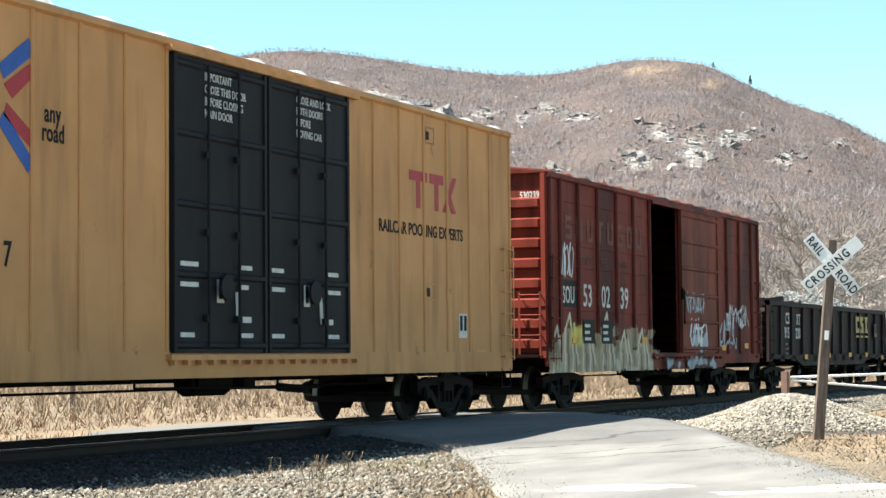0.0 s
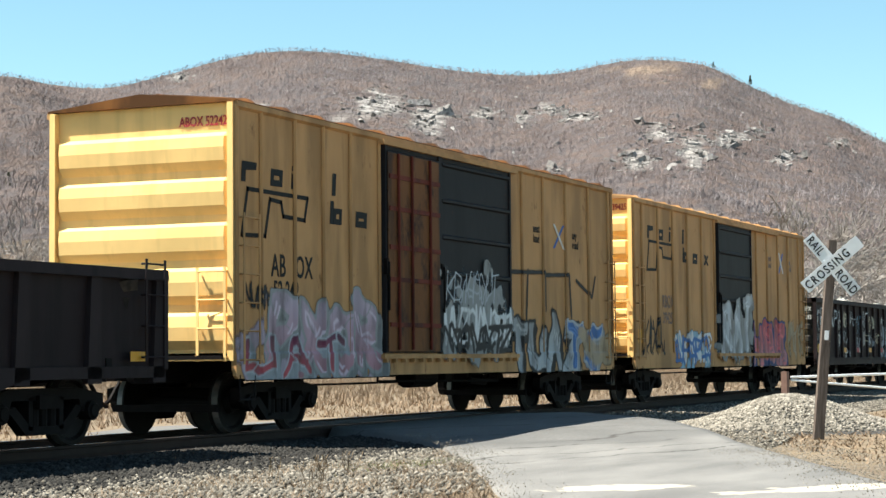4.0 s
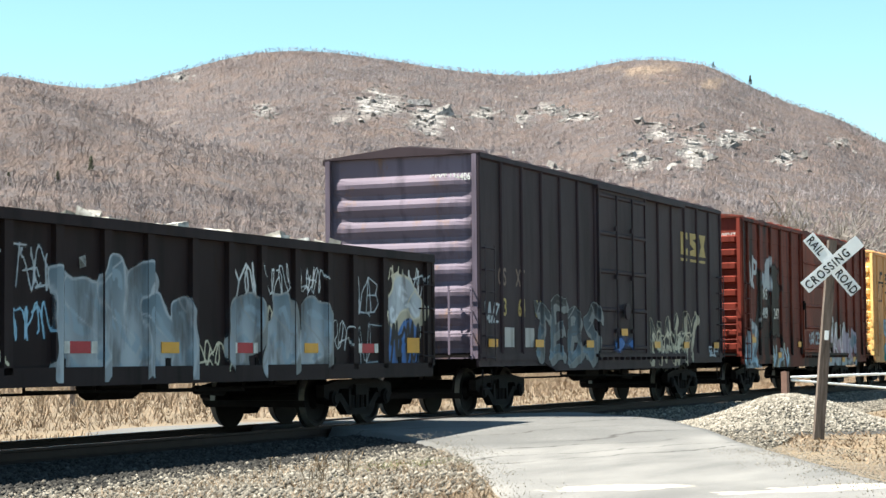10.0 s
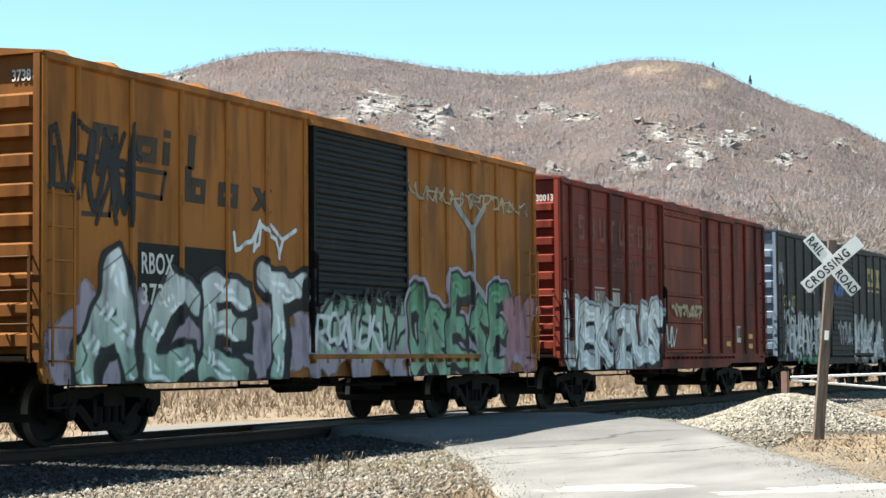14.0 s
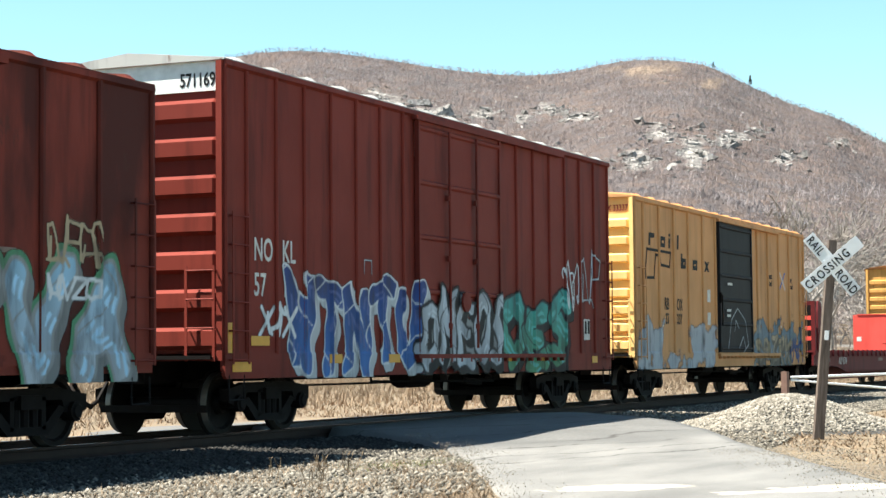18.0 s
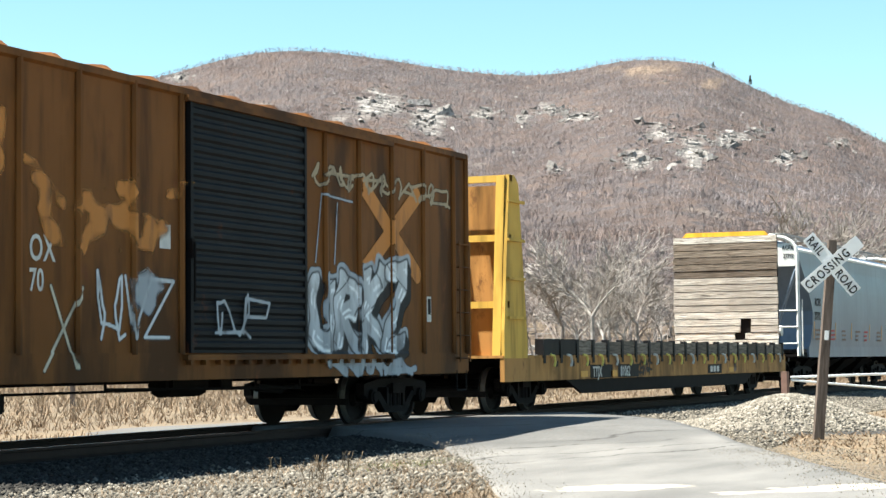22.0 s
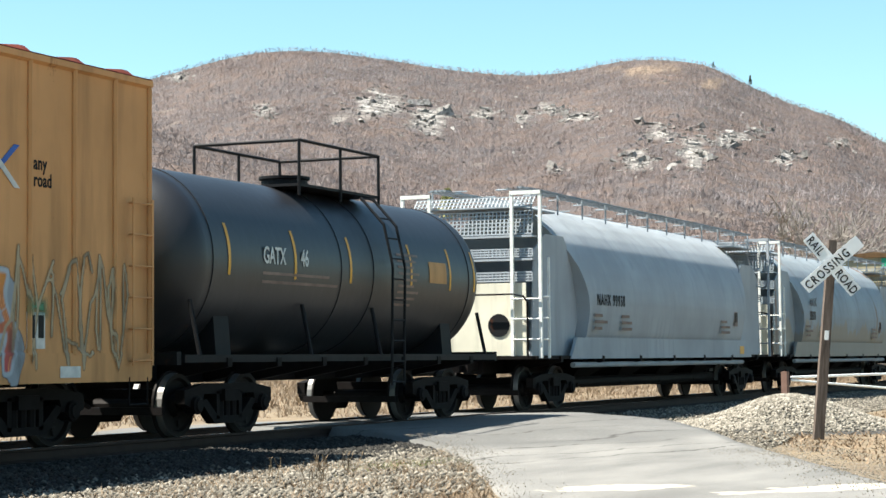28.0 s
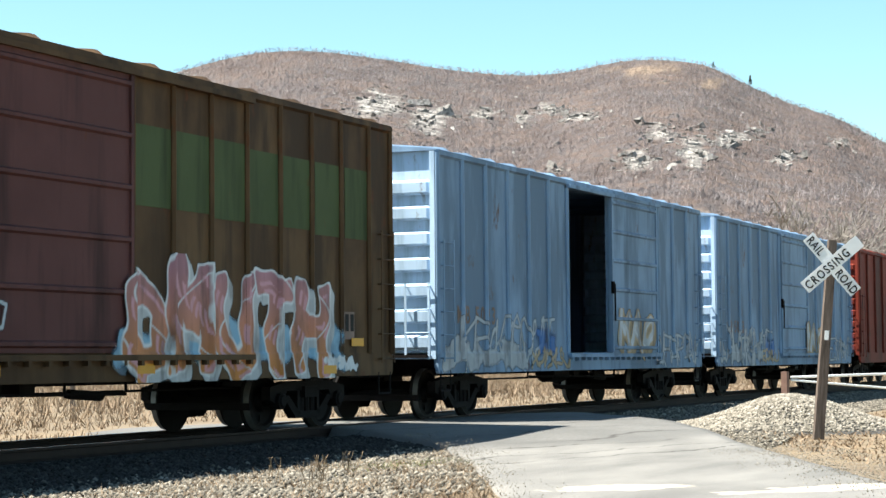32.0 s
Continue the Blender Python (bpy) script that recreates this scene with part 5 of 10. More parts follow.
class Wall:
    """A painted patch of a car's side, kept as colours over a fine grid that follows the relief."""

    def __init__(self, x0, x1, z0, z1, cell=0.021):
        self.xs = np.arange(x0, x1 + cell, cell)
        self.zs = np.arange(z0, z1 + cell, cell)
        self.X, self.Z = np.meshgrid(self.xs, self.zs)
        self.rgb = np.zeros((*self.X.shape, 3))
        self.a = np.zeros(self.X.shape)

    def put(self, mask, colour):
        m = np.clip(mask, 0, 1)[..., None]
        c = np.asarray(colour)
        a = self.a[..., None]
        out = m + a * (1 - m)
        self.rgb = np.where(out > 1e-4, (c * m + self.rgb * a * (1 - m)) / np.maximum(out, 1e-4), self.rgb)
        self.a = out[..., 0]

    def away(self, lines, bent=None, square=False):
        """Distance to the lines; bent: a seed by which the sheet is warped, as a hand would; square: blunt corners."""
        d = np.full(self.X.shape, 9.0)
        X, Z = self.X, self.Z
        if bent is not None:
            X = X + 0.055 * np.sin(Z * 5.1 + bent) + 0.035 * np.sin(X * 6.3 + Z * 9.7 + bent * 2.3)
            Z = Z + 0.05 * np.sin(self.X * 4.3 + bent * 1.7) + 0.03 * np.sin(self.X * 10.1 - self.Z * 5.9 + bent)
        for line in lines:
            for (ax, az), (bx, bz) in zip(line, line[1:]):
                vx, vz = bx - ax, bz - az
                i0, i1 = np.searchsorted(self.xs, (min(ax, bx) - 0.75, max(ax, bx) + 0.75))
                if i0 == i1:
                    continue
                x, z = X[:, i0:i1], Z[:, i0:i1]
                t = np.clip(((x - ax) * vx + (z - az) * vz) / (vx * vx + vz * vz + 1e-9), 0, 1)
                px, pz = np.abs(x - ax - t * vx), np.abs(z - az - t * vz)
                d[:, i0:i1] = np.minimum(d[:, i0:i1], np.sqrt(np.sqrt(px * px * px * px + pz * pz * pz * pz)) if square else np.hypot(px, pz))
        return d

    def cloud(self, x0, x1, z0, z1, colour, seed, ragged=0.25):
        gx, gz = np.append(self.xs[::5], self.xs[-1] + 0.2), np.append(self.zs[::5], self.zs[-1] + 0.2)
        n = np.array([[noise.noise((x * 1.7, z * 2.3, seed)) + 0.6 * noise.noise((x * 5, z * 5, seed)) for x in gx] for z in gz])
        n = np.stack([np.interp(self.xs, gx, row) for row in n])
        n = np.stack([np.interp(self.zs, gz, n[:, i]) for i in range(n.shape[1])], 1)
        e = np.minimum(np.minimum(self.X - x0, x1 - self.X), np.minimum(self.Z - z0, (z1 - self.Z))) + n * ragged
        self.put(np.clip(e / 0.14, 0, 0.92), colour)

    def piece(self, words, x0, x1, z0, z1, fill, edge, seed, fat=0.17, halo=None, fill2=None, lean=0.1, edge_w=0.055):
        """Fat outlined letters side by side."""
        rnd = random.Random(seed)
        w = (x1 - x0) / len(words)
        h = z1 - z0
        jobs = []
        for i, ch in enumerate(words):
            sc, dz = rnd.uniform(0.85, 1.1), rnd.uniform(-0.05, 0.05) * h
            lines = []
            for line in GLYPHS[ch]:
                lines.append([(x0 + i * w + w * (0.16 + 0.68 * (u + rnd.uniform(-0.07, 0.07))) + lean * (v - 0.5) * h, z0 + dz + fat * h * 0.6 + (h * (1 - fat * 1.2)) * sc * (v + rnd.uniform(-0.05, 0.05))) for u, v in line])
            jobs.append(self.away(lines, seed + i, True))
        th = fat * min(h, w * 1.3) * 0.75
        if halo:
            for d in jobs:
                self.put((th + edge_w + 0.07 - d) / 0.02, PAINTS[halo])
        for d in jobs:             # a drop shadow behind the letters
            for j in (2, 4, 6):
                self.put((th + edge_w * 0.6 - shifted(d, j, j)) / 0.02, np.asarray(PAINTS[edge]) * 0.7)
        for k, d in enumerate(jobs):
            self.put((th + edge_w - d) / 0.02, PAINTS[edge])
            f = np.asarray(PAINTS[fill])[None, None]
            if fill2:
                t = np.clip((self.Z - z0) / h, 0, 1)[..., None]
                f = f * t + np.asarray(PAINTS[fill2])[None, None] * (1 - t)
            f = f * np.ones((*self.X.shape, 1)) * (1 + 0.18 * np.sin(self.X * 9 + k)[..., None])
            self.put((th - d) / 0.02, f)
            glint = np.clip((th * 0.24 - np.abs(shifted(d, 3, 2) - th * 0.35)) / 0.02, 0, 1) * (np.sin(self.X * 7 + self.Z * 11 + k) > 0.2) * (d < th)
            vein = np.clip((0.10 - np.abs(np.sin(2.9 * self.X + 1.4 * np.sin(4.3 * self.Z + k) + seed))) / 0.06, 0, 1) * (d < th)
            self.put(vein * 0.85, PAINTS[edge])
            self.put(glint * 0.8, np.minimum(1, np.asarray(PAINTS[fill]) * 1.5 + 0.05))

    def tag(self, x0, x1, z0, z1, colour, seed, pen=0.016, strokes=5):
        """A quick scrawl."""
        rnd = random.Random(seed)
        lines = []
        n = strokes
        for i in range(n):
            cx = x0 + (x1 - x0) * (i + 0.5) / n
            ww, hh = (x1 - x0) / n, (z1 - z0)
            if rnd.random() < 0.3:
                g = GLYPHS[rnd.choice("ABEKMNORSTUZXPVY")]
                lines += [[(cx + ww * (u - 0.5) * 1.05 + 0.12 * hh * (v - 0.5), z0 + hh * (0.1 + 0.8 * v) + rnd.uniform(-0.03, 0.03)) for u, v in ln] for ln in g]
            else:                  # joined-up loops, then a flick
                a1, a2, p1, p2 = rnd.uniform(7, 13), rnd.uniform(8, 15), rnd.uniform(0, 6), rnd.uniform(0, 6)
                lines.append([(cx + ww * 1.25 * (k / 18 - 0.5) + 0.3 * ww * math.cos(a1 * k / 18 + p1), z0 + hh * (0.5 + 0.36 * math.sin(a2 * k / 18 + p2) + 0.13 * math.sin(2.3 * a2 * k / 18 + p1))) for k in range(19)])
                if rnd.random() < 0.4:
                    zf = z0 + hh * rnd.uniform(0.05, 0.9)
                    lines.append([(cx - ww * 0.6, zf), (cx + ww * 0.5, zf + hh * rnd.uniform(-0.15, 0.2)), (cx + ww * 0.7, zf - hh * 0.1)])
        self.put((pen + 0.012 - self.away(lines)) / 0.015, PAINTS[colour])

    def strokes(self, lines, colour, pen=0.03):
        self.put((pen - self.away(lines)) / 0.015, PAINTS[colour])

    def lay(self, car, length, depth_of, label, sill=None):
        """Makes the mesh: x is measured from the car's front."""
        nz, nx = self.X.shape
        ins = self.a > 0.04
        keep = ins[:-1, :-1] | ins[1:, :-1] | ins[:-1, 1:] | ins[1:, 1:]
        y = np.array([depth_of(x - length / 2) for x in self.xs])
        yy = np.repeat(y[None], nz, 0)
        if sill:                   # the sill stands proud of the sheets
            yy = np.where(self.Z < sill, np.minimum(yy, -SIDE_Y - 0.029), yy)
        v = np.stack([self.X - length / 2, yy, self.Z], -1).reshape(-1, 3)
        k = np.argwhere(keep)
        i = k[:, 0] * nx + k[:, 1]
        f = np.stack([i, i + 1, i + nx + 1, i + nx], -1)
        used, inv = np.unique(f, return_inverse=True)
        f = inv.reshape(-1, 4)
        me = bpy.data.meshes.new("graffiti")
        me.vertices.add(len(used))
        me.vertices.foreach_set("co", v[used].reshape(-1))
        me.loops.add(f.size)
        me.loops.foreach_set("vertex_index", f.reshape(-1).astype(np.int32))
        me.polygons.add(len(f))
        me.polygons.foreach_set("loop_start", np.arange(len(f), dtype=np.int32) * 4)
        me.update(calc_edges=True)
        at = me.color_attributes.new("paint", "FLOAT_COLOR", "POINT")
        c = np.concatenate([np.clip(self.rgb.reshape(-1, 3)[used], 0, 1), self.a.reshape(-1, 1)[used]], -1)
        at.data.foreach_set("color", c.reshape(-1))
        return part("graffiti", me, SPRAY, car, label)


def box_depth(ribs, rib_w, rib_d, doors=()):
    """How far out the paint lies along a boxcar's side."""
    ribs = np.asarray(ribs)

    def f(x):
        for a, b in doors:
            if a < x < b:
                return -SIDE_Y - 0.106
        return -SIDE_Y - (rib_d + 0.003 if np.min(np.abs(ribs - x)) < rib_w / 2 else 0.0105)
    return f


def gon_depth(posts, w):
    posts = np.asarray(posts)
    return lambda x: -SIDE_Y + (0.016 if np.min(np.abs(posts - x)) < w / 2 else 0.085)


# ---------------------------------------------------------------- the train, from its head; places are metres along it
GON_POSTS = [0.1, 1.72, 2.95, 3.72, 4.66, 5.62, 6.6, 7.55, 8.6, 9.52, 10.4, 11.37, 12.38, 13.2, 14.24, 15.88]
RAIL_POSTS = [0.06, 0.6, 1.73, 2.84, 3.98, 5.15, 6.24, 9.5, 10.2, 11.31, 12.46, 13.64, 14.85]
# the train's cars
boxcar_1 = boxcar("double_door_boxcar", 14.0, 32.17, "tall yellow boxcar with black double plug doors", YELLOW, SUNLIT_END_YELLOW, DOOR_BLACK, (6.68, 9.06), h=5.06, ribs=20, rib_w=0.06, rib_d=0.03,
                  door_style="plug", second=(9.12, 11.57), low=0.78)
boxcar_2 = boxcar("boxcar", 33.95, 49.56, "brown-red boxcar with its door slid open and grey graffiti", BOX_RED, BOX_RED, DOOR_RED, (6.4, 8.45), h=4.52, ribs=13, rib_w=0.12, rib_d=0.06,
                  end_style="bar", end_ribs=8, notch=True, low=0.74, roof=BOX_BROWN, open_to=(8.4, 11.45), sheet_lines=True,
                  posts=[0.15, 0.73, 1.75, 2.89, 4.06, 5.19, 6.30, 11.50, 12.52, 13.67, 14.85, 15.52])
gon_1 = gondola("gondola", 50.76, 66.6, "black gondola piled with old ties and gravel", h=2.50, posts=13, post_w=0.34, taper=0.12, belly=0.16)
gon_2 = gondola("gondola", 68.1, 83.84, "black low gondola loaded with broken ties", h=2.13, posts=12, post_w=0.22, taper=0.08, belly=0.2, low=0.62, end=MAUVE_END, end_round=True, end_ribs=3)
boxcar_3 = boxcar("boxcar", 85.46, 100.94, "yellow boxcar with one rusty and one black door, graffiti below", YELLOW_OLD, SUNLIT_END_YELLOW, DOOR_BLACK, (4.5, 6.6), h=4.48, ribs=15, rib_w=0.07, end_ribs=5,
                  second=(6.6, 9.7), roof=YELLOW_RUST,
                  posts=[0.06, 0.72, 1.69, 2.56, 3.44, 4.42, 9.78, 10.4, 11.48, 12.70, 14.0, 15.2, 15.42])
boxcar_4 = boxcar("boxcar", 102.3, 117.8, "yellow boxcar with a black door and worn graffiti", YELLOW_OLD, SUNLIT_END_YELLOW, DOOR_BLACK, (6.4, 9.5), h=4.41, ribs=15, rib_w=0.07, end_ribs=6, roof=YELLOW_OLD,
                  posts=RAIL_POSTS + [15.44])
gon_3 = gondola("gondola", 119.35, 135.34, "black gondola scrawled with pale graffiti tags", h=2.70, posts=16, end=GON_END, places=GON_POSTS)
gon_4 = gondola("gondola", 136.48, 152.45, "black gondola scrawled with white and blue tags", h=2.74, posts=16, end=GON_END, places=GON_POSTS)
gon_5 = gondola("gondola", 153.6, 169.65, "black gondola with large white graffiti letters", h=2.72, posts=16, end=GON_END, places=GON_POSTS)
gon_6 = gondola("gondola", 170.68, 186.73, "black gondola with pale blue graffiti and a heap of rubble", h=2.70, posts=16, end=GON_END, places=GON_POSTS)
boxcar_5 = boxcar("boxcar", 188.55, 203.87, "very dark boxcar with a paler purple end and yellow-white outlines", BOX_PURPLE, END_PURPLE, BOX_PURPLE, (6.1, 9.2), h=4.57, ribs=15, rib_w=0.08, end_style="round", end_ribs=8,
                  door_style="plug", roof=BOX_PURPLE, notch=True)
boxcar_6 = boxcar("boxcar", 205.78, 221.07, "brown boxcar with a paler red door and grey graffiti", BOX_BROWN, BOX_RED, DOOR_RED, (6.4, 9.45), h=4.55, ribs=13, rib_w=0.12, rib_d=0.06, end_style="bar", end_ribs=9,
                  notch=True, low=0.70, roof=BOX_BROWN, sheet_lines=True,
                  posts=[0.06, 0.6, 1.73, 2.92, 4.02, 5.19, 6.3, 9.52, 10.15, 11.22, 12.36, 13.51, 14.6, 15.23])
boxcar_7 = boxcar("boxcar", 222.5, 237.75, "mustard-yellow boxcar with a black door and blue graffiti", YELLOW, SUNLIT_END_YELLOW, DOOR_BLACK, (6.3, 9.35), h=4.44, ribs=14, rib_w=0.09, end_style="bar", end_ribs=8, roof=YELLOW,
                  posts=RAIL_POSTS + [15.19])
boxcar_8 = boxcar("boxcar", 239.04, 254.45, "rusty orange boxcar with dark ribbed door and green graffiti", ORANGE_OLD, YELLOW_RUST, BLACK_PAINT, (6.45, 9.65), h=4.52, ribs=14, rib_w=0.09, end_style="bar", end_ribs=9,
                  door_style="ribbed", roof=ORANGE_OLD,
                  posts=[0.06, 0.72, 1.85, 2.99, 4.14, 5.22, 6.33, 9.72, 10.3, 11.36, 12.43, 13.52, 14.5, 15.35])
boxcar_9 = boxcar("boxcar", 255.75, 271.16, "brown-red boxcar with silver bubble-letter graffiti", BOX_RED, BOX_RED, DOOR_RED, (6.4, 9.45), h=4.46, ribs=13, rib_w=0.12, rib_d=0.06, end_style="bar", end_ribs=9, notch=True,
                  low=0.74, roof=BOX_BROWN, sheet_lines=True,
                  posts=[0.06, 0.6, 1.73, 2.92, 4.02, 5.19, 6.3, 9.52, 10.15, 11.22, 12.36, 13.51, 14.6, 15.35])
boxcar_10 = boxcar("boxcar", 272.62, 288.06, "dark grey boxcar with silver graffiti and a green patch", BOX_NAVY, BLUE_GREY, BOX_NAVY, (6.3, 9.5), h=4.40, ribs=14, rib_w=0.1, end_style="bar", end_ribs=7, notch=True, roof=BOX_NAVY, sheet_lines=True, door_style="ribbed")
boxcar_11 = boxcar("boxcar", 289.45, 304.55, "brown-red boxcar with grey and green graffiti", BOX_RED, BOX_RED, BOX_BROWN, (6.3, 9.3), h=4.42, ribs=13, rib_w=0.09, end_style="bar", end_ribs=8, notch=True, roof=BOX_BROWN)
boxcar_12 = boxcar("boxcar", 306.23, 321.82, "tall red-brown boxcar with white end top and blue graffiti", BOX_RED_NEW, BOX_RED_NEW, BOX_RED_NEW, (6.04, 9.53), h=5.0, ribs=19, rib_w=0.06, rib_d=0.04,
                   end_style="bar", end_ribs=7, roof=ROOF_GREY, door_style="plug", top_end=WHITE_PAINT,
                  posts=[0.06] + [0.62 + 0.83 * k for k in range(7)] + [9.6 + 0.84 * k for k in range(8)])
boxcar_13 = boxcar("boxcar", 323.45, 338.86, "yellow boxcar with a black door and washed-out graffiti", YELLOW, SUNLIT_END_YELLOW, DOOR_BLACK, (6.4, 9.45), h=4.45, ribs=14, rib_w=0.08, end_style="bar", end_ribs=8, roof=YELLOW,
                  posts=RAIL_POSTS + [15.35])
flat_1 = red_flat("bulkhead_flatcar", 340.2, 360.3, "dark red flatcar with one open and one plated bulkhead")
boxcar_14 = boxcar("boxcar", 362.1, 377.55, "rusty yellow boxcar with a grey ribbed door and white graffiti", YELLOW_RUST, SUNLIT_END_AMBER, BLACK_PAINT, (6.35, 9.5), h=4.47, ribs=14, rib_w=0.1, rib_d=0.06, end_style="bar", end_ribs=9,
                   door_style="ribbed", roof=YELLOW_RUST,
                  posts=RAIL_POSTS + [15.39])
flat_2 = plank_flat("bulkhead_flatcar", 379.2, 399.75, "rusty yellow flatcar with edge timbers and a weathered plank bulkhead")
hopper_1 = smooth_hopper("covered_hopper", 401.45, 416.58, "smooth blue-grey covered hopper with white end ladders")
hopper_2 = ribbed_hopper("covered_hopper", 417.95, 429.35, "short tan covered hopper with upright ribs and rusty bays")
hopper_3 = smooth_hopper("covered_hopper", 430.55, 445.6, "smooth grey covered hopper with white end ladders")
boxcar_15 = boxcar("boxcar", 446.85, 462.4, "yellow boxcar with a black door and grey graffiti", YELLOW, SUNLIT_END_YELLOW, DOOR_BLACK, (6.5, 9.5), h=4.47, ribs=15, rib_w=0.07, end_ribs=6, roof=BOX_BROWN,
                  posts=[0.06, 0.72, 1.61, 2.52, 3.43, 4.32, 5.24, 6.42, 9.58, 10.31, 11.21, 12.13, 13.04, 13.9, 14.74, 15.49])
tank_1 = tank_car("tank_car", 463.25, 473.85, "glossy black tank car with yellow upright strips and a railed platform")
hopper_4 = round_hopper("covered_hopper", 475.9, 493.0, "round-sided pale grey covered hopper with white railed ends", GREY_HOP, 1.65)
hopper_5 = round_hopper("covered_hopper", 494.2, 511.4, "round-sided grey covered hopper with rusty streaks and white railed ends", GREY_HOP_OLD)
boxcar_16 = boxcar("boxcar", 513.9, 532.45, "long green and brown boxcar with a maroon door and pink graffiti", GREEN_BROWN, CREAM_END, DOOR_MAROON, (7.9, 11.15), h=4.63, ribs=19, rib_w=0.08, rib_d=0.06, end_style="bar", end_ribs=8, roof=GREEN_BROWN,
                  posts=[0.06] + [0.8 + 0.93 * k for k in range(8)] + [11.22 + 0.93 * k for k in range(8)] + [18.49])
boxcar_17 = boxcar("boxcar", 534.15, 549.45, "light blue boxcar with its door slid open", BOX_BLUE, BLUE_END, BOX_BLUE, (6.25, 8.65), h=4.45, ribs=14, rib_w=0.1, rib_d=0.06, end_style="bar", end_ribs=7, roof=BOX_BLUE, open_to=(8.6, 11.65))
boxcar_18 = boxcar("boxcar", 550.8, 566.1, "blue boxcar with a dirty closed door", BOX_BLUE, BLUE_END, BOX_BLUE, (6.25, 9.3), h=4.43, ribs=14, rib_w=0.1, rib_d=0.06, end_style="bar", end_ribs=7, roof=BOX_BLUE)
boxcar_19 = boxcar("boxcar", 567.5, 582.8, "brown-red boxcar with plain sides", BOX_RED, BOX_RED, DOOR_RED, (6.3, 9.3), h=4.42, ribs=13, rib_w=0.1, rib_d=0.06, end_style="bar", end_ribs=8, roof=BOX_RED)

heap(gon_1[0], "beams", -7.3, 1.0, 2.50, 0.12, 1, 44, 0.2, SCRAP, "heap of dark old ties")
heap(gon_1[0], "lumps", -1.6, 6.8, 2.42, 0.62, 2, 7000, 0.028, GRAVEL, "heap of pale grey gravel")
heap(gon_2[0], "beams", -7.3, 7.2, 2.19, 0.14, 3, 110, 0.2, SCRAP, "heap of dark broken ties")
for g, seed, spots in ((gon_3, 4, ((-7.0, -5.8), (-0.6, 0.6), (5.5, 6.4))), (gon_4, 5, ((-3.0, -2.0), (2.0, 3.4), (5.0, 5.6))), (gon_5, 6, ((-7.6, -4.6), (-3.8, -2.4), (3.2, 3.8))), (gon_6, 7, ((-7.7, -3.4), (-0.6, 0.2), (1.8, 3.6), (5.2, 6.2)))):
    heap(g[0], "lumps", -7.4, 7.4, 2.45, 0.0, seed, 260, 0.16, RUBBLE, "pale rubble and scrap below the rim")
    for k, (p, q) in enumerate(spots):
        heap(g[0], "lumps", p, q, 2.68, 0.26 if g is gon_6 else 0.16, seed * 9 + k, 70, 0.11, RUBBLE, "pile of pale rubble above the rim")


# ---------------------------------------------------------------- lettering, marks and graffiti, car by car (x from the car's front)
def words(c, text, x, z, size, mat=BLACK_LETTER, squeeze=0.75, spacing=1.05, y=None):
    return letters(c[0], text, x - c[1] / 2, z, size, mat, y, spacing, squeeze)


def block(c, name, outline, mat, y=None, label=""):
    """A plain painted shape: an outline of (x, z)."""
    yy = -SIDE_Y - 0.004 if y is None else y
    bm = prism(B(), [(x - c[1] / 2, z) for x, z in outline], "y", yy - 0.003, yy)
    bmesh.ops.recalc_face_normals(bm, faces=bm.faces)
    return part(name, bm, mat, c[0], label)


def rect(x0, x1, z0, z1):
    return [(x0, z0), (x1, z0), (x1, z1), (x0, z1)]


def ring(x0, x1, z0, z1, t):
    """A square ring as one closed band."""
    return [(x0, z0), (x1, z0), (x1, z1), (x0, z1), (x0, z0 + 0.001), (x0 + t, z0 + t), (x0 + t, z1 - t), (x1 - t, z1 - t), (x1 - t, z0 + t), (x0 + t, z0 + t - 0.001)]


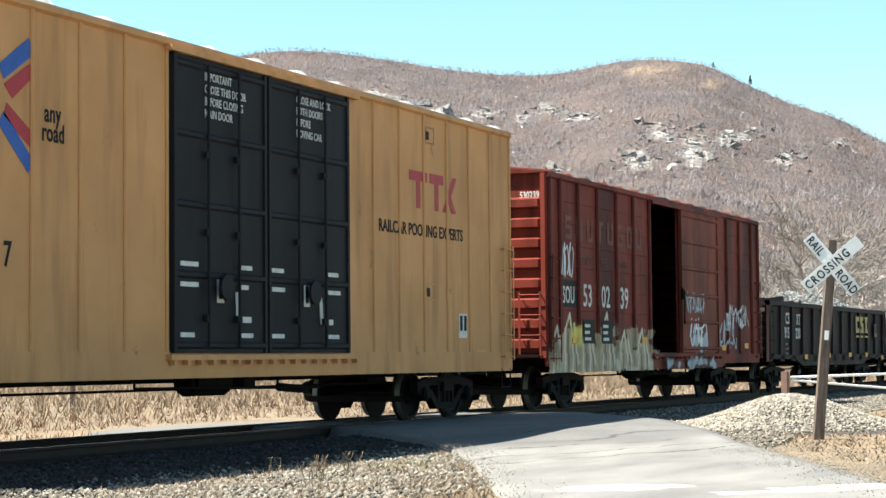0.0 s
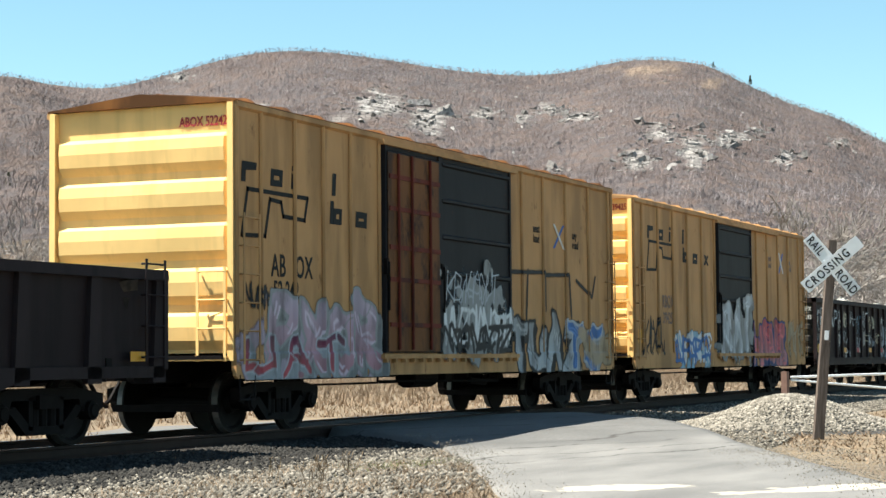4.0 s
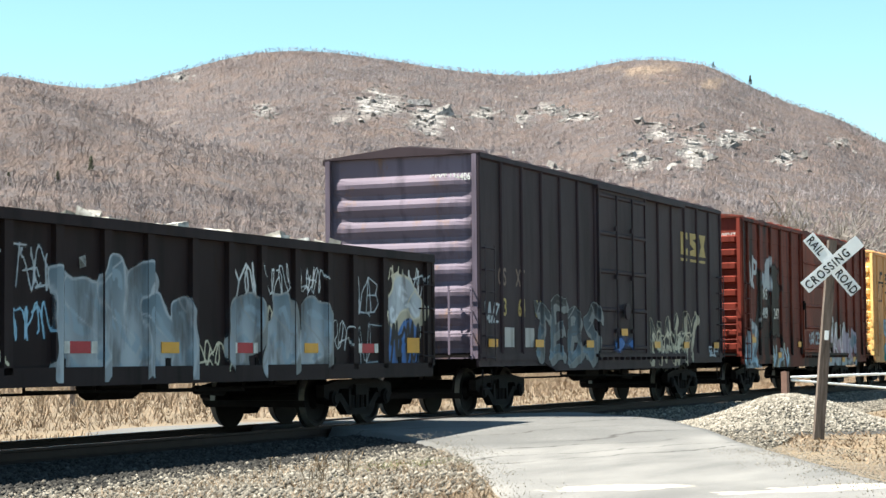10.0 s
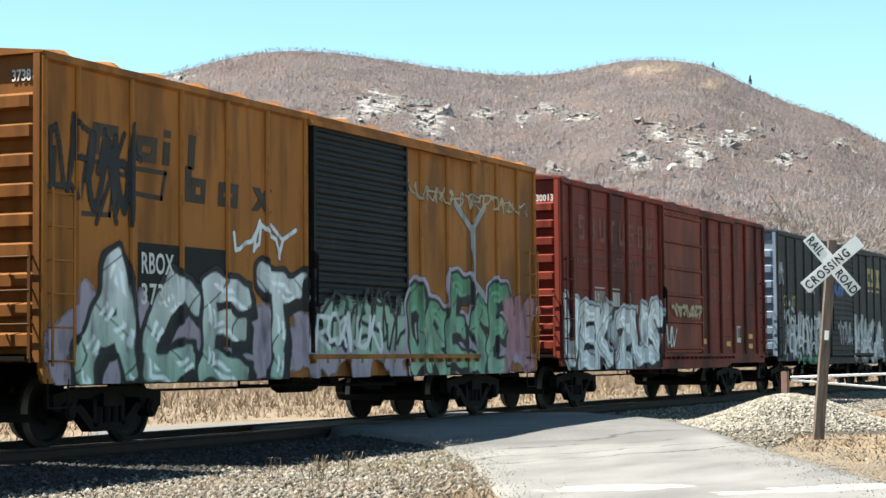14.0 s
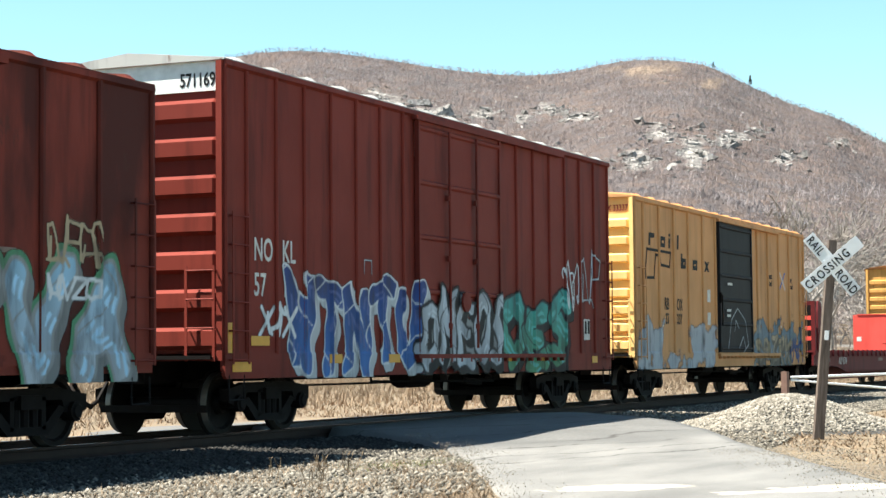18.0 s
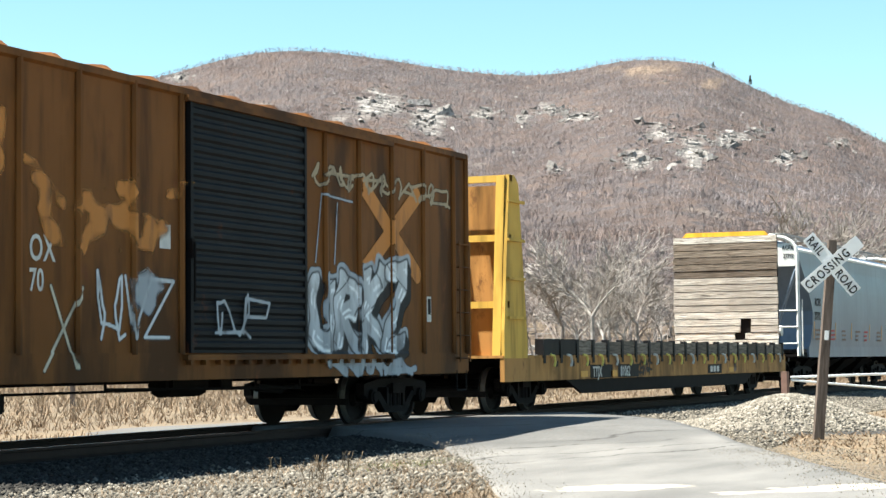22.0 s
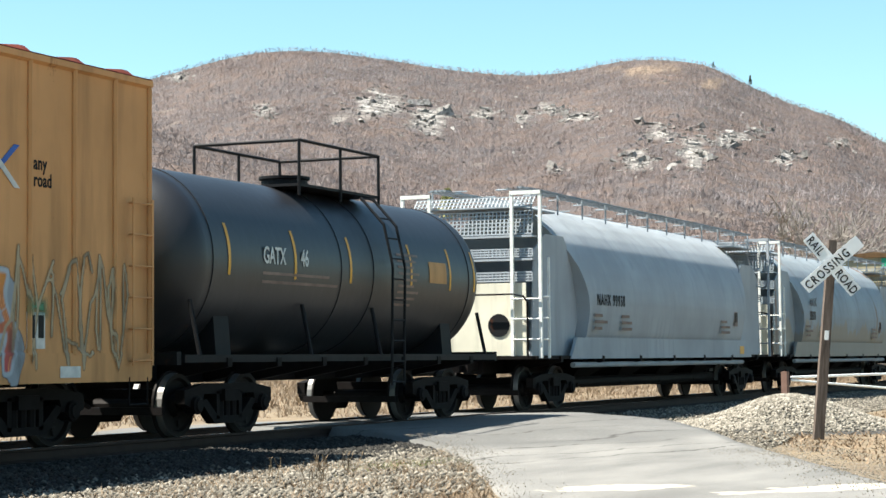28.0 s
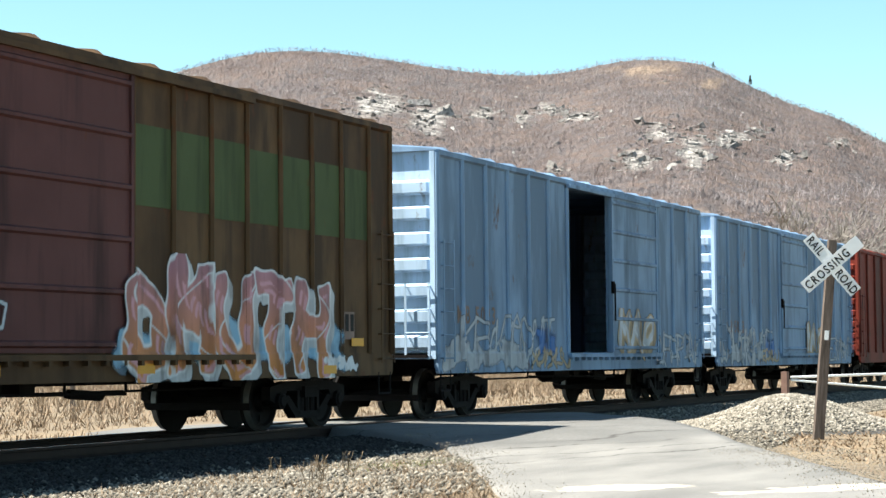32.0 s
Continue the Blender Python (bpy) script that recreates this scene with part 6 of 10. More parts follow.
def emblem(c, mat=BLACK_LETTER, at=(1.10, 1.83, 2.40, 3.05, 3.40, 4.32, 5.32), zs=0.0, line=(0.0, 0.0), cross=(12.60, 13.14, 3.25, 3.80), side=(11.50, 13.72), words_mat=None, size=1.0, skip=()):
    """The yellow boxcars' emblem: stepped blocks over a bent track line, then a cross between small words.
    at: where each of the seven blocks begins; line: how far the track line is moved."""
    lean = 0.10
    top, low = 3.54 + zs, 3.12 + zs

    def put(o, x, z, y=None):
        block(c, "emblem_block", [(x + (u + lean * v) * size, z + v * size) for u, v in o], mat, y)

    shapes = [
        [[(0.0, 0.0), (0.12, 0.0), (0.12, 0.16), (0.40, 0.18), (0.40, 0.28), (0.0, 0.28)]],
        [ring(0.0, 0.34, 0.0, 0.24, 0.09)],
        [rect(0.0, 0.12, 0.0, 0.22), rect(0.0, 0.12, 0.26, 0.33)],
        [rect(0.0, 0.12, 0.0, 0.33)],
        [rect(0.0, 0.11, 0.0, 0.34), ring(0.115, 0.38, 0.0, 0.24, 0.085)],
        [ring(0.0, 0.38, 0.0, 0.24, 0.10)],
        [[(0.0, 0.0), (0.14, 0.0), (0.42, 0.24), (0.28, 0.24)], [(0.28, 0.0), (0.42, 0.0), (0.14, 0.24), (0.0, 0.24)]],
    ]
    for k, x in enumerate(at):
        if k in skip:
            continue
        for i, o in enumerate(shapes[k]):
            put(o, x, top if k < 4 else low, -SIDE_Y - 0.0085 if k == 6 and i else None)
    dx, dz = line
    pts = [(2.62, 3.43), (2.53, 3.12), (1.90, 3.14), (1.84, 3.33), (1.52, 3.35), (1.38, 2.84), (0.74, 2.82), (0.90, 3.45), (2.62, 3.44)]
    for (ax, az), (bx, bz) in zip(pts, pts[1:]):
        d = Vector((bx - ax, bz - az)).normalized() * 0.03
        n = Vector((-d.y, d.x))
        block(c, "emblem_line", [(px + dx, pz + dz + zs) for px, pz in ((ax - d.x - n.x, az - d.y - n.y), (bx + d.x - n.x, bz + d.y - n.y), (bx + d.x + n.x, bz + d.y + n.y), (ax - d.x + n.x, az - d.y + n.y))], mat)
    if cross:
        x0, x1, z0, z1 = cross
        wm = words_mat or mat
        zc, t = (z0 + z1) / 2, 0.22 * (z1 - z0)
        for word, x, z in (("next", side[0], zc + 0.02), ("load", side[0], zc - 0.17), ("any", side[1], zc - 0.0), ("road", side[1], zc - 0.19)):
            words(c, word, x, z, 0.22, wm, 0.8)
        block(c, "cross_mark", [(x0, z0), (x0 + t, z0), (x1, z1), (x1 - t, z1)], BLUE_MARK)
        block(c, "cross_mark", [(x1 - t, z0), (x1, z0), (x0 + t, z1), (x0, z1)], WHITE_LETTER, -SIDE_Y - 0.0085)


def faded_blocks(c, x, z, h):
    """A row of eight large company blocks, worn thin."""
    w, t = 0.34, 0.085
    shapes = ([(w, h), (0, h), (0, h * 0.45), (w - t, h * 0.45), (w - t, t), (0, t), (0, 0), (w, 0), (w, h * 0.6), (t, h * 0.6), (t, h - t), (w, h - t)], ring(0, w, 0, h, t),
              [(0, 0), (w, 0), (w, h), (w - t, h), (w - t, t), (t, t), (t, h), (0, h)], [(w / 2 - t / 2, 0), (w / 2 + t / 2, 0), (w / 2 + t / 2, h - t), (w, h - t), (w, h), (0, h), (0, h - t), (w / 2 - t / 2, h - t)])
    for i, k in enumerate((0, 1, 2, 3, 2, 0, 1, 2)):
        block(c, "company_block", [(x + 0.62 * i + u, z + v) for u, v in shapes[k]], GHOST_LETTER, -SIDE_Y - 0.012)


def small_stencils(c, x, z, n, w=0.7, mat=BLACK_LETTER, seed=0, y=None):
    rnd = random.Random(seed)
    for i in range(n):
        plate(c[0], "stencil", x - c[1] / 2, x - c[1] / 2 + w * rnd.uniform(0.5, 1), z - i * 0.13, z - i * 0.13 + 0.06, mat, y)


def data_panel(c, x, z, mat=WHITE_LETTER, s=0.34, y=None):
    """A small framed data panel with bars."""
    yy = -SIDE_Y - 0.004 if y is None else y
    x0 = x - c[1] / 2
    plate(c[0], "data_panel", x0, x0 + s, z, z + s * 1.2, mat, yy)
    for k in range(2):
        plate(c[0], "data_bar", x0 + 0.04 + k * s * 0.5, x0 + s * 0.42 + k * s * 0.5, z + s * 0.35, z + s * 1.1, BLACK_LETTER, yy - 0.005)


def swoosh_blocks(c, x, z, w, h, mat, y=None):
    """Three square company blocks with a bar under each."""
    for k in range(3):
        x0 = x + k * w * 1.35
        if k == 0:
            o = [(x0, z), (x0 + w, z), (x0 + w, z + h * 0.3), (x0 + w * 0.45, z + h * 0.25), (x0 + w * 0.45, z + h * 0.75), (x0 + w, z + h * 0.7), (x0 + w, z + h), (x0, z + h)]
        elif k == 1:
            o = [(x0, z), (x0 + w, z), (x0 + w, z + h * 0.55), (x0 + w * 0.4, z + h * 0.72), (x0 + w, z + h * 0.8), (x0 + w, z + h), (x0, z + h), (x0, z + h * 0.5), (x0 + w * 0.6, z + h * 0.3), (x0, z + h * 0.2)]
        else:
            o = [(x0, z), (x0 + w, z), (x0 + w * 0.7, z + h * 0.5), (x0 + w, z + h), (x0, z + h), (x0 + w * 0.3, z + h * 0.5)]
        block(c, "company_block", o, mat, y)
        block(c, "company_bar", rect(x0, x0 + w * 0.9, z - h * 0.28, z - h * 0.16), mat, y)


def box_wall(c, rib_w, rib_d, spec, label, doors=(), z0=0.72, z1=4.2, x0=0.02, x1=None):
    w = Wall(x0, x1 or c[1] - 0.02, z0, z1)
    spec(w)
    w.lay(c[0], c[1], box_depth(c[2], rib_w, rib_d, [(a - c[1] / 2, b - c[1] / 2) for a, b in doors]), label, c[0]["sill"])


def gon_wall(c, spec, label, post_w=0.16, z0=0.76, z1=2.58):
    w = Wall(0.06, c[1] - 0.06, z0, z1)
    spec(w)
    w.lay(c[0], c[1], gon_depth(c[2], post_w), label)


# -- tall double-door boxcar
c = boxcar_1
for o in (rect(13.85, 14.55, 3.86, 4.02), rect(14.12, 14.28, 3.42, 3.86), rect(14.65, 15.2, 3.86, 4.02), rect(14.85, 15.0, 3.42, 3.86), [(15.15, 3.42), (15.32, 3.42), (15.75, 4.02), (15.58, 4.02)], [(15.55, 3.42), (15.72, 3.42), (15.42, 3.80), (15.33, 3.68)]):
    block(c, "company_block", o, RED_MARK, -SIDE_Y - 0.004 - 0.004 * (o[0][0] > 15.5))
words(c, "RAILCAR POOLING EXPERTS", 12.72, 2.98, 0.27, BLACK_LETTER, 0.93, 1.02)
for t, x, z in (("any", 4.05, 3.72), ("road", 4.0, 3.50)):
    words(c, t, x, z, 0.3, BLACK_LETTER, 0.75)
for o, m in (([(3.2, 4.25), (3.75, 4.62), (3.85, 4.45), (3.3, 4.1)], BLUE_MARK), ([(3.3, 4.05), (3.85, 4.38), (3.85, 4.2), (3.45, 3.9)], RED_MARK), ([(3.35, 3.85), (3.85, 3.55), (3.85, 3.35), (3.3, 3.7)], RED_MARK), ([(3.2, 3.6), (3.75, 3.1), (3.85, 3.25), (3.3, 3.75)], BLUE_MARK)):
    block(c, "cross_mark", o, m)
words(c, "7", 3.3, 2.05, 0.4)
for x, z, lines in ((7.45, 4.62, ("IMPORTANT", "CLOSE THIS DOOR", "BEFORE CLOSING", "MAIN DOOR")), (9.95, 4.62, ("CLOSE AND LOCK", "BOTH DOORS", "BEFORE", "MOVING CAR"))):
    for i, t in enumerate(lines):
        words(c, t, x + 0.02 * len(t) * 0, z - i * 0.16, 0.15, WHITE_LETTER, 0.8, y=-SIDE_Y - 0.067)
for x in (6.85, 8.3, 9.2, 10.9):
    small_stencils(c, x, 2.2, 3, 0.5, WHITE_LETTER, int(x * 10), -SIDE_Y - 0.067)
    small_stencils(c, x, 1.3, 2, 0.5, WHITE_LETTER, int(x * 7), -SIDE_Y - 0.067)
for x in (7.75, 10.15):
    block(c, "lock_mark", ring(x, x + 0.18, 1.75, 2.1, 0.05), WHITE_LETTER, -SIDE_Y - 0.067)
    block(c, "lock_mark", [(x + 0.5, 1.5), (x + 0.9, 1.5), (x + 0.9, 1.58), (x + 0.6, 1.58), (x + 0.55, 1.9), (x + 0.47, 1.9)], WHITE_LETTER, -SIDE_Y - 0.067)
data_panel(c, 15.8, 1.35)
plate(c[0], "yellow_plate", 16.55 - c[1] / 2, 16.95 - c[1] / 2, 1.0, 1.14, REFLECTOR)
for x, z in ((14.5, 4.5), (14.5, 1.95)):
    block(c, "hand_hold", ring(x, x + 0.34, z, z + 0.28, 0.03), YELLOW_OLD)
    block(c, "hand_hold_bracket", rect(x, x + 0.12, z + 0.06, z + 0.2), BLACK_LETTER, -SIDE_Y - 0.009)

# -- brown-red boxcar, door open
c = boxcar_2
for t, x in (("SOU", 0.85),):
    plate(c[0], "stencil_patch", 0.78 - c[1] / 2, 1.72 - c[1] / 2, 1.98, 2.5, BLACK_LETTER)
    words(c, t, x, 2.06, 0.46, WHITE_LETTER, 0.72, y=-SIDE_Y - 0.012)
for t, x in (("53", 2.02), ("02", 3.12), ("39", 4.3)):
    words(c, t, x, 2.02, 0.62, WHITE_LETTER, 0.85, y=-SIDE_Y - 0.012)
faded_blocks(c, 1.05, 3.3, 0.45)
for t, x in (("SERVES", 1.9), ("THE", 3.1), ("SOUTH", 4.2)):
    words(c, t, x, 2.85, 0.22, GHOST_LETTER, 0.85, 1.1, y=-SIDE_Y - 0.012)
for x in (2.0, 3.1):
    plate(c[0], "stencil_patch", x - c[1] / 2, x + 0.66 - c[1] / 2, 1.28, 1.75, BLACK_LETTER, -SIDE_Y - 0.02)
    small_stencils(c, x + 0.06, 1.6, 3, 0.5, WHITE_LETTER, 4, -SIDE_Y - 0.026)


def g(w):
    w.cloud(0.05, 6.3, 0.66, 1.25, PAINTS["cream"], 31, 0.3)
    w.cloud(0.05, 6.3, 0.72, 1.45, PAINTS["tan"], 32, 0.7)
    for k, (p, q, top) in enumerate(((0.1, 0.7, 1.3), (0.8, 1.7, 1.55), (1.8, 2.8, 1.35), (3.0, 3.9, 1.6), (4.1, 5.1, 1.25), (5.3, 6.2, 1.3))):
        w.cloud(p, q, 0.72, top, PAINTS["tan"], 2 + k, 0.4)
        w.strokes([[(p + 0.1, 0.74), (p + 0.2, top), (p + 0.45, top + 0.3), (p + 0.6, top - 0.2), (p + 0.55, 0.76)], [(p + 0.7, top + 0.1), (p + 0.85, 0.9)]], "cream", 0.05)
        w.strokes([[(p + 0.3, 0.74), (p + 0.35, top - 0.1)], [(p + 0.75, 0.74), (p + 0.7, top - 0.2)]], "umber", 0.035)
    w.cloud(1.2, 1.9, 1.2, 1.7, PAINTS["yellow"], 3, 0.2)
    w.tag(0.75, 1.45, 2.55, 3.3, "white", 3, 0.02, 3)
    w.tag(8.7, 10.2, 2.0, 2.5, "silver", 6, 0.02)
    w.cloud(9.0, 10.5, 1.15, 1.6, PAINTS["silver"], 8, 0.3)
    w.tag(9.0, 10.4, 1.2, 1.9, "white", 9, 0.03, 3)
    w.tag(11.6, 13.2, 1.15, 1.9, "silver", 8, 0.03, 4)
    w.tag(12.6, 14.4, 1.7, 2.3, "white", 11, 0.02, 5)
    w.cloud(7.2, 11.2, 0.72, 0.95, PAINTS["silver"], 7, 0.3)


box_wall(c, 0.12, 0.06, g, "grey and white graffiti, faded letters", ((6.4, 11.5),), 0.72, 3.4)
for x, z in ((1.35, 1.28), (3.3, 0.95), (5.7, 1.3), (12.0, 1.15), (14.1, 1.2)):
    plate(c[0], "reflector", x - c[1] / 2, x + 0.35 - c[1] / 2, z, z + 0.13, REFLECTOR, -SIDE_Y - 0.02)
letters(c[0], "530239", 1.05, 4.02, 0.22, WHITE_LETTER, -c[1] / 2 + 0.078, end=True)

# -- black gondola with gravel
c = gon_1
for t, x, z, s in (("CS", 1.75, 1.89, 0.44), ("XT", 3.0, 1.88, 0.42), ("915", 1.62, 1.50, 0.42), ("230", 2.9, 1.49, 0.42)):
    words(c, t, x, z, s, WHITE_LETTER, 0.82, 1.1, -SIDE_Y + 0.012)
swoosh_blocks(c, 11.0, 1.72, 0.5, 0.52, YELLOW_LETTER, -SIDE_Y + 0.012)
for x, z in ((3.95, 0.9), (6.9, 0.95), (9.9, 0.95), (12.4, 0.95), (15.0, 0.85)):
    plate(c[0], "reflector", x - c[1] / 2, x + 0.35 - c[1] / 2, z, z + 0.14, REFLECTOR, -SIDE_Y + 0.012)
small_stencils(c, 2.0, 1.3, 4, 0.4, FADED_LETTER, 3, -SIDE_Y + 0.08)
data_panel(c, 13.9, 1.6, FADED_LETTER, 0.36, -SIDE_Y + 0.012)
letters(c[0], "915230", 1.2, 2.2, 0.16, FADED_LETTER, -c[1] / 2 - 0.006, end=True)
# -- low black gondola
c = gon_2
words(c, "SCL", 1.6, 1.62, 0.4, FADED_LETTER, 0.82, 1.1, -SIDE_Y + 0.012)
words(c, "139105", 1.6, 1.26, 0.36, FADED_LETTER, 0.8, 1.1, -SIDE_Y + 0.012)
for x in (0.15, 4.4, 7.3, 10.3, 14.9):
    plate(c[0], "reflector", x - c[1] / 2, x + (0.8 if x < 1 else 0.34) - c[1] / 2, 1.0, 1.12, REFLECTOR, -SIDE_Y + 0.012)


def g(w):
    w.cloud(0.5, 1.0, 1.2, 1.6, PAINTS["tan"], 2, 0.3)
    w.tag(0.4, 1.2, 0.8, 0.98, "silver", 4, 0.02, 4)
    w.tag(9.0, 9.6, 0.85, 1.3, "grey", 5)


w = Wall(0.1, c[1] - 0.1, 0.7, 1.9)
g(w)
w.lay(c[0], c[1], gon_depth(c[2], 0.22), "faint graffiti on a dark gondola")

# -- yellow boxcar with two doors
c = boxcar_3
emblem(c, at=(0.19, 1.0, 1.6, 2.85, 2.78, 3.62, 4.0), zs=-0.14, line=(-0.53, 0.0), cross=(12.03, 12.66, 3.08, 3.54), side=(11.0, 13.1), skip=(6,))
words(c, "AB", 1.02, 2.16, 0.44)
words(c, "OX", 1.72, 2.16, 0.44)
words(c, "52 242", 1.08, 1.86, 0.34)
letters(c[0], "ABOX 52242", -0.05 + 1.35, 4.16, 0.22, RED_MARK, -c[1] / 2 + 0.085, end=True)
plate(c[0], "rust_panel", 4.55 - c[1] / 2, 6.5 - c[1] / 2, 1.12, 4.2, painted("rusted_door", (0.13, 0.055, 0.02), 0.9, seed=40, dirt=0.7, rustcol=(0.025, 0.014, 0.012), stain=0.7), -SIDE_Y - 0.104, "rusted inner door panel")
for x in (4.9, 5.4, 6.1):
    part("door_bar", bar(B(), (x - c[1] / 2, -SIDE_Y - 0.13, 1.15), (x - c[1] / 2, -SIDE_Y - 0.13, 4.2), 0.025, 6), BOX_BROWN, c[0])
for z in (1.5, 2.2, 2.7, 3.3, 3.8):
    part("door_bar", box(B(), 4.6 - c[1] / 2, 6.5 - c[1] / 2, -SIDE_Y - 0.125, -SIDE_Y - 0.105, z, z + 0.07), BOX_BROWN, c[0])


def g(w):
    w.cloud(0.05, 4.4, 0.76, 1.5, PAINTS["lilac"], 1, 0.5)
    w.piece("PXOR", 0.9, 4.4, 0.8, 1.85, "lilac", "grey", 2, 0.16, None, "pink", 0.0)
    w.piece("UAT", 0.1, 3.4, 0.76, 1.35, "purple", "silver", 12, 0.14, None, "red", 0.0, 0.03)
    w.cloud(6.7, 9.6, 1.1, 1.9, PAINTS["grey"], 3, 0.6)
    w.cloud(6.9, 9.0, 1.5, 2.4, PAINTS["grey"], 33, 0.8)
    w.tag(6.8, 9.0, 1.9, 2.5, "silver", 4, 0.012, 7)
    w.tag(6.7, 9.6, 1.2, 1.9, "white", 5, 0.03, 9)
    w.tag(6.7, 9.6, 1.1, 1.6, "black", 6, 0.04, 6)
    w.strokes([[(9.9, 2.55), (11.6, 2.6)], [(10.7, 2.6), (10.6, 1.7)], [(11.6, 1.9), (11.6, 2.55), (12.9, 2.6), (13.0, 1.8)], [(13.3, 2.5), (14.2, 2.2), (14.4, 2.6)]], "black", 0.045)
    w.piece("TUAZ", 9.8, 13.4, 0.76, 1.75, "grey", "black", 7, 0.18, None, "silver", 0.0)
    w.piece("IS".replace("I", "T"), 12.6, 14.8, 0.78, 1.7, "blue", "silver", 8, 0.15)
    w.cloud(13.5, 15.3, 0.8, 1.5, PAINTS["tan"], 9, 0.4)
    w.tag(0.3, 0.9, 1.7, 2.05, "black", 10, 0.02, 3)


box_wall(c, 0.07, 0.045, g, "layered graffiti in blue, grey and black", ((4.5, 9.75),), 0.74, 2.75)

# -- next yellow boxcar
c = boxcar_4
emblem(c, at=(1.02, 1.82, 2.60, 3.62, 3.64, 4.45, 5.35), zs=0.05, line=(0.24, 0.03), words_mat=FADED_LETTER)
words(c, "RBOX", 2.05, 2.1, 0.4, FADED_LETTER)
words(c, "39425", 2.1, 1.75, 0.36, FADED_LETTER)
letters(c[0], "39425", 1.1, 4.15, 0.22, RED_MARK, -c[1] / 2 + 0.085, end=True)


def g(w):
    w.cloud(6.5, 9.4, 1.1, 2.1, PAINTS["grey"], 1, 0.6)
    w.piece("RAT", 6.6, 9.3, 1.1, 2.4, "silver", "grey", 3, 0.16)
    w.piece("HRE", 9.6, 13.2, 0.8, 1.95, "red", "navy", 4, 0.24, None, "pink", 0.0)
    w.cloud(3.2, 5.6, 0.8, 1.4, PAINTS["sky"], 5, 0.5)
    w.tag(3.0, 5.8, 0.85, 1.6, "white", 6, 0.04, 5)
    w.tag(3.0, 5.6, 0.85, 1.5, "blue", 7, 0.04, 5)
    w.tag(0.6, 2.0, 1.0, 1.9, "black", 8, 0.025, 4)
    w.tag(13.5, 15.2, 0.9, 2.0, "tan", 9, 0.04, 4)


box_wall(c, 0.07, 0.045, g, "red, grey and blue graffiti low on the side", ((6.4, 9.6),), 0.74, 2.6)
reflectors(c[0], c[1], (0.5,), 1.3, 0.4, 0.3)

# -- four graffitied gondolas
TAGS = ("white", "white", "silver", "white", "sky", "cream", "silver")


def gon_tags(seed, busy=0.8, keep=(), extra=None):
    """Two to four scrawls one over the other in each panel; keep: panels left for larger work."""
    def g(w):
        rnd = random.Random(seed)
        for i, (p, q) in enumerate(zip(GON_POSTS, GON_POSTS[1:])):
            if i in keep:
                continue
            p, q = p + 0.13, q - 0.13
            cols = [(p, q)] if q - p < 1.2 else [(p, (p + q) / 2 - 0.05), ((p + q) / 2 + 0.05, q)]
            for x0, x1 in cols:
                z = rnd.uniform(2.3, 2.5)
                for _ in range(rnd.choice((3, 4, 4))):
                    hh = rnd.uniform(0.38, 0.72)
                    if z - hh < 0.82:
                        break
                    if rnd.random() < busy:
                        w.tag(x0, x1, z - hh, z, rnd.choice(TAGS), rnd.randrange(9999), rnd.choice((0.006, 0.01, 0.016)), rnd.choice((2, 2, 3, 3)))
                    z -= hh + rnd.uniform(0.0, 0.1)
        if extra:
            extra(w)
    return g


def bubble(w, x0, x1, z0, z1, letter, fill, edge, seed):
    w.piece(letter, x0, x1, z0, z1, fill, edge, seed, 0.32, None, "silver", 0.0, 0.03)


def ga(w):
    w.piece("R", 9.7, 10.3, 0.9, 2.2, "black", "silver", 3, 0.2, None, None, 0.1, 0.03)
    for i, (x0, x1) in enumerate(((10.5, 11.3), (11.5, 12.3))):
        w.piece("OU"[i], x0, x1, 0.85, 2.0, "black", "sky", 4 + i, 0.2, None, None, 0.0, 0.05)
    w.piece("O", 14.4, 15.6, 1.5, 2.4, "black", "white", 5, 0.16, None, None, 0.0, 0.04)
    w.cloud(6.8, 7.4, 1.2, 1.9, PAINTS["grey"], 4, 0.3)


def gb(w):
    w.cloud(8.7, 9.3, 0.9, 1.4, PAINTS["sky"], 4, 0.3)
    bubble(w, 0.4, 1.5, 1.3, 1.9, "R", "sky", "white", 6)


def gc(w):
    bubble(w, 0.5, 1.55, 1.35, 2.15, "O", "slate", "silver", 4)
    bubble(w, 1.85, 2.8, 1.3, 2.05, "B", "sky", "white", 5)
    for i, (x0, x1) in enumerate(((4.8, 5.5), (5.75, 6.5), (6.7, 7.45), (7.7, 8.5))):
        w.piece("MAUS"[i], x0, x1, 0.95, 2.25, "umber", "black", 5 + i, 0.26, None, "umber", 0.0, 0.04)
    for i, (x0, x1) in enumerate(((8.66, 9.48), (9.56, 10.38), (10.5, 11.34), (11.5, 12.34))):
        w.piece("HERT"[i], x0, x1, 1.02, 2.05, "white", "black", 6 + i, 0.17, None, "silver", 0.0, 0.03)
    bubble(w, 14.35, 15.5, 1.2, 1.95, "S", "sky", "white", 7)


def gd(w):
    for i, (x0, x1) in enumerate(((5.7, 6.55), (6.65, 7.5), (7.6, 8.5))):
        bubble(w, x0, x1, 0.8, 2.2 if i < 2 else 1.7, "BUN"[i], "slate", "silver", 4 + i)
    for i, (x0, x1) in enumerate(((9.6, 10.35), (10.5, 11.3), (11.5, 12.3))):
        bubble(w, x0, x1, 0.95, 1.9, "PAO"[i], "slate", "grey", 14 + i)
    w.cloud(14.4, 15.6, 0.85, 1.7, PAINTS["blue"], 7, 0.2)
    bubble(w, 14.4, 15.6, 1.6, 2.35, "A", "silver", "cream", 8)
    w.tag(14.4, 15.6, 0.85, 1.6, "black", 9, 0.03, 5)


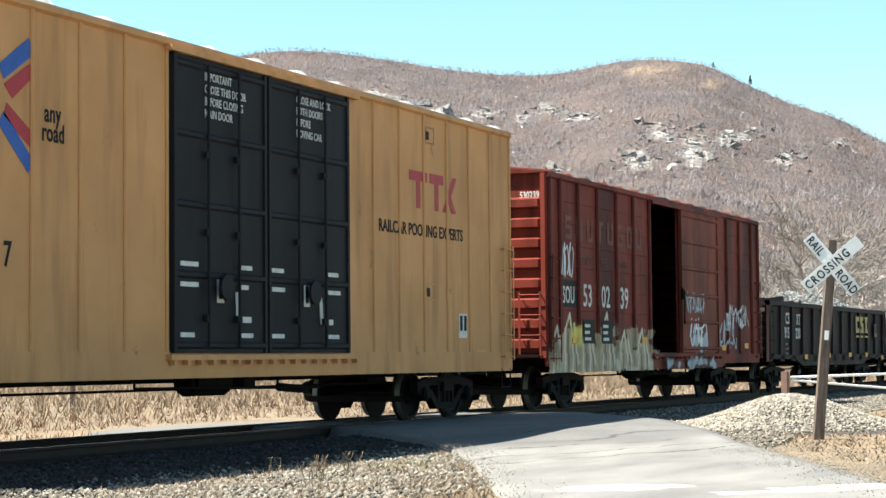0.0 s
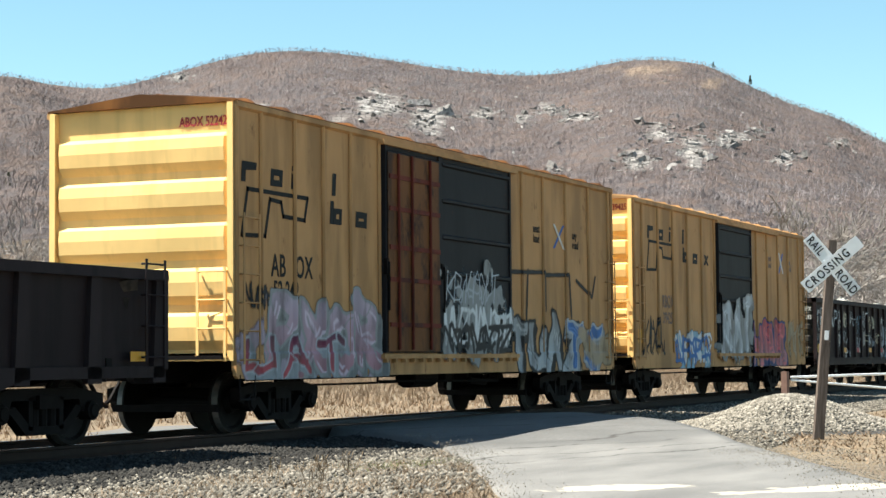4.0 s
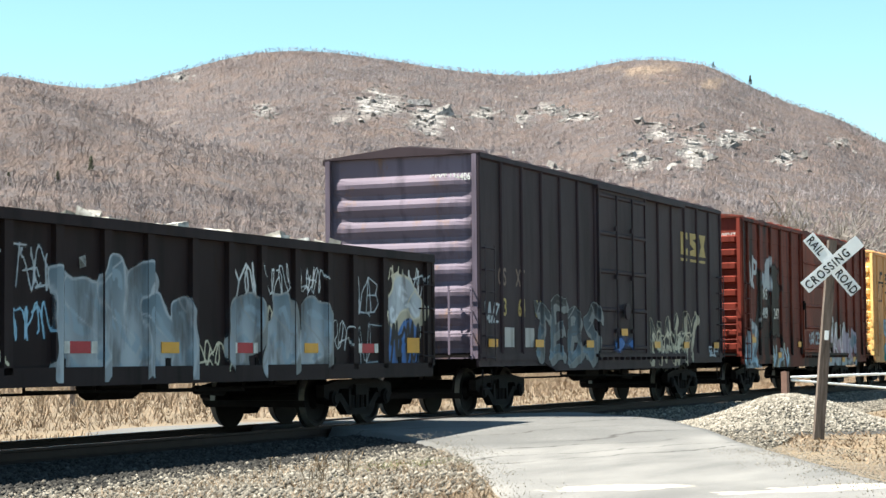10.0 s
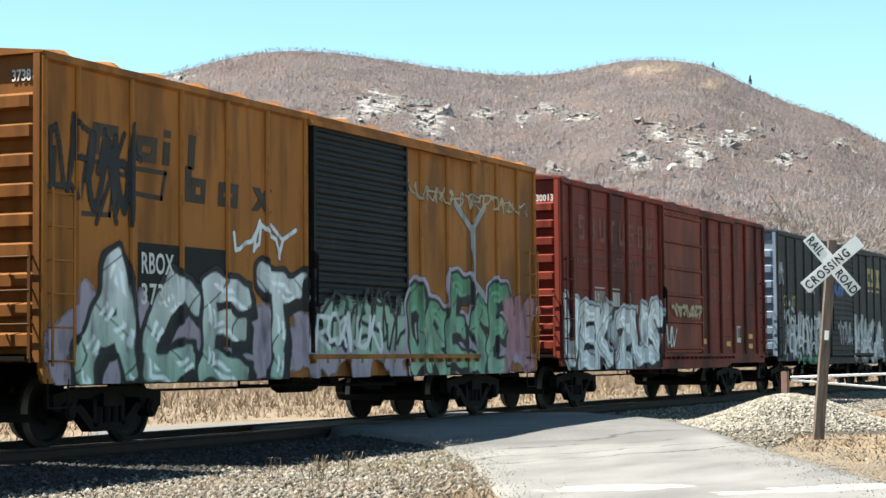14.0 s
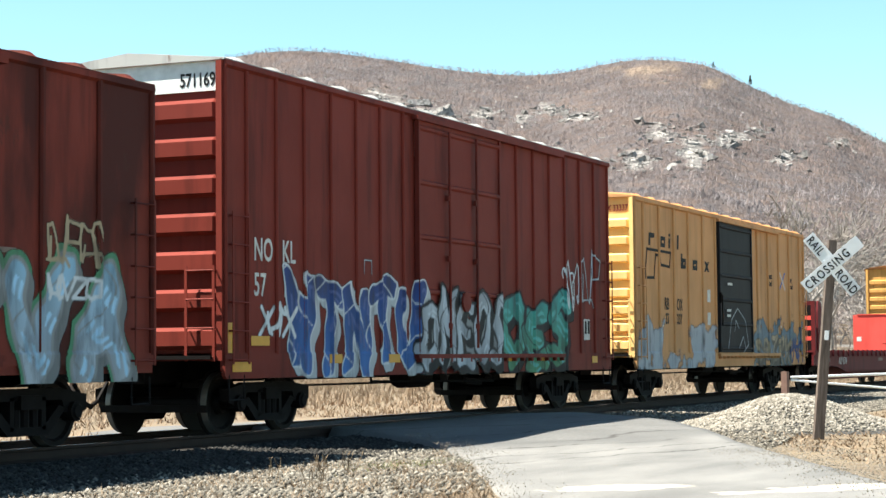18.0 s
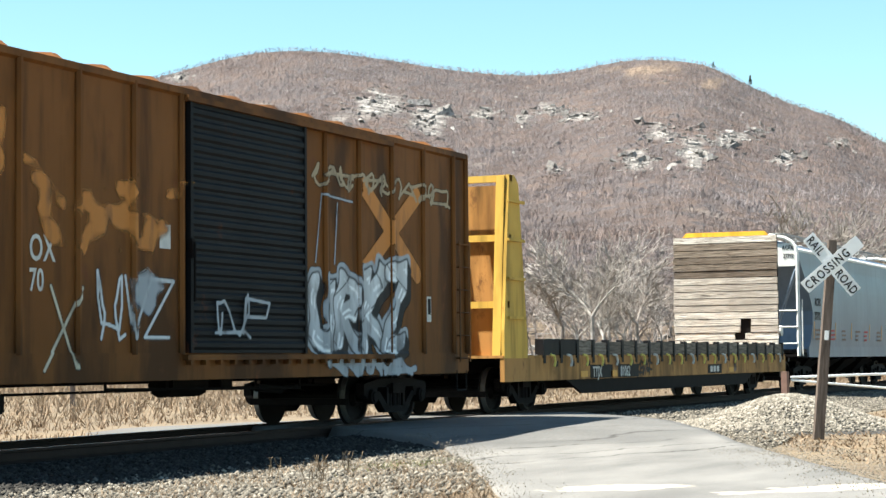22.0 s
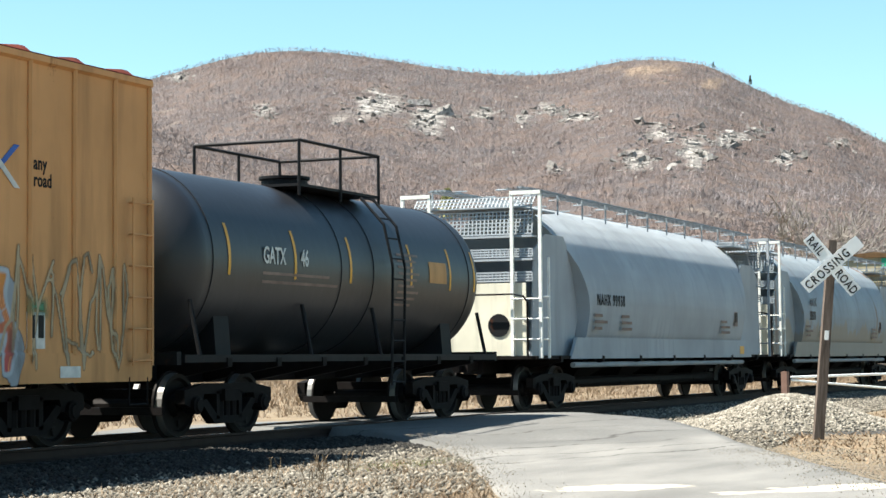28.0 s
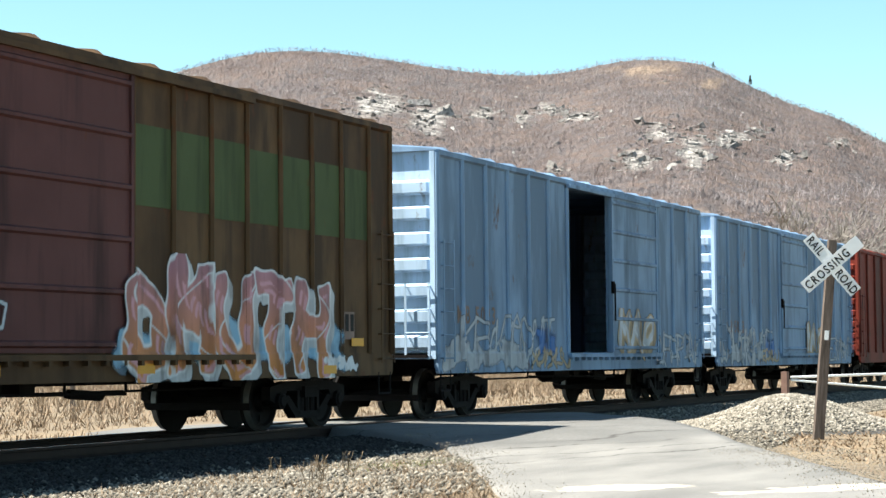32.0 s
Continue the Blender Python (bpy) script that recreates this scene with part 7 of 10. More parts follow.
GON_MARKS = (
    (gon_3, 11, 0.8, (11,), ga, (("CE", 1.9, 1.8), ("FX", 3.05, 1.8), ("33", 1.9, 1.38), ("353", 3.05, 1.38))),
    (gon_4, 22, 0.95, (), gb, (("CEFX", 1.82, 1.36), ("33", 3.05, 1.36), ("360", 3.85, 1.36))),
    (gon_5, 33, 0.6, (4, 5, 6, 7), gc, (("CE", 3.05, 1.78), ("FX", 3.82, 1.78), ("33", 3.05, 1.38), ("170", 3.82, 1.38))),
    (gon_6, 44, 0.9, (5, 6, 7), gd, (("CE", 3.05, 1.78), ("FX", 3.82, 1.78), ("33", 3.05, 1.38), ("359", 3.82, 1.38))),
)
for c, sd, busy, keep, ex, marks in GON_MARKS:
    gon_wall(c, gon_tags(sd, busy, keep, ex), "white, silver and blue graffiti tags on black panels")
    for t, x, z in marks:
        words(c, t, x, z, 0.38, WHITE_LETTER, 0.8, 1.02, -SIDE_Y + 0.078)
    mid = [(p + q) / 2 for p, q in zip(GON_POSTS, GON_POSTS[1:])]
    for i, x in enumerate([0.45] + mid[2:-1] + [15.35]):
        big = i in (0, 13)
        if big or i % 2 == 0 or c is gon_5:
            plate(c[0], "reflector", x - 0.22 - c[1] / 2, x + (0.24 if big else 0.2) - c[1] / 2, 1.10, 1.34 if big else 1.24, REFLECTOR if big or c is gon_5 or i % 4 else RED_MARK, -SIDE_Y + 0.078)
        if c is not gon_5 and not big and i % 4 == 0:
            for k in (-1, 1):
                plate(c[0], "white_mark", x + k * 0.28 - 0.06 - c[1] / 2, x + k * 0.28 + 0.06 - c[1] / 2, 1.10, 1.24, WHITE_LETTER, -SIDE_Y + 0.078)
    letters(c[0], "CEFX", 1.2, 2.32, 0.2, WHITE_LETTER, -c[1] / 2 - 0.006, end=True)
    letters(c[0], marks[-1][0], 1.2, 2.08, 0.2, WHITE_LETTER, -c[1] / 2 - 0.006, end=True)

# -- very dark boxcar
c = boxcar_5
for t, x, z, s in (("CS", 0.9, 2.3, 0.44), ("XT", 1.75, 2.3, 0.44)):
    words(c, t, x, z, s, FADED_LETTER)
for t, x in (("13", 0.95), ("64", 1.85), ("06", 2.7)):
    words(c, t, x, 1.76, 0.44, YELLOW_LETTER, 0.8)
swoosh_blocks(c, 12.0, 3.35, 0.55, 0.52, YELLOW_LETTER)
letters(c[0], "CSXT 136406", 0.45, 4.10, 0.2, WHITE_LETTER, -c[1] / 2 + 0.05, 1.1, end=True)


def g(w):
    w.piece("TEBS", 2.5, 6.2, 1.0, 2.05, "black", "grey", 3, 0.12, None, "slate", 0.2, 0.014)
    w.piece("MAHY", 9.5, 13.2, 0.95, 1.95, "black", "cream", 4, 0.10, None, "black", 0.0, 0.016)
    w.tag(0.3, 0.9, 1.6, 2.0, "silver", 5, 0.02, 3)
    w.tag(9.9, 12.6, 1.1, 1.6, "cream", 6, 0.016, 5)
    w.tag(14.2, 15.0, 1.0, 1.3, "silver", 7, 0.02, 2)
    w.cloud(6.9, 8.2, 1.15, 1.4, PAINTS["blue"], 8, 0.2)


box_wall(c, 0.08, 0.045, g, "outlined silver and yellow graffiti", ((6.1, 9.25),), 0.8, 2.3)
reflectors(c[0], c[1], (0.55, 2.8, 5.6, 10.0, 12.2, 14.7), 1.2, 0.42, 0.14, -SIDE_Y - 0.05)
for x in (1.2, 2.2):
    plate(c[0], "stencil_patch", x - c[1] / 2, x + 0.45 - c[1] / 2, 1.2, 1.55, ROOF_GREY)
reflectors(c[0], c[1], (7.6,), 1.45, 0.4, 0.14, -SIDE_Y - 0.1)

# -- brown boxcar with pale red door
c = boxcar_6
words(c, "NS", 2.05, 2.5, 0.4, WHITE_LETTER, 0.8, 1.3, -SIDE_Y - 0.03)
words(c, "409", 2.0, 2.0, 0.4, WHITE_LETTER, 0.8, 1.1, -SIDE_Y - 0.03)
words(c, "247", 3.2, 2.0, 0.4, WHITE_LETTER, 0.8, 1.1, -SIDE_Y - 0.03)
letters(c[0], "NS 409247", 1.25, 4.02, 0.22, WHITE_LETTER, -c[1] / 2 + 0.078, 1.1, end=True)


def g(w):
    w.cloud(1.45, 2.15, 1.7, 3.3, (0.013, 0.009, 0.008), 21, 0.3)
    w.cloud(2.7, 3.95, 1.45, 3.5, (0.013, 0.009, 0.008), 22, 0.3)
    w.cloud(0.1, 1.5, 0.78, 1.75, PAINTS["silver"], 1, 0.5)
    w.cloud(0.7, 1.4, 1.4, 1.75, PAINTS["orange"], 2, 0.2)
    w.piece("AZ", 0.15, 1.5, 0.8, 1.75, "silver", "slate", 3, 0.12, None, "sky", 0.0, 0.02)
    w.cloud(3.0, 4.6, 0.72, 1.15, PAINTS["cream"], 4, 0.4)
    w.piece("VAV", 2.9, 4.9, 0.72, 1.25, "silver", "umber", 5, 0.15, None, "sky", 0.05, 0.02)
    w.piece("MANU", 9.75, 12.6, 0.95, 2.0, "white", "umber", 6, 0.17, None, "pink", 0.05, 0.025)
    w.cloud(11.9, 13.6, 0.8, 1.7, PAINTS["lilac"], 13, 0.6)
    w.cloud(12.6, 13.4, 1.3, 1.6, PAINTS["slate"], 14, 0.4)
    w.tag(0.7, 1.5, 2.8, 3.6, "silver", 7, 0.06, 2)
    w.cloud(2.1, 3.0, 2.9, 3.5, PAINTS["silver"], 8, 0.5)
    w.piece("EVSA", 9.6, 13.4, 0.72, 1.05, "pink", "umber", 15, 0.2, None, "lilac", 0.1, 0.02)
    w.cloud(9.2, 13.6, 0.72, 0.95, PAINTS["silver"], 11, 0.4)
    w.tag(7.0, 8.6, 1.3, 1.7, "silver", 12, 0.02, 5)


box_wall(c, 0.12, 0.06, g, "silver, orange and grey graffiti", ((6.4, 9.5),), 0.7, 3.7)
for x, z in ((0.9, 1.35), (3.6, 0.95), (5.9, 1.25), (9.9, 0.8), (11.6, 0.8), (13.2, 0.8)):
    plate(c[0], "reflector", x - c[1] / 2, x + 0.36 - c[1] / 2, z, z + 0.15, REFLECTOR, -SIDE_Y - 0.03)

# -- mustard boxcar
c = boxcar_7
emblem(c)
words(c, "RB", 2.0, 2.38, 0.4, BLACK_LETTER)
words(c, "OX", 3.08, 2.38, 0.4, BLACK_LETTER)
words(c, "30", 2.25, 2.03, 0.34, BLACK_LETTER)
words(c, "883", 2.98, 2.03, 0.34, BLACK_LETTER)
letters(c[0], "30883", 1.1, 4.15, 0.2, RED_MARK, -c[1] / 2 + 0.085, end=True)


def g(w):
    w.cloud(1.5, 4.9, 0.76, 1.35, PAINTS["teal"], 3, 0.3)
    w.piece("UCER", 1.75, 4.65, 0.8, 1.98, "silver", "slate", 2, 0.17, "sky", "sky", -0.1, 0.03)
    w.tag(4.0, 5.0, 1.2, 1.7, "black", 4, 0.03, 3)
    w.cloud(6.9, 7.5, 1.4, 1.7, PAINTS["silver"], 5, 0.2)
    w.cloud(8.0, 8.35, 1.35, 1.75, PAINTS["silver"], 15, 0.2)
    for k, x in enumerate((9.65, 10.75, 11.9, 13.0, 14.1)):
        w.cloud(x, x + 0.8, 0.85, 1.5, PAINTS["tan"], 40 + k, 0.5)
        w.tag(x, x + 0.85, 0.85, 1.4, "black", 20 + k, 0.03, 2)
        w.tag(x, x + 0.85, 1.3, 1.95, "umber", 30 + k, 0.025, 2)
        w.tag(x, x + 0.85, 0.85, 1.3, "slate", 50 + k, 0.03, 2)
    w.tag(13.6, 15.1, 0.8, 1.4, "silver", 7, 0.03, 3)
    w.cloud(9.5, 15.2, 0.76, 1.0, PAINTS["tan"], 8, 0.4)
    w.tag(0.6, 1.2, 1.3, 2.2, "tan", 9, 0.012, 3)


box_wall(c, 0.09, 0.045, g, "blue and dark outlined graffiti", ((6.3, 9.4),), 0.74, 2.3)
small_stencils(c, 6.9, 2.35, 3, 0.6, WHITE_LETTER, 4, -SIDE_Y - 0.108)
small_stencils(c, 7.2, 3.6, 1, 0.6, WHITE_LETTER, 5, -SIDE_Y - 0.108)
plate(c[0], "white_card", 5.55 - c[1] / 2, 5.8 - c[1] / 2, 2.15, 2.35, WHITE_LETTER)
plate(c[0], "route_board", 5.4 - c[1] / 2, 5.95 - c[1] / 2, 1.55, 1.95, BOX_BROWN, -SIDE_Y - 0.004, "", 0.03)

# -- rusty orange boxcar
c = boxcar_8
emblem(c, DARK_FADED, at=(1.0, 1.95, 2.55, 3.15, 3.06, 3.9, 4.78), zs=-0.1, cross=None, size=1.35)
plate(c[0], "stencil_patch", 2.0 - c[1] / 2, 4.1 - c[1] / 2, 1.55, 2.45, BLACK_LETTER)
words(c, "RBOX", 2.05, 2.08, 0.36, WHITE_LETTER, 0.75, 1.05, -SIDE_Y - 0.014)
words(c, "37381", 2.05, 1.70, 0.36, WHITE_LETTER, 0.9, 1.15, -SIDE_Y - 0.014)
letters(c[0], "37381", 1.2, 4.2, 0.22, WHITE_LETTER, -c[1] / 2 + 0.085, end=True)


def g(w):
    w.cloud(0.05, 15.2, 0.76, 1.7, PAINTS["lilac"], 1, 0.45)
    w.piece("ACET", 0.7, 6.2, 0.72, 2.1, "white", "black", 2, 0.17, None, "mint", 0.1, 0.09)
    w.cloud(6.6, 9.5, 1.15, 1.9, PAINTS["mint"], 3, 0.4)
    w.tag(6.5, 9.5, 1.1, 2.1, "black", 4, 0.03, 6)
    w.tag(6.5, 8.6, 1.1, 1.7, "white", 14, 0.03, 5)
    w.piece("ORESE", 9.6, 14.0, 0.75, 2.2, "green", "black", 5, 0.19, "lilac", "mint", 0.1, 0.06)
    w.cloud(13.8, 15.2, 0.8, 2.0, PAINTS["pink"], 6, 0.4)
    w.strokes([[(11.7, 3.6), (12.4, 3.2), (13.0, 3.65)], [(12.4, 3.2), (12.5, 2.3), (12.9, 2.1)]], "grey", 0.08)
    w.tag(0.2, 1.0, 2.9, 3.9, "black", 7, 0.03, 2)
    w.tag(1.2, 2.0, 2.5, 3.9, "black", 8, 0.03, 2)
    w.tag(0.9, 1.7, 2.75, 3.7, "black", 9, 0.05, 2)
    w.tag(9.8, 15.0, 3.55, 3.85, "tan", 10, 0.02, 12)
    w.tag(4.6, 6.0, 2.4, 2.9, "white", 11, 0.03, 2)


box_wall(c, 0.09, 0.045, g, "white, pink and green graffiti with black outlines", ((6.45, 9.7),), 0.74, 3.95)

# -- brown-red boxcar with bubble letters
c = boxcar_9
faded_blocks(c, 1.05, 3.33, 0.48)
for t, x in (("GIVES A", 0.95), ("GREEN", 2.1), ("LIGHT", 3.2), ("TO INNOV", 4.15), ("ATIONS", 5.35)):
    words(c, t, x, 2.88, 0.24, GHOST_LETTER, 0.8, 1.1)
for i, t in enumerate(("SOUTHERN", "SERVES", "THE SOUTH")):
    words(c, t, 10.5, 3.45 - 0.55 * i, 0.36, GHOST_LETTER, 0.7, 1.2)
for x in (2.0, 2.95, 3.9):
    plate(c[0], "stencil_patch", x - c[1] / 2, x + 0.6 - c[1] / 2, 2.05, 2.42, ROOF_GREY if x < 3 else BOX_BROWN)
words(c, "5300", 2.05, 2.1, 0.34, FADED_LETTER, 0.8, 1.2, -SIDE_Y - 0.012)
words(c, "13", 4.0, 2.1, 0.34, FADED_LETTER, 0.8, 1.2, -SIDE_Y - 0.012)
letters(c[0], "SOU 530013", 1.2, 4.02, 0.22, WHITE_LETTER, -c[1] / 2 + 0.078, 1.1, end=True)


def g(w):
    w.piece("UEK", 0.1, 2.9, 0.8, 2.05, "white", "black", 2, 0.2, "silver", "white", 0.05, 0.025)
    w.piece("O", 2.75, 3.2, 1.3, 1.7, "silver", "grey", 3, 0.3)
    w.piece("ZUS", 3.3, 6.3, 0.78, 2.1, "white", "black", 4, 0.2, "silver", "white", 0.05, 0.025)
    w.tag(6.5, 7.2, 1.2, 1.7, "white", 5, 0.025, 2)
    w.tag(7.0, 9.2, 1.9, 2.2, "tan", 6, 0.03, 5)


box_wall(c, 0.12, 0.06, g, "silver-white bubble-letter graffiti", ((6.4, 9.5),), 0.76, 2.35)
for x, z in ((9.55, 1.3), (11.7, 1.25), (13.8, 1.45), (13.8, 1.2)):
    plate(c[0], "reflector", x - c[1] / 2, x + 0.36 - c[1] / 2, z, z + 0.12, REFLECTOR, -SIDE_Y - 0.012)
data_panel(c, 12.7, 1.35)

# -- dark grey boxcar
c = boxcar_10
for t, x in (("CS", 0.68), ("XT", 1.65)):
    words(c, t, x, 2.38, 0.42, YELLOW_LETTER)
words(c, "124118", 0.8, 1.85, 0.42, WHITE_LETTER, 0.85, 1.25)
swoosh_blocks(c, 11.9, 3.25, 0.58, 0.6, YELLOW_LETTER)
letters(c[0], "124118", 1.2, 4.12, 0.18, FADED_LETTER, -c[1] / 2 + 0.078, end=True)


def g(w):
    w.cloud(2.2, 6.1, 0.76, 1.1, PAINTS["green"], 1, 0.3)
    w.cloud(0.8, 6.0, 1.0, 2.2, PAINTS["silver"], 2, 0.5)
    w.tag(0.9, 6.0, 1.1, 2.2, "black", 3, 0.035, 9)
    w.tag(0.9, 6.0, 1.0, 2.2, "white", 4, 0.03, 9)
    w.piece("MKA", 9.6, 14.6, 0.9, 2.2, "silver", "grey", 5, 0.16)
    w.tag(7.2, 9.0, 1.3, 2.1, "silver", 6, 0.025, 4)
    w.tag(9.5, 14.5, 0.9, 1.6, "white", 7, 0.03, 8)
    w.tag(3.4, 4.4, 2.8, 3.2, "silver", 8, 0.04, 3)
    w.tag(0.2, 0.7, 2.9, 3.6, "silver", 9, 0.02, 2)
    w.tag(6.6, 7.8, 2.8, 3.2, "blue", 10, 0.05, 3)


box_wall(c, 0.1, 0.045, g, "silver graffiti over a green patch", ((6.3, 9.55),), 0.76, 3.7)

# -- brown-red boxcar, half seen
c = boxcar_11


def g(w):
    w.cloud(0.5, 6.0, 0.8, 1.6, PAINTS["grey"], 1, 0.5)
    w.piece("HUAT", 0.8, 6.0, 0.8, 1.9, "silver", "grey", 2, 0.15, None, "sky")
    w.tag(6.4, 9.2, 1.1, 1.9, "tan", 3, 0.04, 7)
    w.piece("LYVA".replace("L", "E"), 9.4, 14.6, 0.8, 2.1, "sky", "grey", 4, 0.17, "green", "silver")
    w.tag(12.9, 13.9, 1.7, 2.0, "white", 5, 0.02, 4)
    w.tag(0.4, 3.6, 2.5, 3.2, "silver", 6, 0.03, 4)
    w.tag(12.9, 13.9, 2.1, 2.7, "tan", 7, 0.02, 3)


box_wall(c, 0.09, 0.045, g, "grey, blue and green graffiti", ((6.3, 9.35),), 0.76, 3.3)
data_panel(c, 10.6, 1.9)
reflectors(c[0], c[1], (14.0,), 1.1, 0.5, 0.3)
small_stencils(c, 12.0, 2.2, 4, 0.5, FADED_LETTER, 3)

# -- tall red-brown boxcar
c = boxcar_12
for t, x, z in (("NO", 0.82, 2.36), ("KL", 1.62, 2.36), ("57", 0.82, 1.88), ("11", 1.62, 1.88), ("69", 2.3, 1.88)):
    words(c, t, x, z, 0.44, WHITE_LETTER)
letters(c[0], "571169", 1.3, 4.35 + 0.3, 0.3, BLACK_LETTER, -c[1] / 2 + 0.066, end=True)


def g(w):
    w.piece("WINTL".replace("I", "T").replace("L", "U"), 1.7, 6.2, 0.78, 2.15, "navy", "white", 2, 0.17, None, "blue", 0.0, 0.03)
    w.cloud(6.2, 9.6, 0.85, 1.9, PAINTS["grey"], 3, 0.4)
    w.piece("OMEOS", 6.0, 9.7, 0.9, 2.1, "silver", "black", 4, 0.14)
    w.piece("DES".replace("D", "O"), 9.6, 13.2, 0.85, 2.1, "teal", "black", 5, 0.2, None, "green", 0.1, 0.05)
    w.tag(12.9, 13.7, 1.9, 2.9, "white", 6, 0.02, 2)
    w.tag(13.9, 15.0, 2.0, 3.2, "silver", 7, 0.016, 2)
    w.tag(1.0, 2.0, 1.3, 1.8, "white", 8, 0.03, 3)
    w.strokes([[(4.2, 2.3), (4.2, 2.5), (4.45, 2.5), (4.45, 2.3)]], "silver", 0.02)


box_wall(c, 0.06, 0.04, g, "navy, silver and teal graffiti along the bottom", ((6.04, 9.55),), 0.74, 3.3)
for x, z, w_ in ((0.2, 0.85, 0.5), (0.7, 1.2, 0.5), (3.0, 0.95, 0.4), (5.0, 0.95, 0.4), (6.4, 0.85, 0.5), (9.9, 0.95, 0.4), (11.4, 0.95, 0.4), (14.4, 0.9, 0.3)):
    plate(c[0], "reflector", x - c[1] / 2, x + w_ - c[1] / 2, z, z + 0.13, REFLECTOR, -SIDE_Y - 0.03)
plate(c[0], "reflector", 0.1 - c[1] / 2, 0.25 - c[1] / 2, 1.0, 1.5, REFLECTOR)
data_panel(c, 14.0, 1.35)

# -- yellow boxcar with washed-out graffiti
c = boxcar_13
emblem(c, at=(1.02, 1.88, 2.47, 3.12, 3.40, 4.35, 5.31), zs=-0.1, cross=(12.56, 13.26, 2.80, 3.28), side=(11.45, 13.75))
words(c, "RB", 2.12, 2.06, 0.38)
words(c, "OX", 3.05, 2.06, 0.38)
words(c, "33", 2.18, 1.74, 0.34)
words(c, "337", 3.05, 1.74, 0.34)
letters(c[0], "RBOX 33337", 1.2, 4.14, 0.22, RED_MARK, -c[1] / 2 + 0.085, end=True)


def g(w):
    for a, b in ((0.1, 2.0), (4.0, 6.2)):
        w.cloud(a, b, 0.76, 1.75, PAINTS["silver"], int(a) + 1, 0.3)
    w.cloud(0.1, 6.2, 0.74, 1.1, PAINTS["silver"], 5, 0.3)
    w.strokes([[(7.0, 1.2), (7.3, 1.9), (7.9, 2.2), (8.6, 1.9), (8.9, 1.3), (8.4, 1.1)], [(7.6, 1.6), (7.7, 1.9), (8.0, 1.7)], [(8.0, 1.2), (8.4, 1.5), (8.6, 1.2)]], "silver", 0.025)
    w.cloud(9.8, 13.6, 0.85, 1.7, PAINTS["grey"], 6, 0.4)
    w.cloud(9.6, 15.0, 1.2, 1.8, PAINTS["slate"], 8, 0.6)
    w.piece("SPZRK", 9.9, 13.8, 0.82, 1.55, "tan", "umber", 7, 0.11, "slate", "umber", 0.2, 0.02)
    w.tag(13.6, 15.0, 0.8, 1.5, "navy", 9, 0.04, 3)


box_wall(c, 0.08, 0.045, g, "washed-out blue and brown graffiti", ((6.4, 9.5),), 0.74, 2.4)
small_stencils(c, 6.9, 2.1, 2, 0.6, WHITE_LETTER, 4, -SIDE_Y - 0.108)
small_stencils(c, 7.0, 2.75, 1, 0.5, WHITE_LETTER, 5, -SIDE_Y - 0.108)
for z in (1.75, 2.3):
    plate(c[0], "white_card", 5.55 - c[1] / 2, 5.8 - c[1] / 2, z, z + 0.3, WHITE_LETTER)
data_panel(c, 12.4, 1.4)

# -- red bulkhead flat
c = flat_1
words(c, "ALY 91714", 3.4, 0.74, 0.3, WHITE_LETTER, 0.8, 1.05, -SIDE_Y + 0.055)
for x in (1.5, 9.5, 15.5):
    plate(c[0], "stencil", x - c[1] / 2, x + 0.7 - c[1] / 2, 0.82, 0.92, FADED_LETTER, -SIDE_Y + 0.058)
xr = c[1] / 2 - 0.75
w = Wall(-1.3, -0.5, 1.25, 1.95)
w.tag(-0.86, -0.56, 1.6, 1.84, "cream", 4, 0.002, 3)
w.tag(-0.88, -0.56, 1.28, 1.55, "white", 5, 0.003, 3)
tagob = w.lay(c[0], 0.0, lambda x: 0.0, "white scrawl on the red bulkhead")
tagob.matrix_basis = pose(xr - 0.006, -1.85, 0, 0, 0, -90)

# -- rusty yellow boxcar
c = boxcar_14
words(c, "RB", 2.1, 2.14, 0.42, WHITE_LETTER)
words(c, "OX", 3.05, 2.14, 0.42, WHITE_LETTER)
words(c, "328", 2.0, 1.8, 0.36, WHITE_LETTER)
words(c, "70", 3.05, 1.8, 0.36, WHITE_LETTER)
letters(c[0], "RBOX 32870", 1.2, 4.18, 0.22, ORANGE_OLD, -c[1] / 2 + 0.085, end=True)


def g(w):
    w.strokes([[(11.5, 2.35), (13.4, 3.6)], [(13.4, 2.35), (11.5, 3.6)]], "orange", 0.16)
    w.cloud(1.0, 2.6, 2.9, 3.8, PAINTS["orange"], 2, 0.4)
    w.cloud(3.2, 6.1, 2.55, 3.0, PAINTS["orange"], 23, 0.6)
    w.piece("URKZ", 9.7, 13.0, 1.1, 2.4, "white", "black", 4, 0.18, "silver", "silver", 0.1, 0.03)
    w.strokes([[(9.9, 2.4), (10.1, 3.4), (11.1, 3.35)], [(10.6, 3.3), (10.5, 2.4)]], "silver", 0.025)
    w.tag(4.4, 6.0, 1.2, 2.1, "white", 5, 0.02, 3)
    w.cloud(4.9, 5.6, 1.5, 2.1, PAINTS["silver"], 25, 0.4)
    w.tag(10.4, 13.0, 0.78, 1.0, "silver", 6, 0.05, 4)
    w.tag(7.0, 8.4, 1.3, 1.9, "silver", 7, 0.02, 2)
    w.tag(3.4, 4.0, 0.8, 2.0, "cream", 8, 0.02, 1)
    w.tag(9.8, 14.6, 3.5, 3.85, "tan", 9, 0.025, 8)


box_wall(c, 0.1, 0.06, g, "white letters and a large yellow cross", ((6.35, 9.55),), 0.74, 4.0)
plate(c[0], "white_card", 5.75 - c[1] / 2, 6.0 - c[1] / 2, 2.4, 2.7, WHITE_LETTER)
data_panel(c, 13.6, 1.6)

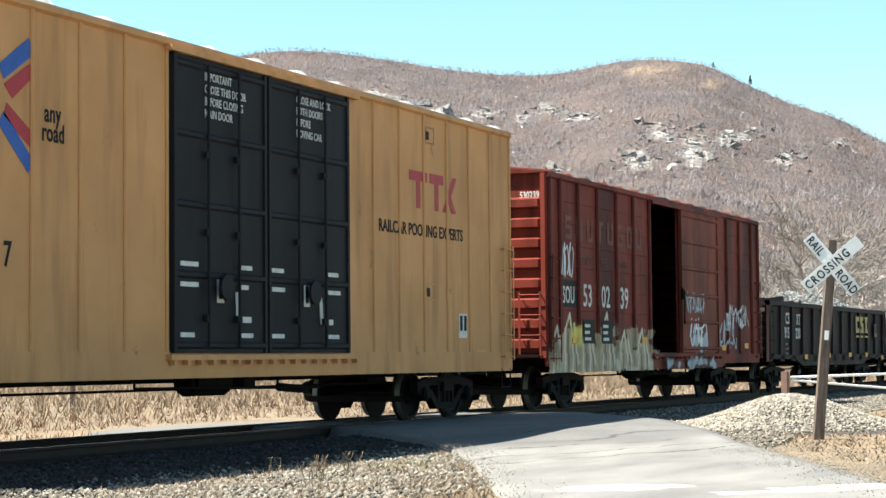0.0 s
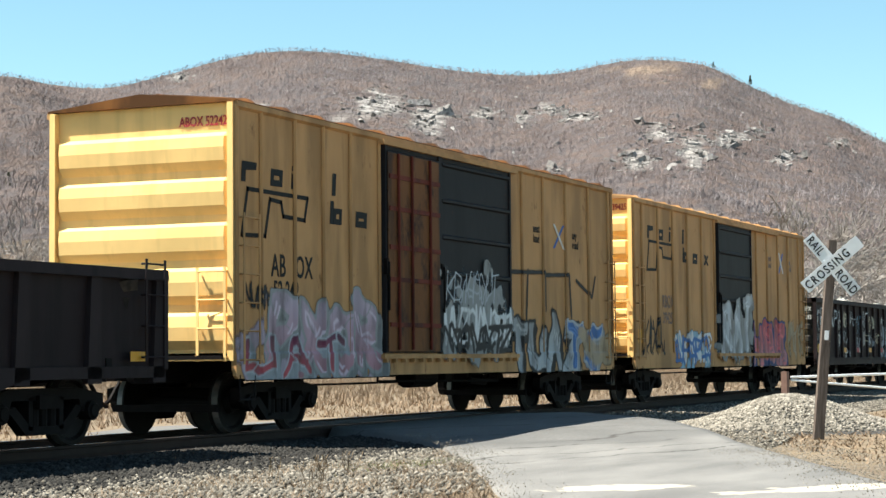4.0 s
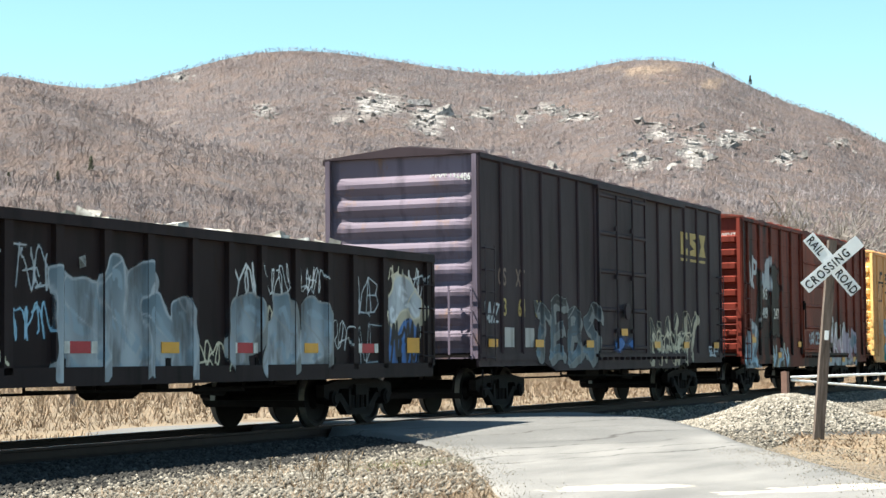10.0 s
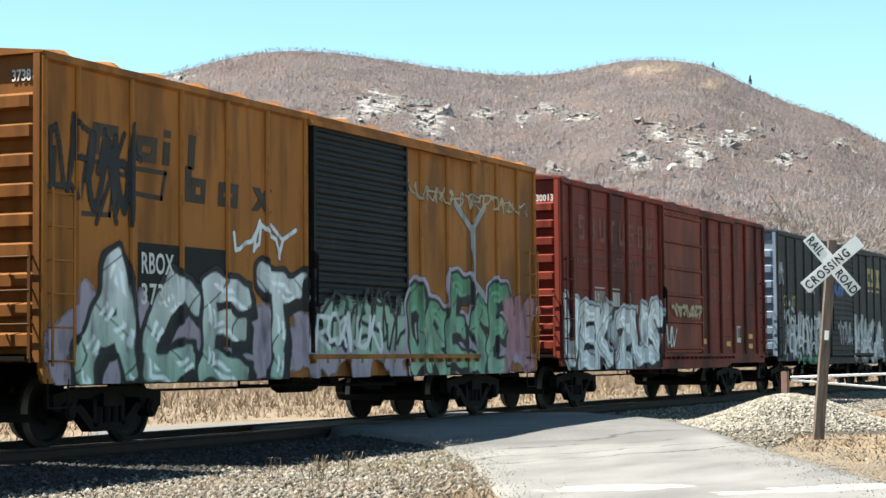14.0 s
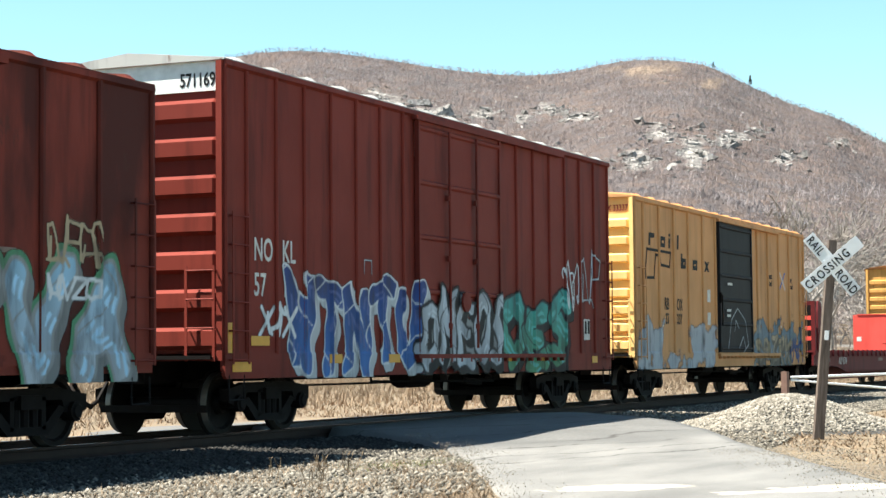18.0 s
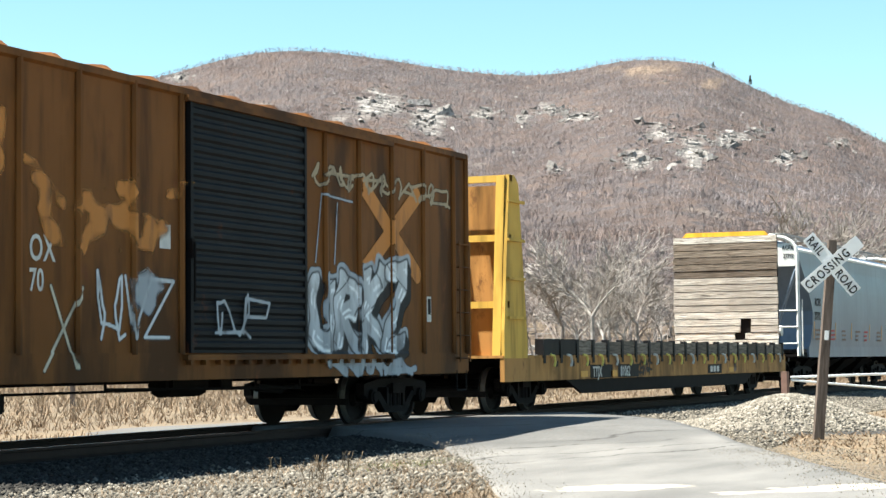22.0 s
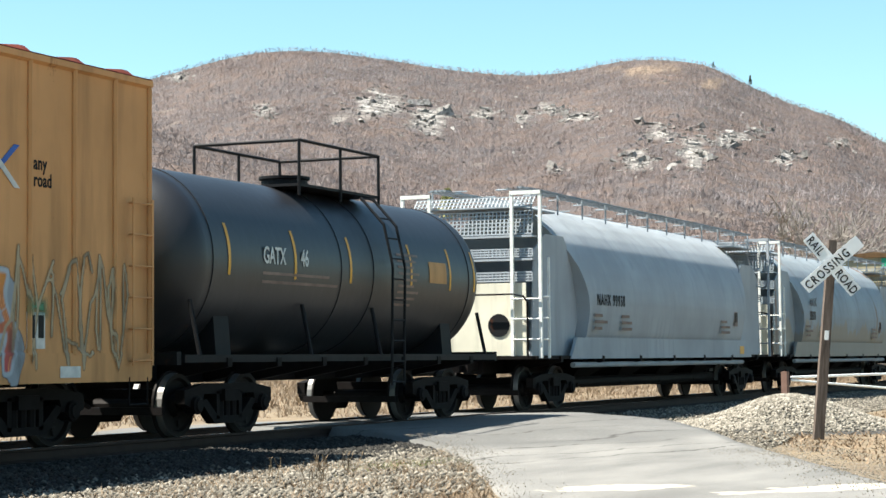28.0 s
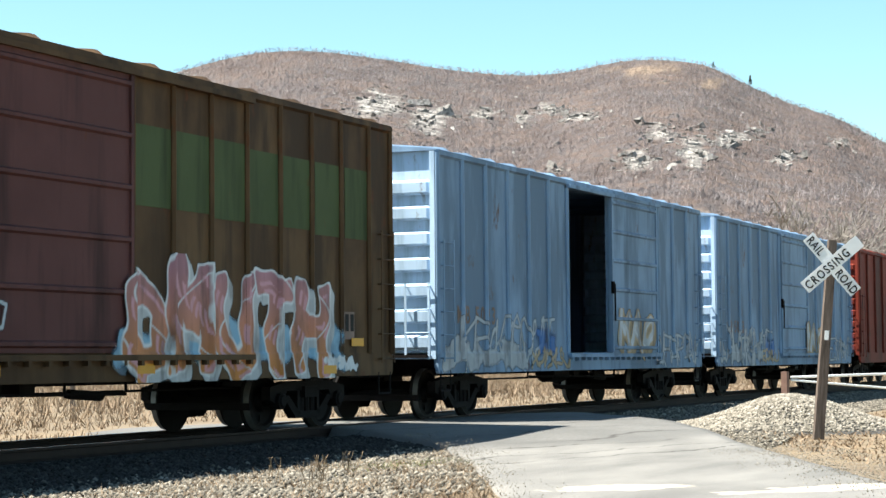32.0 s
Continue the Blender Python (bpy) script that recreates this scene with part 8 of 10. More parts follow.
# -- yellow plank flat
c = flat_2
for t, x in (("TTJX", 4.68), ("81062", 6.4)):
    plate(c[0], "black_panel", x - 0.14 - c[1] / 2, x + 1.22 - c[1] / 2, 0.59, 0.86, BLACK_LETTER)
    words(c, t, x, 0.62, 0.29, WHITE_LETTER, 0.85, 1.02, -SIDE_Y - 0.012)
plate(c[0], "company_panel", 12.9 - c[1] / 2, 14.1 - c[1] / 2, 0.60, 0.82, BLACK_LETTER)
for k in range(3):
    block(c, "company_block", rect(13.1 + k * 0.28, 13.3 + k * 0.28, 0.64, 0.78), WHITE_LETTER, -SIDE_Y - 0.008)
w = Wall(7.4, 8.7, 0.6, 0.98)
w.tag(7.5, 8.5, 0.62, 0.96, "black", 4, 0.02, 4)
w.lay(c[0], c[1], lambda x: -SIDE_Y - 0.004, "black scrawl on the yellow side")
data_panel(c, 15.2, 0.64, FADED_LETTER, 0.24)
reflectors(c[0], c[1], (4.2, 6.0, 15.0), 0.62, 0.4, 0.12)

# -- smooth grey hoppers
for c, num in ((hopper_1, "27792"), (hopper_3, "27843")):
    words(c, "ACFX", 1.95, 2.46, 0.32, BLACK_LETTER, 0.85, 1.15, -1.482)
    words(c, num, 1.9, 2.06, 0.32, BLACK_LETTER, 0.85, 1.1, -1.482)
    letters(c[0], "ACFX", 0.75, 4.02, 0.2, BLACK_LETTER, -c[1] / 2 + 0.08, 1.1, end=True)
    letters(c[0], num, 0.8, 3.78, 0.2, BLACK_LETTER, -c[1] / 2 + 0.08, 1.0, end=True)
    block(c, "stencil", ring(3.0, 3.25, 2.05, 2.38, 0.03), BLACK_LETTER, -1.482)
    for x in (1.75, 4.6, 6.9, 9.7, 11.7):
        block(c, "reflector", [(x, 1.5), (x + 0.07, 1.5), (x + 0.16, 2.0), (x + 0.09, 2.0)], REFLECTOR, -1.472)
    for x, m in ((2.0, BLACK_LETTER), (4.0, RED_MARK), (5.6, BLACK_LETTER), (7.6, BLACK_LETTER), (8.9, RED_MARK), (11.0, BLACK_LETTER)):
        small_stencils(c, x, 1.72, 3, 0.7, FADED_LETTER if m is BLACK_LETTER else RED_MARK, int(x * 3), -1.47)
    data_panel(c, 12.6, 1.72, WHITE_LETTER, 0.3, -1.47)

# -- tan ribbed hopper
c = hopper_2
words(c, "CSXT", 1.75, 2.66, 0.34, FADED_LETTER, 0.85, 1.6, -1.412)
words(c, "242237", 1.75, 2.24, 0.34, FADED_LETTER, 0.85, 1.6, -1.412)
swoosh_blocks(c, 7.2, 3.0, 0.55, 0.6, BLACK_PAINT, -1.412)
letters(c[0], "CSXT", 0.9, 3.85, 0.2, BLACK_LETTER, -c[1] / 2 + 0.09, end=True)
for x in (2.0, 3.6, 4.9, 7.6, 8.9):
    small_stencils(c, x, 1.95, 2, 0.5, FADED_LETTER, int(x * 5), -1.405)
block(c, "stencil", [(5.7, 2.1), (5.95, 2.35), (5.7, 2.6), (5.45, 2.35)], FADED_LETTER, -1.41)

# -- yellow boxcar before the tank car
c = boxcar_15
emblem(c, at=(1.05, 1.87, 2.80, 3.78, 3.69, 4.56, 5.42), zs=0.05, line=(0.38, 0.0), cross=(12.18, 12.86, 2.92, 3.40), side=(11.33, 13.12))
plate(c[0], "stencil_patch", 1.75 - c[1] / 2, 3.4 - c[1] / 2, 1.2, 2.35, YELLOW_OLD, -SIDE_Y - 0.052)
words(c, "RB", 1.95, 1.97, 0.36, BLACK_LETTER, 0.8, 1.05, -SIDE_Y - 0.06)
words(c, "OX", 2.65, 1.97, 0.36, BLACK_LETTER, 0.8, 1.05, -SIDE_Y - 0.06)
words(c, "38256", 2.0, 1.58, 0.36, BLACK_LETTER, 0.8, 1.1, -SIDE_Y - 0.06)
letters(c[0], "38256", 1.2, 4.2, 0.24, RED_MARK, -c[1] / 2 + 0.085, end=True)


def g(w):
    w.tag(0.2, 0.7, 2.6, 3.9, "cream", 2, 0.03, 1)
    w.tag(0.9, 1.6, 2.7, 3.5, "white", 3, 0.025, 3)
    w.tag(1.0, 1.9, 1.9, 2.6, "black", 4, 0.02, 4)
    w.piece("SKANTOS", 0.3, 6.0, 0.8, 1.95, "silver", "black", 5, 0.14, None, "grey", -0.1)
    w.piece("NX", 0.3, 1.8, 1.0, 2.2, "silver", "black", 6, 0.12)
    w.tag(3.4, 6.0, 1.6, 2.3, "silver", 7, 0.04, 4)
    w.piece("UORA", 9.7, 12.9, 0.9, 1.9, "orange", "silver", 8, 0.10, None, "red", 0.2)
    w.cloud(12.95, 13.4, 1.5, 1.75, PAINTS["green"], 9, 0.05)
    w.tag(7.1, 9.0, 1.5, 1.95, "grey", 10, 0.022, 5)
    w.tag(12.6, 15.0, 0.9, 2.3, "tan", 11, 0.016, 6)


box_wall(c, 0.07, 0.045, g, "grey, red and white graffiti", ((6.5, 9.55),), 0.74, 4.0)
data_panel(c, 13.0, 1.15)
for x in (7.2, 11.2, 13.6):
    plate(c[0], "white_patch", x - c[1] / 2, x + 0.4 - c[1] / 2, 0.82, 0.95, WHITE_LETTER, -SIDE_Y - 0.03)
small_stencils(c, 6.9, 2.55, 3, 0.6, WHITE_LETTER, 4, -SIDE_Y - 0.108)

# -- round-sided hoppers
for c, n1, n2, m in ((hopper_4, "NAHX 99938", "", BLACK_LETTER), (hopper_5, "NAHX", "55818", DARK_FADED)):
    words(c, n1, 3.05 if n2 == "" else 3.3, 2.06 if n2 == "" else 2.45, 0.32, m, 0.78, 1.3, -1.484)
    if n2:
        words(c, n2, 3.3, 2.05, 0.34, m, 0.8, 1.1, -1.484)
    for x in (2.9, 4.6, 12.2):
        small_stencils(c, x, 1.82, 3, 0.8, FADED_LETTER, int(x * 3), -1.474)
    data_panel(c, 13.4, 1.75, FADED_LETTER, 0.3, -1.474)
    if n2 == "":
        reflectors(c[0], c[1], (14.4,), 1.06, 0.4, 0.2, -1.39)

# -- green and brown boxcar
c = boxcar_16
for x0, x1, z0, z1, m in ((0.85, 1.7, 0.85, 4.1, GREEN_OLD), (1.75, 2.65, 1.9, 4.1, GREEN_OLD), (11.25, 12.15, 2.9, 3.9, GREEN_OLD), (12.2, 13.1, 2.9, 3.9, GREEN_OLD), (13.15, 14.05, 2.85, 3.9, GREEN_OLD), (14.1, 15.0, 2.85, 3.85, GREEN_OLD),
                          (15.05, 15.95, 2.85, 3.85, GREEN_OLD), (16.0, 16.9, 2.8, 3.85, GREEN_OLD), (16.95, 17.85, 2.8, 3.85, GREEN_OLD)):
    plate(c[0], "repainted_panel", x0 - c[1] / 2, x1 - c[1] / 2, z0, z1, m, -SIDE_Y - 0.003, "green repainted panel")
for x0, x1, z0, z1 in ((0.98, 1.68, 1.5, 2.5), (0.98, 1.68, 0.95, 1.42), (0.1, 0.8, 0.82, 1.05), (1.8, 2.3, 1.5, 2.0)):
    plate(c[0], "stencil_patch", x0 - c[1] / 2, x1 - c[1] / 2, z0, z1, GREEN_NEW, -SIDE_Y - 0.008)
words(c, "AGR", 1.0, 2.2, 0.34, WHITE_LETTER, 0.75, 1.05, -SIDE_Y - 0.014)
words(c, "180", 1.02, 1.76, 0.36, WHITE_LETTER, 0.8, 1.05, -SIDE_Y - 0.014)
bm = box(B(), -c[1] / 2 + 0.066, -c[1] / 2 + 0.08, -1.4, -0.35, 4.25, 4.58)
part("end_patch", bm, GREEN_NEW, c[0], "bright green number patch")
letters(c[0], "AGR 18019", 1.3, 4.36, 0.2, WHITE_LETTER, -c[1] / 2 + 0.062, end=True)


def g(w):
    w.cloud(1.9, 7.8, 0.9, 1.7, PAINTS["blue"], 1, 0.3)
    w.piece("POTUN", 2.2, 7.6, 0.8, 2.25, "purple", "white", 2, 0.17, "blue", "pink", 0.0, 0.035)
    w.cloud(10.7, 16.8, 1.0, 1.5, PAINTS["sky"], 3, 0.35)
    w.piece("OMUTH", 10.9, 16.4, 0.82, 2.2, "pink", "white", 4, 0.17, None, "orange", 0.0, 0.035)
    w.tag(1.9, 2.4, 0.8, 1.1, "white", 5, 0.03, 2)
    w.tag(16.3, 17.2, 0.85, 1.05, "white", 6, 0.03, 4)
    w.tag(7.9, 8.6, 1.0, 1.8, "silver", 7, 0.02, 2)


box_wall(c, 0.08, 0.06, g, "pink and purple graffiti with white outlines and blue glow", ((7.9, 11.2),), 0.74, 2.35)
for x, z in ((16.2, 0.8), (8.2, 0.85), (11.3, 0.85), (17.1, 1.2)):
    plate(c[0], "reflector", x - c[1] / 2, x + 0.4 - c[1] / 2, z, z + 0.12, REFLECTOR, -SIDE_Y - 0.03)
data_panel(c, 16.9, 1.3, FADED_LETTER)

# -- light blue boxcars
for c, sd in ((boxcar_17, 3), (boxcar_18, 9)):
    def g(w):
        w.cloud(0.3, 4.0, 0.78, 1.3, PAINTS["silver"], sd, 0.5)
        w.tag(1.0, 5.4, 0.9, 1.8, "silver", sd + 1, 0.03, 7)
        w.cloud(4.6, 5.6, 1.0, 1.5, PAINTS["blue"], sd + 2, 0.2)
        w.piece("MAO", 9.0, 11.4, 1.15, 1.9, "silver", "tan", sd + 3, 0.16)
        w.tag(11.8, 15.0, 0.8, 1.6, "silver", sd + 4, 0.03, 6)
        w.tag(4.2, 6.0, 0.8, 1.2, "tan", sd + 5, 0.03, 4)
    box_wall(c, 0.1, 0.06, g, "faint silver and rusty graffiti", ((6.25, 11.75) if sd == 3 else (6.25, 9.35),), 0.76, 2.0)
    words(c, "MB 5023", 0.85, 1.6, 0.42, FADED_LETTER, 0.9, 1.3)
GLYPHS.clear()


# ---------------------------------------------------------------- ground, track, road
def ground_material():
    m, t, b = nodes_of("dry_ground")
    c = mixed(t, noisy(t, 0.35, detail=6), (0.125, 0.092, 0.062), (0.205, 0.155, 0.10))
    c = mixed(t, noisy(t, 6, detail=8, low=0.45, high=0.6), c, (0.165, 0.135, 0.10))
    t.links.new(c, b.inputs["Base Color"])
    b.inputs["Roughness"].default_value = 0.95
    b.inputs["Specular IOR Level"].default_value = 0.1
    bumped(t, b, noisy(t, 9, detail=8, low=0.2, high=0.8), 0.6, 0.05)
    return m


def hill_material():
    """Leaf litter under the woods, bare rock and a dry grassy bald where the mesh says so."""
    m, t, b = nodes_of("leaf_litter_slope")
    c = mixed(t, noisy(t, 0.02, detail=6, low=0.4, high=0.6), (0.095, 0.074, 0.068), (0.15, 0.112, 0.096))
    c = mixed(t, noisy(t, 0.12, detail=9, low=0.42, high=0.62), c, (0.125, 0.108, 0.106))
    cover = t.nodes.new("ShaderNodeVertexColor")
    cover.layer_name = "cover"
    sp = t.nodes.new("ShaderNodeSeparateColor")
    t.links.new(cover.outputs["Color"], sp.inputs[0])
    stone = mixed(t, noisy(t, 0.11, (1, 1, 2.5), 9, 0.42, 0.58, 0.7), (0.40, 0.372, 0.345), (0.15, 0.137, 0.128))
    c = mixed(t, sp.outputs[1], c, mixed(t, noisy(t, 0.08, detail=8), (0.30, 0.225, 0.165), (0.20, 0.15, 0.115)))
    c = mixed(t, sp.outputs[0], c, stone)
    t.links.new(c, b.inputs["Base Color"])
    b.inputs["Roughness"].default_value = 0.95
    b.inputs["Specular IOR Level"].default_value = 0.1
    bumped(t, b, noisy(t, 0.25, detail=10, low=0.2, high=0.8, rough=0.65), 1.0, 3.0)
    return m


def foot_material():
    m, t, b = nodes_of("rocky_hill_foot")
    c = mixed(t, noisy(t, 0.06, detail=6, low=0.4, high=0.6), (0.15, 0.113, 0.083), (0.26, 0.198, 0.142))
    c = mixed(t, noisy(t, 0.3, (1, 1, 2), 8, 0.52, 0.6), c, (0.085, 0.062, 0.048))
    c = mixed(t, noisy(t, 0.25, (1, 1, 2), 8, 0.57, 0.66, offset=(3, 0, 1)), c, (0.27, 0.25, 0.23))
    t.links.new(c, b.inputs["Base Color"])
    b.inputs["Roughness"].default_value = 0.95
    b.inputs["Specular IOR Level"].default_value = 0.1
    bumped(t, b, noisy(t, 0.6, detail=10, low=0.2, high=0.8, rough=0.65), 1.0, 2.0)
    return m


# The skyline of the ridge: bearing from the camera in degrees, and slope up to it
RIDGE = [(20, 0.05), (36, 0.10), (49.3, 0.135), (53.2, 0.1463), (54.8, 0.1425), (56.3, 0.1415), (58.1, 0.1487), (59.6, 0.1563), (60.9, 0.1606), (62.4, 0.1613), (64.5, 0.157),
         (66.5, 0.1512), (68.5, 0.148), (69.8, 0.149), (71.7, 0.1544), (73.2, 0.1537), (74.2, 0.1497), (75.3, 0.1397), (76.5, 0.1297), (77.8, 0.1215), (79.2, 0.108), (84.3, 0.0686), (95, 0.04), (120, 0.02)]
RIDGE_R, FOOT_R = 1500.0, 210.0
_az = np.array([p[0] for p in RIDGE])
_sl = np.array([p[1] for p in RIDGE])


def ridge_slope(az):
    """Smooth curve through the skyline's points."""
    i = int(np.clip(np.searchsorted(_az, az) - 1, 0, len(_az) - 2))
    t = float(np.clip((az - _az[i]) / (_az[i + 1] - _az[i]), 0, 1))
    lo, hi = max(i - 1, 0), min(i + 2, len(_az) - 1)
    m0 = (_sl[i + 1] - _sl[lo]) / (_az[i + 1] - _az[lo]) * (_az[i + 1] - _az[i])
    m1 = (_sl[hi] - _sl[i]) / (_az[hi] - _az[i]) * (_az[i + 1] - _az[i])
    return (2 * t**3 - 3 * t**2 + 1) * _sl[i] + (t**3 - 2 * t**2 + t) * m0 + (-2 * t**3 + 3 * t**2) * _sl[i + 1] + (t**3 - t**2) * m1


# a nearer spur that comes down across the foot of the ridge: bearing, slope up to its crest
SPUR = [(20, 0.06), (40, 0.12), (53.3, 0.138), (55.7, 0.134), (57.2, 0.130), (59.0, 0.118), (60.8, 0.109), (63.0, 0.100), (64.3, 0.090), (66.2, 0.083), (68.1, 0.073), (69.8, 0.064), (73, 0.054), (78, 0.045), (90, 0.03), (120, 0.01)]
SPUR_R = 820.0
_saz = np.array([p[0] for p in SPUR])
_ssl = np.array([p[1] for p in SPUR])
# rock faces on the ridge: bearing, slope up to it, half width in degrees, half height in slope
CRAGS = [(64.45, 0.1305, 1.0, 0.008), (65.8, 0.1245, 0.7, 0.007), (60.9, 0.1265, 0.35, 0.005), (69.5, 0.129, 0.5, 0.0035), (70.2, 0.126, 0.7, 0.004), (68.6, 0.125, 0.3, 0.003), (72.7, 0.116, 0.65, 0.0065),
         (73.6, 0.103, 0.5, 0.0065), (72.0, 0.103, 0.6, 0.0045), (74.7, 0.111, 0.8, 0.0055), (75.5, 0.116, 0.3, 0.003), (77.9, 0.108, 0.4, 0.0035), (69.6, 0.098, 0.25, 0.002), (58.45, 0.146, 0.3, 0.003), (67.4, 0.127, 0.5, 0.003), (76.3, 0.100, 0.4, 0.003)]
BALD = [(72.4, 0.1495, 1.0, 0.0045), (74.2, 0.141, 0.5, 0.004)]


def spur_slope(az):
    return float(np.interp(az, _saz, _ssl))


def within(spots, az, s):
    return max(math.exp(-((az - a) / w) ** 2 - ((s - c) / h) ** 2) for a, c, w, h in spots)


def cover_at(x, y):
    """Shares of bare rock and of dry grass at a place on the ridge."""
    r = math.hypot(x, y)
    az = math.degrees(math.atan2(x, y))
    if not (50 < az < 83 and 700 < r < 1500):
        return 0.0, 0.0
    s = ridge_slope(az) * (r - FOOT_R) / (RIDGE_R - FOOT_R)
    n = noise.noise((x * 0.03, y * 0.03, 2)) * 0.45 + noise.noise((x * 0.09, y * 0.09, 6)) * 0.35
    rock = min(1.0, max(0.0, (within(CRAGS, az, s) * 1.1 + 1.35 * n - 0.55) * 2.4))
    rock = max(rock, min(1.0, max(0.0, (n + 0.25 * noise.noise((x * 0.012, y * 0.012, 17)) - 0.42) * 4)) * 0.8 * (s > 0.085))
    bald = min(1.0, max(0.0, (within(BALD, az, s) + 1.2 * n - 0.4) * 1.8))
    return rock, bald


def land_height(x, y):
    r = math.hypot(x, y)
    if r < FOOT_R * 0.8:
        return -0.24
    az = math.degrees(math.atan2(x, y))
    s = ridge_slope(az) if 15 < az < 125 else 0.0
    u = (r - FOOT_R) / (RIDGE_R - FOOT_R)
    if u <= 0:
        return -0.24
    f = u if u < 1 else max(-0.2, 1 - 3.5 * (u - 1))
    rise = r * s * f
    v = (r - FOOT_R) / (SPUR_R - FOOT_R)
    if 20 < az < 120:
        spur = r * spur_slope(az) * v if v < 1 else SPUR_R * spur_slope(az) * (1 - 2.2 * (v - 1))
        rise = max(rise, spur)
    bump = (noise.noise((x * 0.006, y * 0.006, 1)) * 9 + noise.noise((x * 0.02, y * 0.02, 5)) * 4 + noise.noise((x * 0.07, y * 0.07, 3)) * 1.6) * min(1, u * 4) * (1 - min(1, max(0, u - 0.75) * 4))
    crag = 5 * max(0, noise.noise((x * 0.011, y * 0.011, 9))) * min(1, u * 3) * (1 if u < 0.9 else 0)
    return -0.24 + rise + min(1, u * 10) * 0.99 * (u < 1) + bump * min(1, s * 12) + crag * min(1, s * 10)


def land():
    radii = list(np.concatenate([[0.0], np.geomspace(2, 200, 26), np.linspace(206, 1500, 190), np.linspace(1512, 2100, 20), np.geomspace(2200, 4600, 8)]))
    az = np.concatenate([np.linspace(-180, 46, 60, endpoint=False), np.linspace(46, 52, 30, endpoint=False), np.linspace(52, 80.5, 400, endpoint=False), np.linspace(80.5, 86, 24, endpoint=False), np.linspace(86, 180, 30, endpoint=False)])
    n = len(az)
    verts = [(0, 0, -0.24)]
    for r in radii[1:]:
        for a in az:
            x, y = r * math.sin(radians(a)), r * math.cos(radians(a))
            verts.append((x, y, land_height(x, y)))
    faces = [(0, 1 + (i + 1) % n, 1 + i) for i in range(n)]
    mats = [0] * n
    for k in range(1, len(radii) - 1):
        p, q = 1 + (k - 1) * n, 1 + k * n
        for i in range(n):
            j = (i + 1) % n
            faces.append((p + i, p + j, q + j, q + i))
        mats += [0 if radii[k] < 205 else 1 if radii[k] > 450 else 2] * n
    me = bpy.data.meshes.new("ground")
    me.from_pydata(verts, [], faces)
    me.materials.append(ground_material())
    me.materials.append(hill_material())
    me.materials.append(foot_material())
    me.polygons.foreach_set("material_index", mats)
    me.polygons.foreach_set("use_smooth", [True] * len(faces))
    at = me.color_attributes.new("cover", "FLOAT_COLOR", "POINT")
    at.data.foreach_set("color", np.array([(*cover_at(p[0], p[1]), 0.0, 1.0) for p in verts]).reshape(-1))
    return tagged(new("ground", me), "dry valley floor rising to a bare wooded ridge with rock outcrops", "ground", kind="structure")


land()

# ballast bed, its colour kept dark to carry the train's shade
BALLAST = nodes_of("ballast_bed")
_m, _t, _b = BALLAST
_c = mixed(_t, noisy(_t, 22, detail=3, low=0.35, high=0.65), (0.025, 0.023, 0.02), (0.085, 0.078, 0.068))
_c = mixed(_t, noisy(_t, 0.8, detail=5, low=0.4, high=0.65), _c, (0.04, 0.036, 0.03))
_t.links.new(_c, _b.inputs["Base Color"])
_b.inputs["Roughness"].default_value = 0.95
bumped(_t, _b, noisy(_t, 26, detail=3, low=0.2, high=0.8), 0.9, 0.05)


def bed_height(y):
    d = y - TRACK_Y
    return float(np.interp(d, [-5.2, -4.2, -2.6, -1.6, 1.6, 3.0, 4.6], [-0.26, -0.235, -0.20, -0.16, -0.16, -0.22, -0.30]))


bm = B()
ys = [TRACK_Y + d for d in (-5.2, -4.7, -4.2, -3.4, -2.6, -2.1, -1.6, 0, 1.6, 2.4, 3.0, 4.6)]
xs = list(np.linspace(-60, 10, 15)) + list(np.linspace(10.5, 70, 120)) + list(np.linspace(74, 700, 40))
grid = [[bm.verts.new((x, y, bed_height(y) + (0.03 * noise.noise((x * 0.8, y * 1.3, 0)) if abs(y - TRACK_Y) > 1.7 else 0))) for y in ys] for x in xs]
for p, q in zip(grid, grid[1:]):
    for j in range(len(ys) - 1):
        bm.faces.new((p[j], q[j], q[j + 1], p[j + 1]))
ob = new("ballast_bed", mesh_of(bm, "ballast_bed", True))
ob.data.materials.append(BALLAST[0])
tagged(ob, "grey crushed-stone ballast bed under the track", "ballast", kind="structure")


def rail(y):
    bm = B()
    prof = [(-0.07, -0.17), (0.07, -0.17), (0.07, -0.155), (0.012, -0.13), (0.012, -0.045), (0.036, -0.035), (0.036, -0.003), (0.03, 0.0), (-0.03, 0.0), (-0.036, -0.003), (-0.036, -0.035), (-0.012, -0.045), (-0.012, -0.13), (-0.07, -0.155)]
    prism(bm, [(y + u, v) for u, v in prof], "x", -60, 700)
    bmesh.ops.recalc_face_normals(bm, faces=bm.faces)
    me = mesh_of(bm, "rail")
    me.materials.append(RAIL_RUST)
    me.materials.append(RAIL_SHINE)
    for p in me.polygons:
        if p.normal.z > 0.9 and p.center.z > -0.01:
            p.material_index = 1
    return me


track = empty("railway_track", "single railway track, rusty rails with bright heads on timber ties", "track")
tagged(track, kind="structure")
for y in (TRACK_Y - 0.755, TRACK_Y + 0.755):
    part("rail", rail(y), None, track)
tie = mesh_of(box(B(), -0.115, 0.115, -1.3, 1.3, -0.33, -0.155), "tie")
tie.materials.append(WOOD_TIE)
for i in range(190):
    x = 4 + i * 0.5
    part("tie", tie, None, track).location = (x, TRACK_Y, 0)


